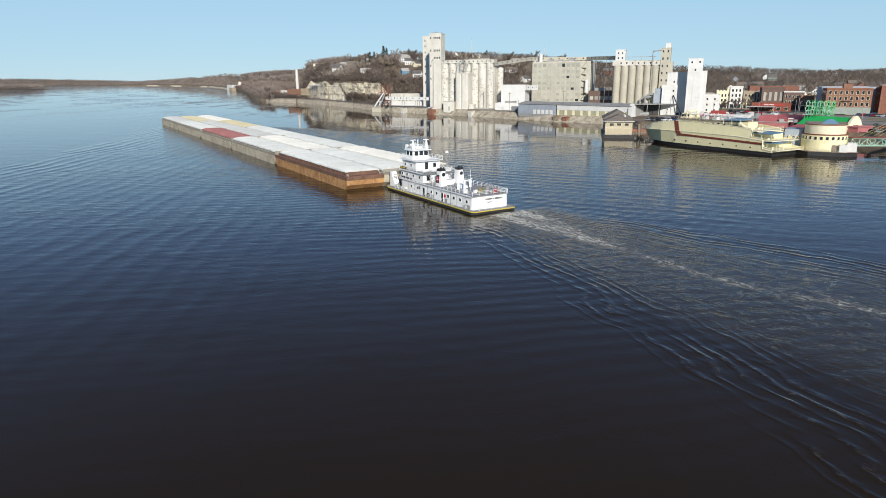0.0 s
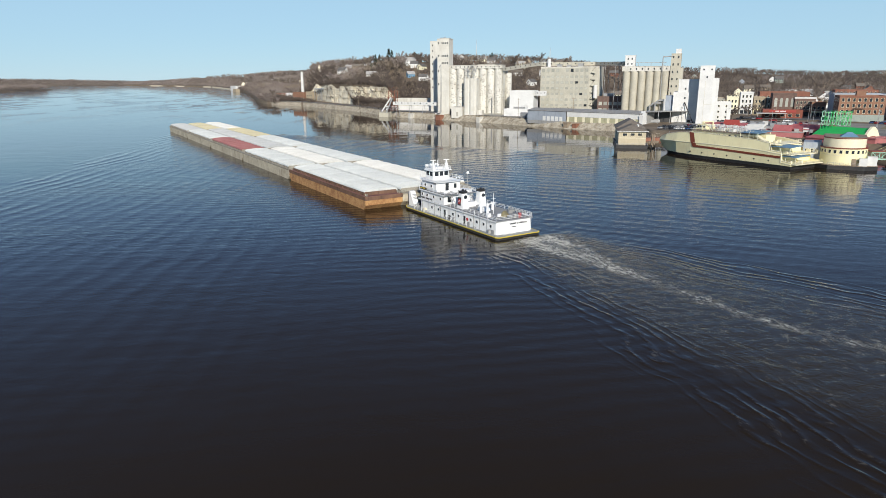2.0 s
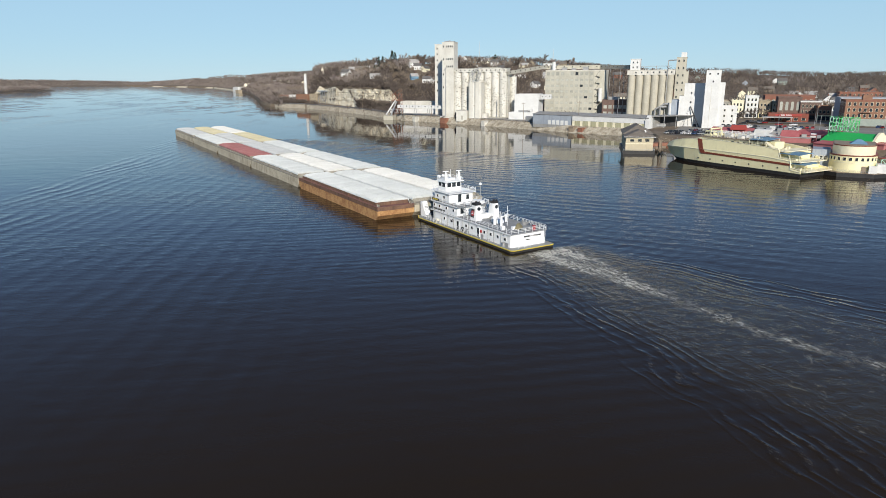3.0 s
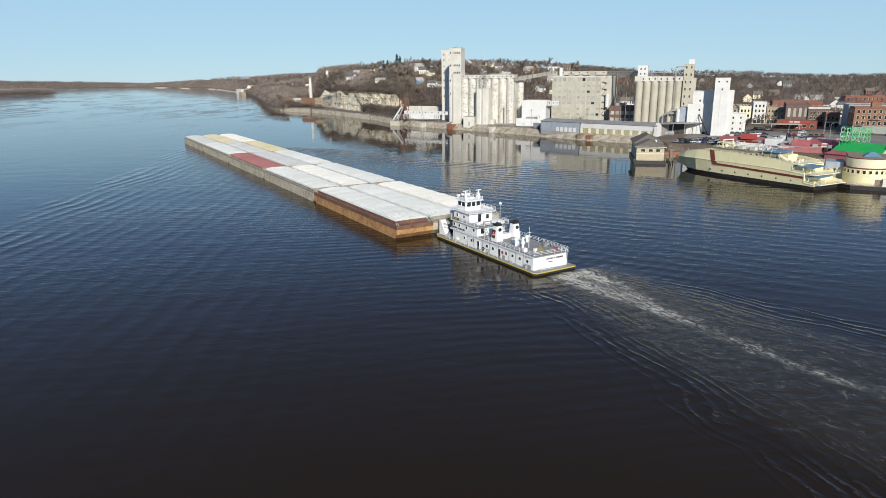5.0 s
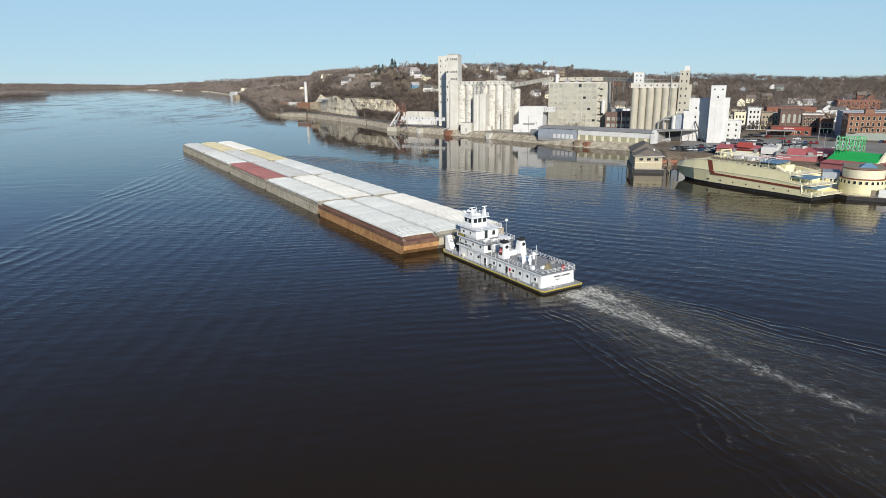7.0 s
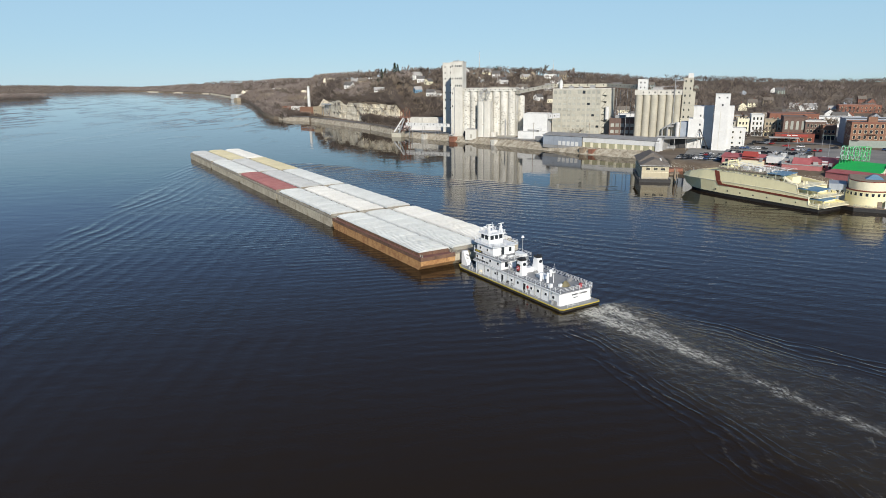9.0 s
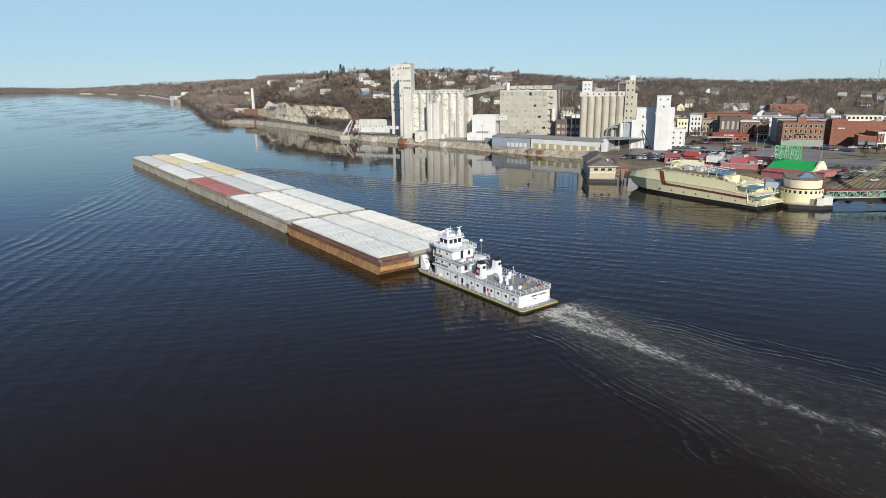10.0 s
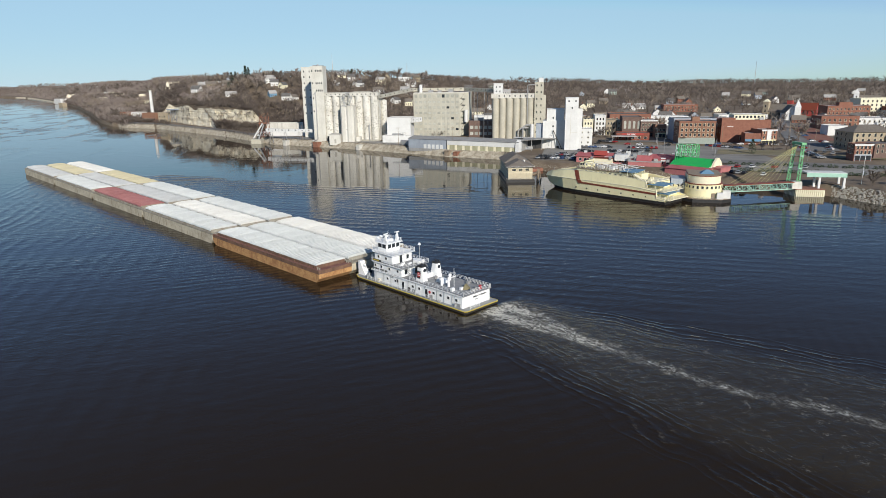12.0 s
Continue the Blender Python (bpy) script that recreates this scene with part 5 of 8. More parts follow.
# stations: x, half beam and height at the water, the boot top, the knuckle, the rail
ST = [(-7.0, 0.05, 3.9, 0.3, 4.1, 1.3, 5.2, 0.9, 5.9), (-4.5, 0.3, 1.9, 2.2, 2.2, 4.6, 5.6, 3.6, 6.9), (0.5, 3.4, -0.5, 4.6, 1.2, 6.9, 5.9, 5.6, 8.4), (8.0, 6.6, -0.5, 7.3, 1.2, 8.3, 6.1, 7.1, 9.7),
      (16.0, 7.7, -0.5, 8.1, 1.2, 8.6, 6.1, 7.8, 10.2), (24.0, 8.2, -0.5, 8.4, 1.2, 8.7, 6.2, 8.1, 10.3), (46.0, 8.2, -0.5, 8.4, 1.2, 8.7, 6.0, 8.1, 9.5), (52.0, 8.2, -0.5, 8.4, 1.2, 8.7, 5.6, 8.2, 8.7), (52.2, 8.2, -0.5, 8.4, 1.2, 8.7, 5.55, 8.6, 6.2),
      (57.0, 8.2, -0.5, 8.4, 1.2, 8.6, 5.2, 8.5, 5.9), (57.2, 8.2, -0.5, 8.3, 1.2, 8.5, 2.2, 8.4, 2.9), (61.0, 8.0, -0.5, 8.2, 1.1, 8.3, 1.7, 8.3, 2.4)]


def strake(lo, hi, out=0.0, x0=-9.0, x1=99.0):
    """The skin of the boat between two of its lines, on both sides, closed across."""
    g, k = Geo(), 0
    for st in ST:
        if not x0 <= st[0] <= x1:
            continue
        x, bl, zl, bh, zh = st[0], st[1 + 2 * lo] + out, st[2 + 2 * lo], st[1 + 2 * hi] + out, st[2 + 2 * hi]
        g.v += [(x, 8.5 - bl, zl), (x, 8.5 - bh, zh), (x, 8.5 + bh, zh), (x, 8.5 + bl, zl)]
        k += 1
    for i in range(k - 1):
        for a in range(4):
            b_ = (a + 1) % 4
            g.f.append((4 * i + a, 4 * i + b_, 4 * i + 4 + b_, 4 * i + 4 + a))
    g.f += [(0, 1, 2, 3), (4 * k - 1, 4 * k - 2, 4 * k - 3, 4 * k - 4)]
    return g


part("hull_bottom", strake(0, 1), "black", C, "black boot-topped hull bottom")
part("hull", strake(1, 2), "cream", C)
for sd in (-1, 1):  # the bulwark of each side, a wall round the open deck
    g = Geo()
    for st in ST:
        x, bk, zk, br, zr = st[0], st[5], st[6], st[7], st[8]
        t_ = min(0.25, br * 0.5)
        g.v += [(x, 8.5 + sd * bk, zk), (x, 8.5 + sd * br, zr), (x, 8.5 + sd * (br - t_), zr), (x, 8.5 + sd * (bk - t_), zk)]
    for i in range(len(ST) - 1):
        for a in range(4):
            b_ = (a + 1) % 4
            g.f.append((4 * i + a, 4 * i + b_, 4 * i + 4 + b_, 4 * i + 4 + a)[::-sd])
    n_ = 4 * len(ST)
    g.f += [(3, 2, 1, 0)[::-sd], (n_ - 4, n_ - 3, n_ - 2, n_ - 1)[::-sd]]
    part("topside", g, "cream", C)
for t_ in (0.0, 1.0):
    g = Geo()
    for p, q in zip(ST[:-1], ST[1:]):
        for sd in (-1, 1):
            k_ = 5 if t_ == 0 else 7
            g.rod((p[0], 8.5 + sd * p[k_], p[k_ + 1]), (q[0], 8.5 + sd * q[k_], q[k_ + 1]), 0.14, 5)
    part("rub_strake" if t_ == 0 else "rail_cap", g, "cream_light", C)
g = Geo()
for xa, xb in ((19.0, 24.0), (24.0, 30.0), (30.0, 37.0), (37.0, 46.0), (46.0, 57.0)):
    za, zb = 4.5 - (xa - 19) * 0.022, 4.5 - (xb - 19) * 0.022
    g.add([(x, y, z) for y in (-0.22, 0.6) for x, z in ((xa, za), (xb, zb), (xb, zb + 0.75), (xa, za + 0.75))], [(0, 1, 2, 3), (7, 6, 5, 4), (0, 4, 5, 1), (1, 5, 6, 2), (2, 6, 7, 3), (3, 7, 4, 0)])
part("stripe", g, "stripe", C)
lean = lambda x, z, o: (x, -0.17 + 0.2 * (z - 6.1) + o, z)  # the slope of the topside
g = Geo().add([lean(x, z, o) for o in (-0.03, 0.3) for x, z in ((16.4, 6.1), (18.6, 6.1), (16.8, 10.3), (14.6, 10.25))], [(0, 1, 2, 3), (7, 6, 5, 4), (0, 4, 5, 1), (1, 5, 6, 2), (2, 6, 7, 3), (3, 7, 4, 0)])
part("stripe", g, "stripe", C)
part("stripe", Geo().section_y([(16.4, 6.25), (18.6, 6.25), (19.4, 5.22), (19.2, 4.48), (17.6, 4.48)], -0.24, 0.6), "stripe", C)
for x in range(16, 54, 6):
    part("fairlead", Geo().box(x, x + .5, -0.05, 0.5, 2.2, 2.7), "black", C)
part("upper_deck", Geo().prism([(2, 5.4), (9, 2.9), (16, 1.2), (52, 0.8), (52, 16.2), (16, 15.8), (9, 14.1), (2, 11.6)], 8.0, 8.3), "wood", C, "brown planked upper deck")
part("foredeck", Geo().prism([(-4.5, 7.6), (0, 5.6), (9, 3.0), (12, 3.0), (12, 14), (9, 14), (0, 11.4), (-4.5, 9.4)], 6.6, 8.7, [(1, 6.6), (3, 5.6), (9, 3.4), (12, 3.2), (12, 13.8), (9, 13.6), (3, 11.4), (1, 10.4)]), "cream", C)
part("deckhouse", Geo().prism([(13, 5), (15, 2.6), (40, 2.6), (42, 4), (42, 14), (15, 14.4), (13, 12)], 8.3, 10.9), "cream", C)
part("deckhouse_roof", Geo().prism([(12.6, 4.8), (14.8, 2.1), (40.4, 2.1), (42.5, 3.8), (42.5, 14.3), (14.8, 14.8), (12.6, 12.2)], 10.9, 11.15), "wood", C, "brown deckhouse roof")
windows(C, 16, 39, 9, 9.5, 0, 1, 1.3, 0.7, y=2.6)
part("pilothouse", Geo().prism([(13, 6), (18, 6), (18, 12), (13, 12)], 11.15, 13.2, [(13.6, 6.3), (17.8, 6.3), (17.8, 11.7), (13.6, 11.7)]), "cream", C)
windows(C, 13.5, 17.6, 3, 11.9, 0, 1, 1.0, 0.8, y=6.1)
part("gantry", Geo().box(18.6, 19.0, 3, 3.4, 11.1, 14.2).box(18.6, 19.0, 9, 9.4, 11.1, 14.2).box(18.6, 19.0, 3, 9.4, 14.2, 14.6).rod((19, 3.2, 14.3), (24, 3.2, 11.3), 0.16), "cream", C)
rail(C, [(16, 0.8), (46, 0.6)], 10.0, 0.9, 1.4, "cream_light")
rail(C, [(15, 2.5), (40, 2.5), (42, 4)], 11.15, 1.0, 1.6, "cream_light")
for i in range(15):
    part("vent_pipe", Geo().cyl(21 + 1.1 * i, 5 + (i * 2.7) % 6, 11.15, 12.8 + (i % 3) * 0.5, 0.12, k=6), "white_wall", C)
for x, y in ((24, 6), (29, 9), (34, 7), (30, 5)):
    part("roof_unit", Geo().box(x, x + 2.2, y, y + 1.8, 11.15, 12.3), "white_wall", C)
for i, (z, x1) in enumerate(((2.0, 63.0), (5.2, 60.5), (8.4, 54.0))):
    d_ = part("stern_deck", Geo().box(47, x1, 0.4, 16, z - 0.25, z), "cream_light", C)
    rail(C, [(47.5, 0.5), (x1 - .1, 0.5), (x1 - .1, 15.8)], z, 1.1, 1.0, "cream_light")
    if i < 2:
        part("awning", Geo().section([(0.2, z + 2.35), (8, z + 2.75), (8, z + 2.9), (0.2, z + 2.5)], x1 - 8.5, x1 - .3), "blue_awning", C)
        for x in (x1 - 8, x1 - 4.4, x1 - .6):
            part("post", Geo().box(x - .1, x + .1, 0.4, 0.6, z, z + 2.4), "cream_light", C)
part("stern_house", Geo().box(46, 54.5, 2, 15, 0.7, 7.9), "cream", C)
windows(C, 46.5, 51.4, 3, 2.7, 2.9, 2, 1.1, 1.5, y=2)
part("awning", Geo().section([(1.2, 11.6), (9, 12.2), (9, 12.35), (1.2, 11.75)], 38, 46), "blue_awning", C)
for x, y in ((38.3, 1.4), (42, 1.4), (45.7, 1.4), (45.7, 8.6)):
    part("awning_post", Geo().box(x - .09, x + .09, y - .09, y + .09, 8.6, 12.0), "cream_light", C)
for x, y, z in ((47.5, 1.2, 8.3), (49.5, 1.2, 8.3), (50.5, 4.0, 8.3), (48.5, 9.0, 8.3), (53.5, 1.6, 5.2), (55.5, 3.5, 5.2), (58.5, 2.0, 2.0), (60.5, 5.0, 2.0)):
    part("deck_locker", Geo().box(x, x + 1.3, y, y + 0.8, z, z + 1.1), "cream_light", C)
for k_ in range(7):  # the stairs between the stern decks
    part("step", Geo().box(52.4 + 0.45 * k_, 52.9 + 0.45 * k_, 2.2, 3.4, 8.0 - 0.45 * k_, 8.1 - 0.45 * k_), "cream_light", C)
part("ramp", Geo().section_y([(43, 11.2), (49, 8.2), (50, 8.2), (44, 11.2)], 2, 4), "cream_light", C)
part("pinnacle", Geo().prism([(42.5, 4.5), (47, 4.5), (47, 10), (42.5, 10)], 8.0, 11.0), "cream", C)
for i in range(26):
    x, y = 18.5 + 0.95 * i, (3.0, 8.0)[i % 2]
    part("canopy_post", Geo().rod((x, y, 11.1), (x, y, 12.9), 0.06, 5), "white_wall", C)
for y in (3.0, 8.0, 13.0):
    part("canopy_beam", Geo().box(18, 43, y - 0.08, y + 0.08, 12.9, 13.05), "white_wall", C)
for i in range(9):
    part("canopy_beam", Geo().box(18.5 + 3 * i, 18.65 + 3 * i, 3, 13, 13.05, 13.18), "white_wall", C)
part("anchor_gear", Geo().box(-3, -1, 7.6, 9.4, 5.6, 7.0).rod((-2.6, 8.5, 5.6), (-3.4, 8.5, 9), 0.1), "steel", C)

# ---- entrance barge with its rounded pavilion ----
P_ = thing("entrance_pavilion", pose(140.2, 240.6, 0.2, 0, 0, -30) @ Matrix.Diagonal((1.14, 1.14, 1.0, 1)), "cream two-tier rounded casino pavilion on a dark barge", "pavilion")
def arc(r, n=20, yc=0.0, back=11):
    return [(r * math.cos(a), yc + r * math.sin(a)) for a in [math.pi + math.pi * i / n for i in range(n + 1)]] + [(r, back), (-r, back)]
part("barge_hull", Geo().prism([(-8, -4), (-4, -7.6), (6, -7.4), (9.6, -4), (9.6, 12), (-8, 12)], -0.6, 1.2), "black", P_, "black barge hull")
part("deck", Geo().prism([(-8, -4), (-4, -7.6), (6, -7.4), (9.6, -4), (9.6, 12), (-8, 12)], 1.2, 1.3), "wood", P_)
part("wall", Geo().prism(arc(6.5), 1.3, 7.2), "cream", P_, smooth=True)
part("band", Geo().prism(arc(6.62), 7.0, 7.35), "stripe", P_)
part("band", Geo().prism(arc(6.58), 4.6, 4.75), "cream_light", P_)
part("upper_wall", Geo().prism(arc(5.9), 7.35, 10.6), "cream_light", P_, smooth=True)
part("band", Geo().prism(arc(6.0), 10.5, 10.75), "stripe", P_)
part("roof", Geo().prism(arc(5.7), 10.75, 10.85), "wood", P_)
part("skylight", Geo().prism([(-1.5, -1), (3.5, -1), (3.5, 4), (-1.5, 4)], 10.85, 12.4, [(0.4, 1), (1.6, 1), (1.6, 2), (0.4, 2)]), "blue_awning", P_, "blue glazed pyramid skylight")
for i in range(12):
    a = math.pi + math.pi * (i + 0.7) / 12.4
    window(P_, pane_pair(0.75, 1.1, "glass", "cream_light"), pose(6.52 * math.cos(a), 6.52 * math.sin(a), 5.4, 0, 0, math.degrees(a) + 90))
part("door", Geo().box(2.4, 3.6, -6.2, -5.7, 1.3, 3.6), "wood", P_)
part("generator", Geo().box(4.4, 6.6, -6.4, -4.4, 1.3, 3.9), "white_wall", P_)
part("container", Geo().box(6.6, 9.2, -4.4, -1.0, 1.3, 4.4), "white_wall", P_)
part("link_house", Geo().box(-11.5, -6.4, 0, 9, 1.3, 8.4), "blue_sheet", P_, "pale blue linking house")
windows(P_, -11, -6.8, 3, 4.4, 0, 1, 0.9, 1.6, y=0.0)
rail(P_, [(-4, -7.3), (4.2, -7.2)], 1.3, 0.95, 1.8, "steel")

# ---- shore pavilion behind the boats ----
V = thing("shore_pavilion", pose(128, 342, 4.5, 0, 0, -40), "long low pavilion with faded red roofs and a pale front", "pavilion")
part("wall", Geo().box(0, 58, 0, 12, -2, 3.6), "pinkwall", V)
part("roof", Geo().section([(-0.6, 3.6), (6, 5.2), (12.6, 3.6), (12.6, 3.4), (-0.6, 3.4)], -0.5, 20), "pink", V)
part("roof", Geo().section([(-0.6, 3.6), (6, 4.6), (12.6, 3.6), (12.6, 3.4), (-0.6, 3.4)], 20.2, 40), "roof_pale", V)
part("roof", Geo().section([(-0.6, 3.6), (6, 5.6), (12.6, 3.6), (12.6, 3.4), (-0.6, 3.4)], 40.2, 58.4), "pink", V)
for x in (22, 26, 31, 36):
    part("roof_unit", Geo().box(x, x + 2, 3, 5, 4.2, 5.8), "steel", V)
windows(V, 1, 57, 20, 0.9, 0, 1, 1.4, 1.6, y=0.0, frame_mat="white_wall")
part("facade", Geo().box(8, 21, -3, -0.05, -2, 2.9), "cream_light", V)
part("facade_cap", Geo().box(7.8, 21.2, -3.2, 0, 2.9, 3.2), "stripe", V)
part("facade", Geo().box(30, 47, -5, -0.05, -2, 2.2), "pinkwall", V)
part("facade_cap", Geo().box(29.8, 47.2, -5.2, 0, 2.2, 2.5), "roof_pale", V)
part("dormer", Geo().section([(-4, 2.4), (2, 2.4), (-1, 5.4)], 34, 42), "pink", V)
part("dormer", Geo().box(22, 29, -2, 4, 2, 5.2), "white_wall", V)
part("dormer", Geo().section([(-1, 4.4), (4, 4.4), (1.5, 6.8)], 10, 17), "church_red", V)
for q in range(9):
    part("roof_unit", Geo().box(3 + 6 * q, 4.6 + 6 * q, 5 + q % 3, 6.4 + q % 3, 4.6, 6.0), "steel" if q % 2 else "white_wall", V)
for q in range(14):
    x, y = 9 + 3.4 * q, -3.6 + 1.7 * (q % 3) + (9 if q % 4 == 1 else 0)
    part("duct", Geo().box(x, x + 1.4 + q % 3 * 0.5, y, y + 1.3, 2.4 if y < 0 else 4.4, 3.8 + q % 2 * 0.5 if y < 0 else 6.2), ("steel", "roof_pale", "white_wall")[q % 3], V)
K = thing("sign_hall", pose(163, 302.4, 4.5, 0, 0, -62), "hall with bright green roof and a stepped cream gable", "hall")
part("wall", Geo().section([(0, -2), (13, -2), (13, 2.0), (6.5, 5.3), (0, 2.0)], 0, 22), "cream_light", K)
for s in (0, 1):
    pr = [(-0.6, 1.7), (6.5, 5.4), (6.5, 5.75), (-0.6, 2.05)]
    part("roof", Geo().section([(13 - u, v) for u, v in pr] if s else pr, 0.0, 21.6), "green", K)
part("gable", Geo().section([(-0.8, -2), (13.8, -2), (13.8, 2.2), (11.5, 2.6), (9.6, 5.0), (7.4, 6.6), (5.6, 6.6), (3.4, 5.0), (1.5, 2.6), (-0.8, 2.2)], 21.6, 22.6), "cream_light", K)
part("gable_door", Geo().box(22.55, 22.72, 4.6, 8.4, -0.4, 2.6), "stripe", K)
part("lean_roof", Geo().section([(-7, 1.0), (-0.7, 1.9), (-0.7, 2.2), (-7, 1.3)], 1, 24), "pink", K)
part("lean_wall", Geo().box(1, 24, -6.6, -0.8, -2, 1.0), "pinkwall", K)
part("porch", Geo().box(22.7, 27, 1, 12, -2, 2.0).box(22.7, 27.4, 0.6, 12.4, 2.0, 2.4), "pinkwall", K)
SIGN_H = 11.0
sg = thing("roof_sign", pose(166.3, 303, 6.0, 0, 0, -28), "tall green openwork sign of looping tubes above the hall", "sign")
for i in range(11):
    part("frame_post", Geo().rod((1.15 * i, 0, -3), (1.15 * i, 0, SIGN_H), 0.12).rod((1.15 * i, 1.4, -3), (1.15 * i, 1.4, SIGN_H - 1), 0.1).rod((1.15 * i, 1.4, -3), (1.15 * i, 0, 3.5), 0.08), "green", sg)
for z in range(5):
    part("frame_rail", Geo().rod((0, 0, SIGN_H * z / 4), (11.5, 0, SIGN_H * z / 4), 0.1).rod((0, 1.4, SIGN_H * z / 4 - 0.6), (11.5, 1.4, SIGN_H * z / 4 - 0.6), 0.08), "green", sg)
rnd = random.Random(5)
for i in range(30):
    g = Geo()
    row = i // 10
    cx, cz, r = 0.6 + 1.13 * (i % 10) + rnd.uniform(-.2, .2), SIGN_H - 1.3 - 1.9 * row + rnd.uniform(-.3, .3), rnd.uniform(0.7, 1.05)
    a0, a1 = rnd.uniform(0, 2), rnd.uniform(4.6, 6.6)
    pts = [(cx + r * 0.66 * math.cos(a), -0.4 - 0.25 * (i % 2), cz + r * 1.35 * math.sin(a)) for a in np.linspace(a0, a0 + a1, 9)]
    for a, b_ in zip(pts, pts[1:]):
        g.rod(a, b_, 0.2)
    part("sign_letter", g, ("mint", "leafgreen", "mint", "green")[i % 4], sg)
part("sign_panel", Geo().box(-0.3, 11.8, -0.2, 0.1, -3.0, 2.6), "green", sg)
whole("entry_roof", Geo().prism([(0, 0), (12, 0), (12, 9), (0, 9)], 0, 4.5, [(5.8, 4.4), (6.2, 4.4), (6.2, 4.6), (5.8, 4.6)]), "stripe", "dark maroon tent-shaped entry roof", "roof", pose(158, 318, 5.5, 0, 0, -30))

# ---- footbridge, pylon and pier ----
F = thing("footbridge", pose(148.5, 238.5, -1.6, 0, 0, -2) @ Matrix.Diagonal((0.94, 1, 1, 1)), "pale green steel truss footbridge with a red-brown roof", "footbridge")
for y in (-1.3, 1.3):
    g = Geo().box(0, 35, y - .12, y + .12, 4.6, 4.9).box(0, 35, y - .12, y + .12, 7.2, 7.5)
    part("chord", g, "mint", F)
    for i in range(12):
        x = 35 * i / 12
        s = (x, x + 35 / 12) if i % 2 else (x + 35 / 12, x)
        part("brace", Geo().rod((s[0], y, 4.8), (s[1], y, 7.3), 0.13), "mint", F)
        part("post", Geo().box(x - .1, x + .1, y - .11, y + .11, 4.8, 7.3), "mint", F)
part("deck", Geo().box(0, 35, -1.2, 1.2, 4.65, 4.85), "deck_grey", F)
part("roof", Geo().box(-0.3, 35.3, -1.7, 1.7, 7.5, 7.85), "stripe", F, "red-brown flat roof")
Q = thing("pier", pose(182.0, 234.7, 0, 0, 0, -24), "cream sheet-pile pier with a concrete pylon base", "pier")
part("cap", Geo().prism([(0, 0), (11.6, 0), (12.2, 1), (9, 9), (-2, 9)], 2.9, 3.2), "rust", Q)
part("core", Geo().prism([(0.2, 0.2), (11.4, 0.2), (12, 1), (8.8, 8.8), (-1.8, 8.8)], -1, 2.9), "cream_light", Q)
pile = Geo().box(-0.28, 0.28, -0.14, 0.14, -1, 3.0).mesh("sheet_pile", M["cream_light"])
for i in range(14):
    part("sheet_pile", pile, None, Q, m=pose(0.5 + 0.82 * i, 0.02, 0))
for i in range(9):
    part("sheet_pile", pile, None, Q, m=pose(-0.1 - 0.22 * i, 0.6 + i * 0.98, 0, 0, 0, 102))
part("pylon_base", Geo().prism([(-1.6, 0.5), (2.6, 0.5), (2.6, 5.2), (-1.6, 5.2)], 3.2, 6.4, [(-1.3, 0.8), (2.3, 0.8), (2.3, 4.9), (-1.3, 4.9)]), "concrete", Q)
Y = thing("bridge_pylon", Q.matrix_basis @ pose(-0.6, 2.9, 6.2), "tall green lattice pylon with two legs and cable stays", "pylon")
def lattice(x0, y0, x1, y1, h, name):
    leg = part(name, Geo().rod((x0 - .55, y0 - .5, 0), (x1 - .5, y1 - .45, h), 0.13).rod((x0 + .55, y0 - .5, 0), (x1 + .5, y1 - .45, h), 0.13)
               .rod((x0 - .55, y0 + .5, 0), (x1 - .5, y1 + .45, h), 0.13).rod((x0 + .55, y0 + .5, 0), (x1 + .5, y1 + .45, h), 0.13), "leafgreen", Y)
    n = 12
    for i in range(n):
        t0, t1 = i / n, (i + 1) / n
        ax, ay, bx, by = x0 + (x1 - x0) * t0, y0 + (y1 - y0) * t0, x0 + (x1 - x0) * t1, y0 + (y1 - y0) * t1
        s = 0.55 if i % 2 else -0.55
        g = Geo()
        for dy in (-.5, .5):
            g.rod((ax - s, ay + dy, h * t0), (bx + s, by + dy, h * t1), 0.1)
        for dx in (-.55, .55):
            g.rod((ax + dx, ay - s, h * t0), (bx + dx, by + s, h * t1), 0.1)
        part("lacing", g, "leafgreen", leg)
    for t in (0.35, 0.68):
        part("collar", Geo().box(x0 + (x1 - x0) * t - .75, x0 + (x1 - x0) * t + .75, y0 + (y1 - y0) * t - .7, y0 + (y1 - y0) * t + .7, h * t, h * t + .5), "mint", leg)
lattice(-1.7, 1.6, -0.6, 2.0, 16.4, "leg")
lattice(1.5, -1.4, 1.5, -1.8, 16.2, "leg")
part("head", Geo().prism([(-1.6, 2.9), (0.6, -2.9), (2.5, -2.6), (0.6, 3.1)], 16.0, 17.0), "leafgreen", Y)
Yi = Y.matrix_basis.inverted()
for i in range(5):
    for sy in (-1.4, 1.4):
        a = Yi @ (F.matrix_basis @ Vector((4 + 5.4 * i, sy, 7.9)))
        part("stay", Geo().rod(a, (0.2, 0.3 + sy * 0.3, 15.8), 0.055, 4), "cable", Y)
Z = thing("pier_canopy", Q.matrix_basis @ pose(5.6, 3.2, 3.2), "white and pale green flat canopy on white posts", "canopy")
part("roof", Geo().box(-1, 15, 0, 7, 6.4, 6.9), "white_wall", Z)
part("beam", Geo().box(-1, 15, -0.3, 0, 5.0, 6.7), "mint", Z)
for x, y in ((4.5, 0.6), (14.4, 0.6), (14.4, 6.4), (4.5, 6.4)):
    part("post", Geo().box(x - .45, x + .45, y - .45, y + .45, -3.5, 6.4), "white_wall", Z)
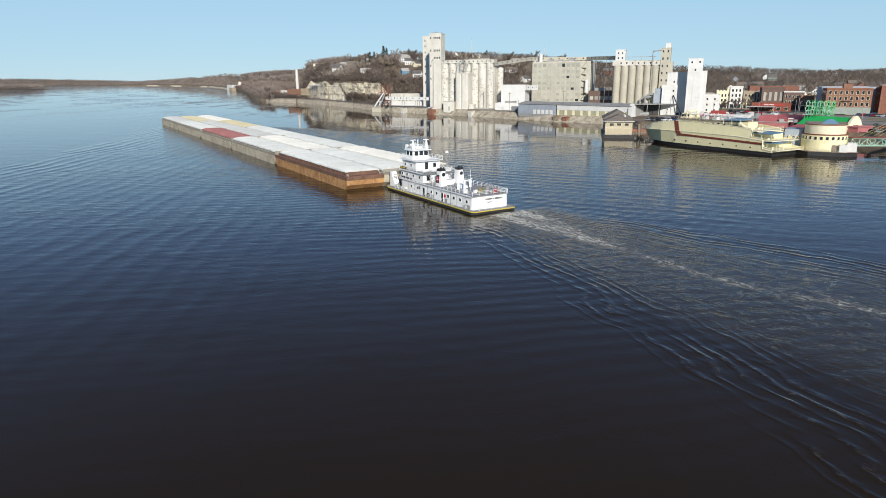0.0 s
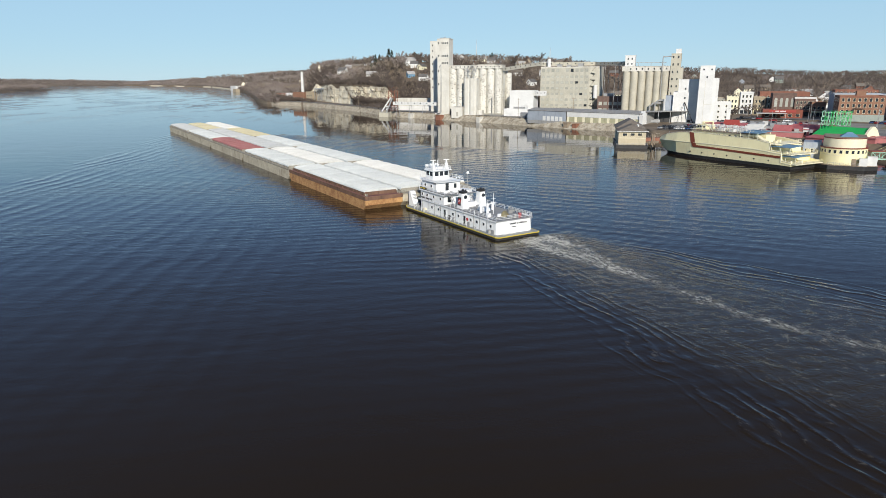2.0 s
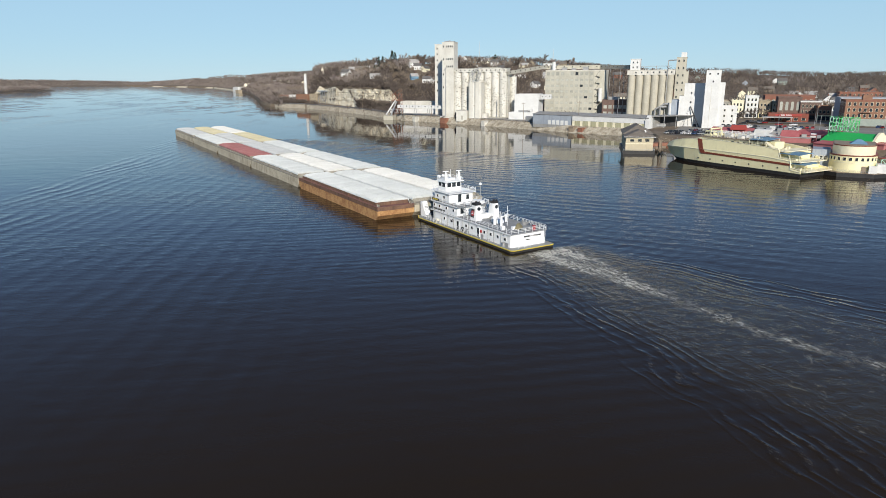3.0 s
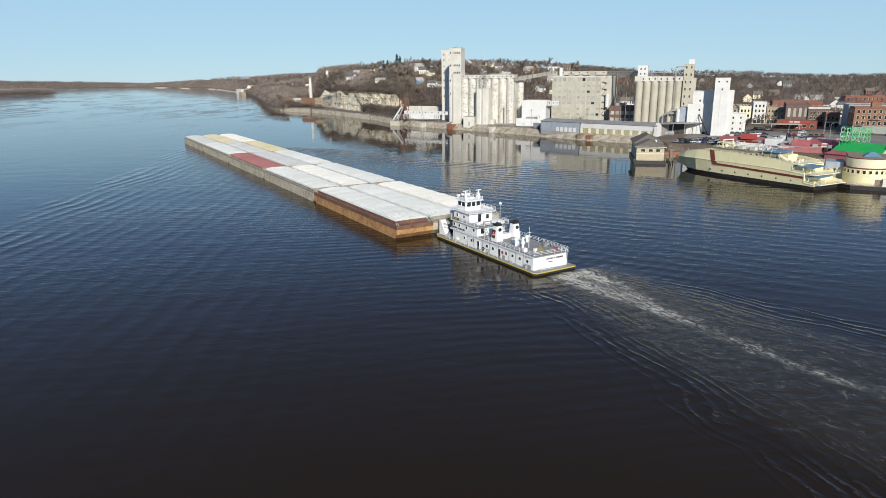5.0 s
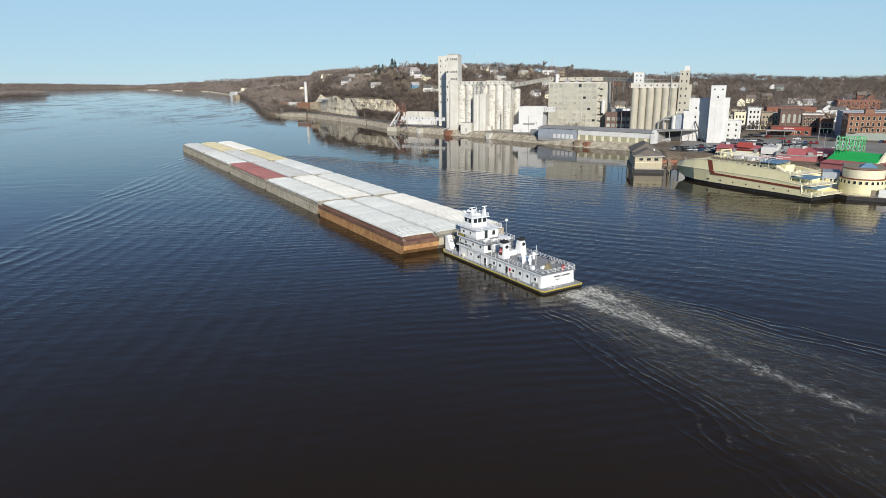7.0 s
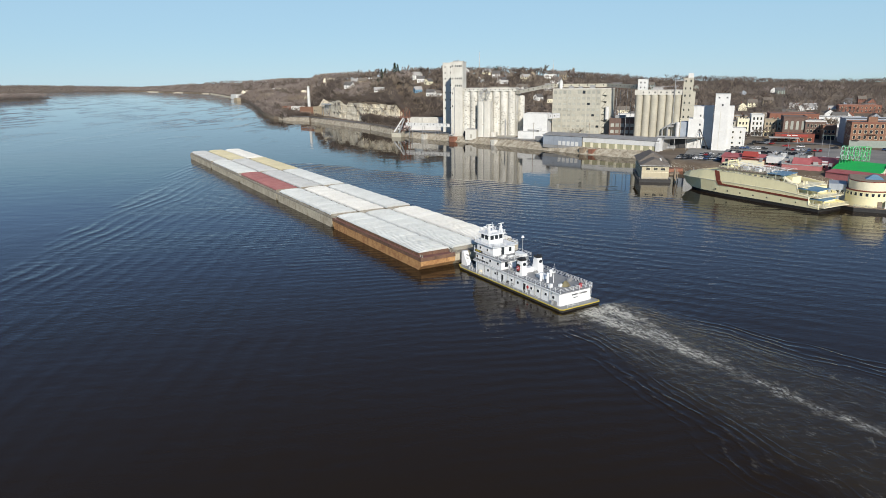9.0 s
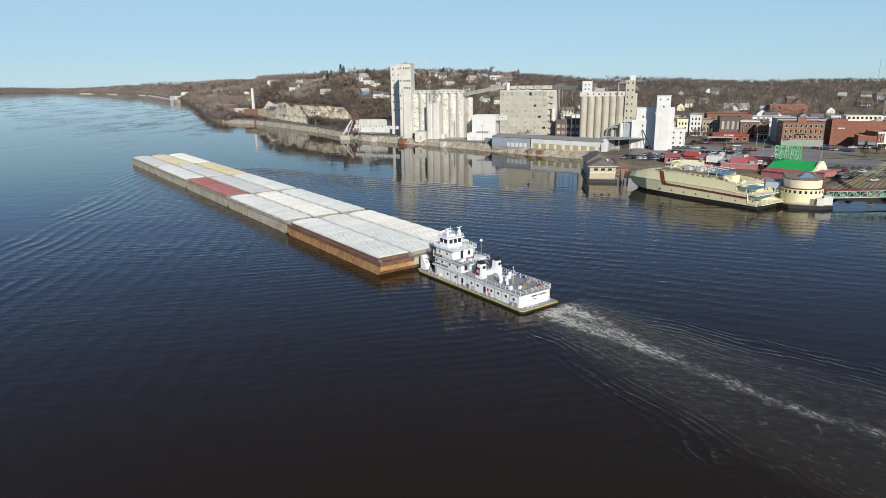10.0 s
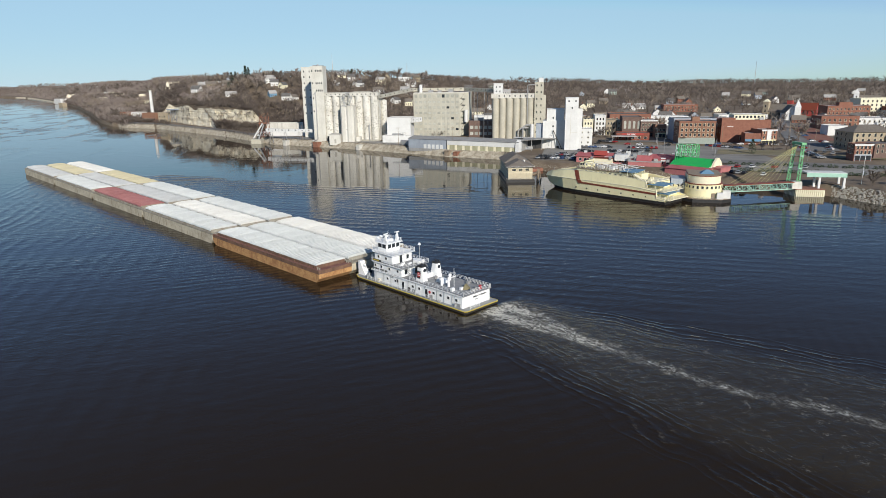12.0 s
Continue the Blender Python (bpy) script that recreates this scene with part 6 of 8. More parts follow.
# ---- bank, roads and lots ----
def polar(az, r):
    return r * math.sin(radians(az)), r * math.cos(radians(az))


def patch(name, corners, material, label, lift=0.22, n=14):
    """A paved or planted sheet laid on the ground between four corners."""
    a, b, c, d = [Vector((*p, 0)) for p in corners]
    g = Geo()
    for i in range(n + 1):
        for j in range(n + 1):
            u, v = i / n, j / n
            p = (a * (1 - u) + b * u) * (1 - v) + (d * (1 - u) + c * u) * v
            g.v.append((p.x, p.y, ground_z(p.x, p.y) + lift))
    g.f = [(i * (n + 1) + j, (i + 1) * (n + 1) + j, (i + 1) * (n + 1) + j + 1, i * (n + 1) + j + 1) for i in range(n) for j in range(n)]
    return whole(name, g, material, label, name.replace("_", " "), kind="structure", smooth=True)


def along_bank(name, az0, az1, s0, s1, material, label, lift=0.2, step=0.25):
    g = Geo()
    n = int(abs(az1 - az0) / step)
    for i in range(n + 1):
        az = az0 + (az1 - az0) * i / n
        for s in (s0, (s0 + s1) / 2, s1):
            x, y = polar(az, bank_r(az) + s)
            g.v.append((x, y, max(ground_z(x, y), 3.4) + lift))
    g.f = [(3 * i + j, 3 * i + 3 + j, 3 * i + 4 + j, 3 * i + 1 + j) for i in range(n) for j in (0, 1)]
    return whole(name, g, material, label, "road", kind="structure", smooth=True)


along_bank("river_road", -14.8, -5.2, 18, 40, "asphalt", "grey asphalt road along the river bank")
along_bank("rail_track", -13, 13.5, 9, 14, "rail_steel", "gravel bed of the railway along the quay", 0.15)
along_bank("quay_apron", -4.8, 13.8, 16, 34, "sidewalk", "pale dusty apron between shed and track", 0.25)
patch("parking_lot", [(112, 358), (168, 328), (212, 408), (150, 440)], "lot", "worn asphalt riverfront parking lot")
patch("parking_lot", [(170, 330), (226, 290), (262, 372), (214, 406)], "lot", "worn asphalt lot beside the main road", 0.3)
patch("parking_lot", [(177, 291), (233, 249), (262, 262), (204, 306)], "lot", "worn asphalt lot between hedge and drive", 0.3)
patch("road", [(150, 352), (262, 262), (270, 274), (160, 362)], "asphalt", "grey riverfront drive", 0.38)
patch("road", [(262, 262), (420, 120), (430, 132), (270, 274)], "asphalt", "grey riverfront drive going on past the pier", 0.38)
patch("street", [(232, 408), (352, 640), (366, 634), (246, 402)], "asphalt", "shaded asphalt street climbing through the town", 0.32)
patch("street", [(276, 344), (300, 332), (470, 566), (452, 578)], "asphalt", "wide shaded street climbing through the town", 0.34, 24)
patch("street", [(330, 392), (346, 384), (420, 486), (405, 496)], "brick", "stretch of street paved with red brick", 0.42, 20)
patch("street", [(190, 440), (330, 372), (335, 384), (196, 452)], "asphalt", "cross street before the brick blocks", 0.36)
patch("lawn", [(222, 346), (262, 322), (276, 344), (238, 366)], "ground", "dull green winter lawn", 0.46)
patch("lawn", [(268, 306), (320, 268), (332, 286), (284, 318)], "ground", "dull winter lawn beside the street", 0.46)
patch("pavement", [(218, 343), (262, 318), (263, 320), (219, 346)], "sidewalk", "pale concrete footpath", 0.55)

# riprap along the water
rnd = random.Random(11)


def rocks(name, az0, az1, count, s0, s1, size, label, material="rock"):
    g = Geo()
    for _ in range(count):
        az = rnd.uniform(az0, az1)
        x, y = polar(az, bank_r(az) + rnd.uniform(s0, s1))
        z, r = ground_z(x, y), size * rnd.uniform(0.5, 1.3)
        yaw = rnd.uniform(0, 6.28)
        vs = []
        for dz in (-0.4, 0.45):
            for k in range(5):
                a = yaw + k * 1.2566 + rnd.uniform(-.3, .3)
                q = r * rnd.uniform(0.6, 1.0) * (1 if dz < 0 else 0.7)
                vs.append((x + q * math.cos(a), y + q * math.sin(a), z + r * dz + rnd.uniform(-.1, .1) * r))
        g.add(vs, [(4, 3, 2, 1, 0), (5, 6, 7, 8, 9)] + [(k, (k + 1) % 5, 5 + (k + 1) % 5, 5 + k) for k in range(5)])
    return whole(name, g, material, label, "rocks", kind="stuff")


rocks("riprap", 40.5, 56, 1900, -0.5, 8, 0.5, "grey broken riprap rocks on the bank by the pier")
rocks("riprap", -15, 15, 5200, -0.5, 8, 0.55, "pale broken rocks and rubble along the quay bank", "rubble")
rocks("riprap", 14.6, 30, 1500, -0.5, 6, 0.22, "brown rubble on the bank behind the boats", "rubble")

# pale worn earth of the quay bank
g = Geo()
cut = [-2, 1, 2.5, 4.5, 7, 9, 12, 16]
n = 300
for i in range(n + 1):
    az = -15.2 + 30.0 * i / n
    ragged = 1.6 * noise.noise((az * 2.1, 0, 0)) + 0.8 * noise.noise((az * 7.3, 4, 0))
    for s in cut:
        x, y = polar(az, bank_r(az) + s + (ragged if s < 8 else 0))
        g.v.append((x, y, ground_z(x, y) + 0.12 + 0.15 * noise.noise((x * 0.5, y * 0.5, 0))))
m = len(cut)
g.f = [(i * m + k, i * m + m + k, i * m + m + k + 1, i * m + k + 1) for i in range(n) for k in range(m - 1)]
whole("river_bank", g, "rubble", "pale bank of worn earth and rubble below the track", "bank", kind="structure", smooth=True)

# quay posts and dock remains
for x, y, w, h, m_, lb in ((-11, 526, 5, 3.6, "rust", "orange rusty steel mooring cell at the water's edge"), (19.4, 493.4, 3, 3.4, "concrete", "square concrete mooring pier at the quay"),
                           (73.5, 430.5, 3.4, 3.6, "wood", "dark timber mooring pier at the quay"), (-35, 549, 3, 3.6, "concrete", "square concrete mooring pier at the quay"), (78.5, 426, 3.2, 3.0, "rust", "rusty steel mooring cell at the quay")):
    whole("mooring_pier", Geo().box(-w / 2, w / 2, -1.5, 3, -1, h).box(-w / 2 - .2, w / 2 + .2, -1.7, 3.2, h, h + 0.4), m_, lb, "pier", pose(x, y, 0, 0, 0, -45), "mooring piers")

# dock tower at the end of the conveyor
D = thing("dock_tower", pose(-56, 583, 3.2, 0, 0, GRID), "rusty red lattice loading tower with pale chutes", "tower")
for x in (0, 6):
    for y in (0, 6):
        part("leg", Geo().rod((x, y, -2), (x, y, 19), 0.3), "rust", D)
for z in range(2, 19, 4):
    for a, b in (((0, 0), (6, 0)), ((6, 0), (6, 6)), ((0, 6), (0, 0))):
        part("brace", Geo().rod((*a, z), (*b, z + 4), 0.16).rod((*a, z), (*b, z), 0.16), "rust", D)
part("chute", Geo().rod((3, -1, 13), (-3, -8, 1), 0.8, 8).rod((4, -1, 12), (2, -9, 0), 0.6, 8), "steel", D)
part("platform", Geo().box(-1, 7, -1, 7, 12.8, 13.2), "rust", D)
part("footing", Geo().box(-4, 5, -11, -5, -3.6, 0.4), "concrete_tan", D)
building("plant_block", "old pale concrete plant block beside the elevator", -52, 618, 32, 10, 10.5, "concrete", "roof_pale", 8, 1, 4, 3, (1.2, 1.4), base=4, keep=0.6)
building("plant_block", "low pale concrete wing on the quay", -60, 600, 46, 6, 4.2, "white_wall", "roof_pale", base=4)

# ---- limestone bluff ----
g = Geo()
nz, na = 40, 320
beds = [rnd.uniform(-0.9, 0.9) for _ in range(40)]
for i in range(na + 1):
    az = -12.4 + 7.8 * i / na
    edge = min((az + 12.6) / 1.2, (-4.4 - az) / 1.2, 1)
    top = 5 + edge * (19 + (5 if az < -9.5 else 2) * noise.noise((az * 1.7, 1, 0)) + 0.8 * noise.noise((az * 7, 2, 0)))
    for k in range(nz + 1):
        z = 3 + (top - 3) * k / nz
        ledge = beds[int(z / 1.3)] * 0.8 + 1.8 * noise.noise((az * 5, z * 0.12, 0)) + 1.3 * noise.noise((az * 16, z * 0.3, 3)) + 0.6 * noise.noise((az * 50, z * 0.9, 8))
        x, y = polar(az, np.interp(az, CLIFF, CLIFF_R) - 5.5 + 4.0 * k / nz - ledge)
        g.v.append((x, y, z))
g.f = [(i * (nz + 1) + k, (i + 1) * (nz + 1) + k, (i + 1) * (nz + 1) + k + 1, i * (nz + 1) + k + 1) for i in range(na) for k in range(nz)]
whole("cliff", g, "limestone", "buff limestone bluff stained brown along its ledges", "cliff", kind="structure")

# ---- power house with a white chimney ----
ch = thing("chimney", pose(-203, 912, 3.5), "tall white tapering factory chimney", "chimney")
part("shaft", Geo().cyl(0, 0, -2, 37.5, 2.4, 1.7, 16), "white_wall", ch, smooth=True)
part("rim", Geo().cyl(0, 0, 37.5, 38.3, 1.9, k=16), "concrete", ch)
building("power_house", "orange brick power house below the chimney", -208, 872, 24, 12, 11, "brick_orange", "roof", 6, 1, 2.5, 3, (1.4, 2.6), base=4.5, ang=-40)
building("power_house", "tan brick annex below the chimney", -186, 852, 14, 10, 12, "tan", "roof_pale", 3, 2, 2.5, 3.6, (1.2, 1.8), base=4.5, ang=-40)
fr = thing("steel_frame", pose(-172, 838, 4.5, 0, 0, -35), "bare grey steel frame of a silo stand", "frame")
for i in range(4):
    part("post", Geo().rod((i * 4, 0, -1), (i * 4, 0, 15), 0.35).rod((i * 4, 6, -1), (i * 4, 6, 15), 0.35), "steel", fr)
    part("brace", Geo().rod((i * 4, 0, 1), (i * 4 + 4, 0, 14), 0.2).rod((i * 4, 6, 14), (i * 4 + 4, 6, 1), 0.2), "steel", fr)
part("roof", Geo().box(-1, 17, -1, 7, 15, 16), "blue_sheet", fr)
whole("storage_tank", Geo().cyl(0, 0, -1, 9, 4, k=20).cyl(0, 0, 9, 10, 4, 0.4, 20), "white_wall", "white cylindrical storage tank by the bluff", "tank", pose(-146, 812, 4.5), smooth=True)
building("pump_house", "white concrete pump house on the far shore", -620, 1880, 36, 16, 11, "white_wall", "roof_pale", base=3, ang=-50)
building("pump_house", "buff concrete wall on the far shore", -560, 1715, 20, 10, 6, "tan", "roof_pale", base=2, ang=-50)
CLEAR = []
for x, y, w, h, m_ in ((-470, 1500, 14, 7, "white_wall"), (-520, 1760, 18, 6, "tan"), (-440, 1640, 12, 8, "white_wall"), (-395, 1420, 16, 6, "cream_light"), (-360, 1180, 14, 6, "white_wall"), (-330, 1330, 12, 7, "tan"), (-300, 1120, 20, 5, "concrete"), (-265, 1010, 26, 5, "brick"), (-245, 985, 18, 6, "white_wall"),
                       (-310, 1040, 16, 5, "roof_pale"), (-560, 1980, 20, 8, "white_wall"), (-280, 1250, 15, 7, "cream_light"), (-610, 2150, 22, 8, "white_wall")):
    if ground_z(x, y) < 4 or ground_z(x - w, y) < 4:
        continue
    CLEAR.append((x + w / 2, y))
    building("shore_building", "small pale building below the wooded ridge", x, y, w, w * 0.6, h, m_, "roof_pale", int(w / 4), 1, 1.5, 3, (1.4, 1.6), ang=-35, glass="glass")
for x, y, w, h in ((-235, 1085, 34, 11), (-262, 1190, 40, 10), (-205, 1010, 26, 14), (-420, 1560, 44, 11), (-330, 1420, 50, 11), (-640, 2020, 46, 15)):
    z = ground_z(x, y)
    CLEAR += [(x + 6, y), (x + w * 0.6, y)]
    g = Geo()
    for i in range(13):
        for k in range(5):
            u = w * i / 12
            g.v.append((u, 2.0 * k + 3 * noise.noise((u * 0.2, k, x)), (h + 3 * noise.noise((u * 0.15, 3, y))) * k / 4 * min(1, i / 2, (12 - i) / 2) - 1))
    g.f = [(i * 5 + k, i * 5 + 5 + k, i * 5 + 6 + k, i * 5 + k + 1) for i in range(12) for k in range(4)]
    whole("rock_outcrop", g, "limestone", "pale limestone outcrop on the wooded slope", "rock", pose(x, y, z, 0, 0, -12))
building("lock_wall", "long pale concrete lock wall on the far shore", -900, 2750, 260, 12, 6, "concrete", "roof_pale", base=1, ang=-62)

# ---- town ----
shops = [("tall white brick shop with dark windows", 213, 493, 8.6, 16, "white_wall", 3, 3, "white_wall"), ("tan brick shop with a dark shop front", 221.5, 489.5, 8, 12.5, "tan", 3, 2, "cream"),
         ("grey-green painted brick shop", 229.4, 486, 8.2, 12, "sage", 4, 2, "sage"), ("white painted narrow shop", 204.5, 496.5, 8, 13, "cream_light", 3, 3, "white_wall"), ("narrow grey brick shop", 196, 500, 8, 11, "concrete_grey", 3, 2, "sage")]
for lb, x, y, w, h, wl_, c_, r_, sh in shops:
    building("shop", lb, x, y, w, 18, h, wl_, "roof", c_, r_, 4.8, 3.6, (1.1, 1.9), cornice=wl_, shop=sh)
b = building("shop", "dark brick shop with tall pale arched windows", 227.5, 474, 15, 20, 15.5, "brick_dark", "roof", cornice="brick_dark", shop="stripe")
for i in range(4):
    aw = Geo().prism([(-0.9, -0.05), (0.9, -0.05), (0.9, 0.06), (-0.9, 0.06)], 0, 5.2)
    aw.add([(0.9 * math.cos(a), y_, 5.2 + 0.9 * math.sin(a)) for y_ in (-0.05, 0.06) for a in np.linspace(0, math.pi, 9)], [tuple(range(9)), tuple(range(17, 8, -1))])
    part("arched_window", aw, "pale_pane", b, m=pose(2.2 + 3.5 * i, -0.02, 6.2))
building("shop", "brick corner shop with a white cornice", 240, 467.5, 13, 18, 13, "brick_dark", "roof_pale", 5, 2, 4.6, 3.6, (1.1, 1.9), cornice="white_wall", shop="brick")
building("shop", "orange brick corner shop", 246, 456, 8.5, 12, 10, "brick_orange", "roof", 3, 1, 5, 3, (1.4, 1.8), shop="cream")
building("warehouse", "dark-roofed brick warehouse behind the shops", 236, 512, 34, 24, 15.5, "brick", "roof", 9, 3, 3, 3.8, (1.2, 1.8))
dn = building("diner", "low red diner with a pale canopy", 208, 446, 24, 12, 5.8, "stripe", "roof", 5, 1, 1.2, 3, (2.2, 1.8))
part("sign_band", Geo().box(4, 20, -0.25, 0, 4.0, 5.4), "church_red", dn)
bars(dn, "lettering", pose(7.6, -0.28, 4.4), (4, 6), 0.7, "white_wall", "white unreadable lettering")
part("canopy", Geo().box(-4, 14, -9, -0.3, 3.4, 3.8).box(-3.6, -3.3, -8.6, -8.3, 0, 3.4).box(13, 13.3, -8.6, -8.3, 0, 3.4), "roof_pale", dn)
bb = building("brick_block", "orange brick three-storey block with an iron fire escape", 236, 408.5, 24.5, 18, 15.8, "brick_orange", "roof", 8, 3, 5.2, 3.5, (1.3, 2.0), side=5, cornice="brick")
part("plinth", Geo().box(-0.1, 24.6, -0.12, 0, -0.5, 4.4), "sage", bb)
part("fire_escape", Geo().rod((2, -0.5, 4.4), (9, -0.5, 8), 0.15).rod((9, -0.5, 8), (13, -0.5, 11.5), 0.15).box(1, 5, -1.2, -0.1, 4.3, 4.5).box(8, 14, -1.2, -0.1, 8, 8.15), "black", bb)
part("stair_tower", Geo().box(9.5, 14.5, 5, 9, 15.3, 18.5), "brick_orange", bb)
building("brick_block", "long grey-blue block rising behind the orange brick one", 244, 428, 30, 20, 16.4, "blue_sheet", "roof", 9, 3, 3.0, 4.0, (1.2, 1.8), keep=0.6)
b2 = building("brick_block", "large red brick block with a blank side wall", 267.5, 405.5, 33, 26, 16.0, "brick", "roof", 6, 3, 2.0, 4.4, (1.4, 2.2), side=4, keep=0.45, pent=[(3, 16, 4, 3, 1.6), (26, 3, 3, 2.4, 1.4)])
part("penthouse", Geo().box(10, 31, 8, 20, 15.5, 19), "cream_light", b2)
windows(b2, 10.5, 30.5, 8, 16.7, 0, 1, 1.4, 1.6, y=8)
part("tower", Geo().box(0, 9, -0.4, 8, -1, 17.2), "brick", b2)
bars(b2, "lettering", pose(4, -0.45, 11), (7,), 0.7, "white_wall", "white unreadable lettering")
building("shop", "red brick side of a small shop with a blue awning", 272.5, 386, 10.5, 12, 8, "brick", "roof_pale", ang=-26)
sb = building("shop", "brick corner shop with white-trimmed bay", 281.5, 381, 11, 14, 10.5, "brick", "roof_pale", 4, 2, 4.4, 3.2, (1.1, 1.8), cornice="white_wall", shop="cream", ang=-8)
part("bay", Geo().box(3.6, 6.6, -0.5, 0, 3.6, 10.4), "white_wall", sb)
whole("awning", Geo().section([(-1.6, 2.6), (0, 3.8), (0, 4.0), (-1.6, 2.9)], 0, 10), "blue_awning", "blue shop awning over the pavement", "awning", pose(272.5, 385.8, 5, 0, 0, -26))
wh = building("garage", "white low garage with a stepped front", 374, 422, 14, 14, 7, "white_wall", "roof_pale", base=6)
building("brick_block", "red brick two-storey block up the street", 412, 470, 30, 22, 11, "brick", "roof", 7, 2, 3, 3.6, (1.6, 2.0), side=4)
building("brick_block", "long red brick hotel block on the hill street", 474, 530, 38, 22, 15, "brick", "roof_pale", 11, 3, 3.2, 3.8, (1.3, 1.9), pent=[(12, 5, 12, 8, 3)])
tn = building("stone_block", "tan stone block with a shingled hip roof", 310, 335, 27, 20, 11.5, "tan", "shingle", 7, 3, 1.6, 3.4, (1.5, 2.0), side=4, ang=-14)
part("hip_roof", Geo().prism([(-0.8, -0.8), (27.8, -0.8), (27.8, 20.8), (-0.8, 20.8)], 11.2, 15.2, [(8, 9.8), (19, 9.8), (19, 10.2), (8, 10.2)]), "shingle", tn)
building("shop", "red brick corner shop with a pale blue front", 271, 294.5, 9.5, 8, 9.4, "brick", "roof", 4, 2, 3.8, 2.9, (1.2, 1.9), cornice="white_wall", shop="blue_sheet", ang=-18, side=3)
building("shop", "brown brick block beside the corner shop", 288, 298, 16, 14, 8.5, "brick_dark", "roof", 5, 2, 3.2, 3, (1.2, 1.8), ang=-4)
building("brick_block", "red brick block at the end of the drive", 330, 318, 20, 16, 14, "brick", "roof", 6, 3, 3, 3.6, (1.2, 1.9), ang=-10)
building("stone_block", "pale stone office block with tall windows", 548, 566, 40, 24, 19, "cream_light", "roof_pale", 9, 4, 3, 4, (1.5, 2.4))


def church(x, y, wall, roof, ang, tower, spire, label, spire_mat="shingle"):
    z = ground_z(x, y)
    c = thing("church", pose(x, y, z, 0, 0, ang), label, "church")
    part("nave", Geo().section([(0, -3), (12, -3), (12, 7), (6, 14), (0, 7)], 0, 24), wall, c)
    for s in (0, 1):
        pr = [(-0.5, 6.5), (6, 14.1), (6, 14.5), (-0.5, 6.9)]
        part("roof", Geo().section([(12 - u, v) for u, v in pr] if s else pr, -0.4, 24.4), roof, c)
    part("tower", Geo().box(-5, 0.5, -1, 4.5, -3, tower), wall, c)
    part("spire", Geo().prism([(-5.3, -1.3), (0.8, -1.3), (0.8, 4.8), (-5.3, 4.8)], tower, tower + spire, [(-2.4, 1.6), (-2.1, 1.6), (-2.1, 1.9), (-2.4, 1.9)]), spire_mat, c)
    for zz in (6, 11):
        window(c, pane_pair(1.2, 2.6, "glass", wall), pose(-2.3, -1, zz))
    windows(c, 1, 23, 5, 2.5, 0, 1, 1.2, 3.4, frame_mat=wall)
    return c


church(470, 606, "tan", "shingle", -60, 17, 3, "tan stone church with a stubby belfry", "cream_light")
church(505, 612, "church_red", "stripe", -55, 17, 6, "bright red brick church with a corner tower")
church(470, 562, "white_wall", "shingle", 60, 13, 7, "white church with a slim pointed steeple", "white_wall")
church(648, 668, "white_wall", "shingle", -40, 17, 5, "white church with a tall belfry on the ridge", "white_wall")

# houses on the bluff and through the wooded town
rnd = random.Random(21)
HOUSES = list(CLEAR)
spots = [(-9.6, 905), (-8.3, 930), (-7.1, 915), (-6.3, 950), (-4.7, 935), (-3.9, 905), (-2.6, 975), (-5.9, 985), (-7.6, 985), (-3.4, 1000), (-8.9, 960), (1.2, 960), (2.4, 990), (3.2, 950), (4.6, 1000), (5.6, 960), (6.9, 1010), (8.2, 980), (9.0, 1040), (10.4, 900), (11.5, 840), (7.6, 900), (5.2, 880)]
for _ in range(84):
    spots.append((rnd.uniform(11, 48), 690 + 480 * rnd.random() ** 1.6))
walls = ["white_wall", "white_wall", "cream_light", "brick", "blue_sheet", "tan", "sage", "white_wall"]
words = {"white_wall": "white", "cream_light": "cream", "brick": "red brick", "blue_sheet": "blue-grey", "tan": "tan", "sage": "grey-green"}
for az, r in spots:
    x, y = polar(az, r)
    if any((x - a) ** 2 + (y - b) ** 2 < 300 for a, b in HOUSES):
        continue
    HOUSES.append((x, y))
    wl_ = walls[rnd.randrange(8)]
    w, h = rnd.uniform(9, 15), rnd.choice((3.2, 5.8, 5.8))
    rf = rnd.choice(("shingle", "roof", "roof_pale", "shingle"))
    house(x, y, w, rnd.uniform(7, 9.5), h, wl_, rf, rnd.choice((GRID, GRID + 90, -az)) + rnd.uniform(-8, 8), f"{'two-storey' if h > 4 else 'single-storey'} {words[wl_]} house among bare trees", rnd.random() < 0.6)
for az, r, w, wl_, rf, h in ((-2.75, 800, 13, "white_wall", "roof", 5.8), (-1.8, 795, 12, "white_wall", "shingle", 5.8), (-2.45, 845, 12, "cream_light", "roof", 5.8),
                              (-7.2, 800, 16, "white_wall", "roof_pale", 3.2), (-3.4, 860, 12, "white_wall", "roof", 5.8), (6.9, 800, 13, "white_wall", "roof", 5.8), 
                              (7.7, 790, 11, "cream_light", "shingle", 5.8), (2.2, 885, 14, "white_wall", "shingle", 5.8), (3.9, 900, 22, "white_wall", "roof", 6.8), (10.6, 800, 14, "brick", "shingle", 6.0), (11.4, 770, 12, "white_wall", "roof_pale", 4.2), (12.0, 815, 13, "tan", "shingle", 5.8)):
    x, y = polar(az, r)
    HOUSES.append((x, y))
    house(x, y, w * 0.8, 7.5, h * 0.82, wl_, rf, rnd.choice((GRID, 12, -8, 55)) + rnd.uniform(-14, 14), f"{words[wl_]} house on the slope among bare trees", rnd.random() < 0.5)
HOUSES += [polar(-3.65, 815), polar(-3.75, 880)]
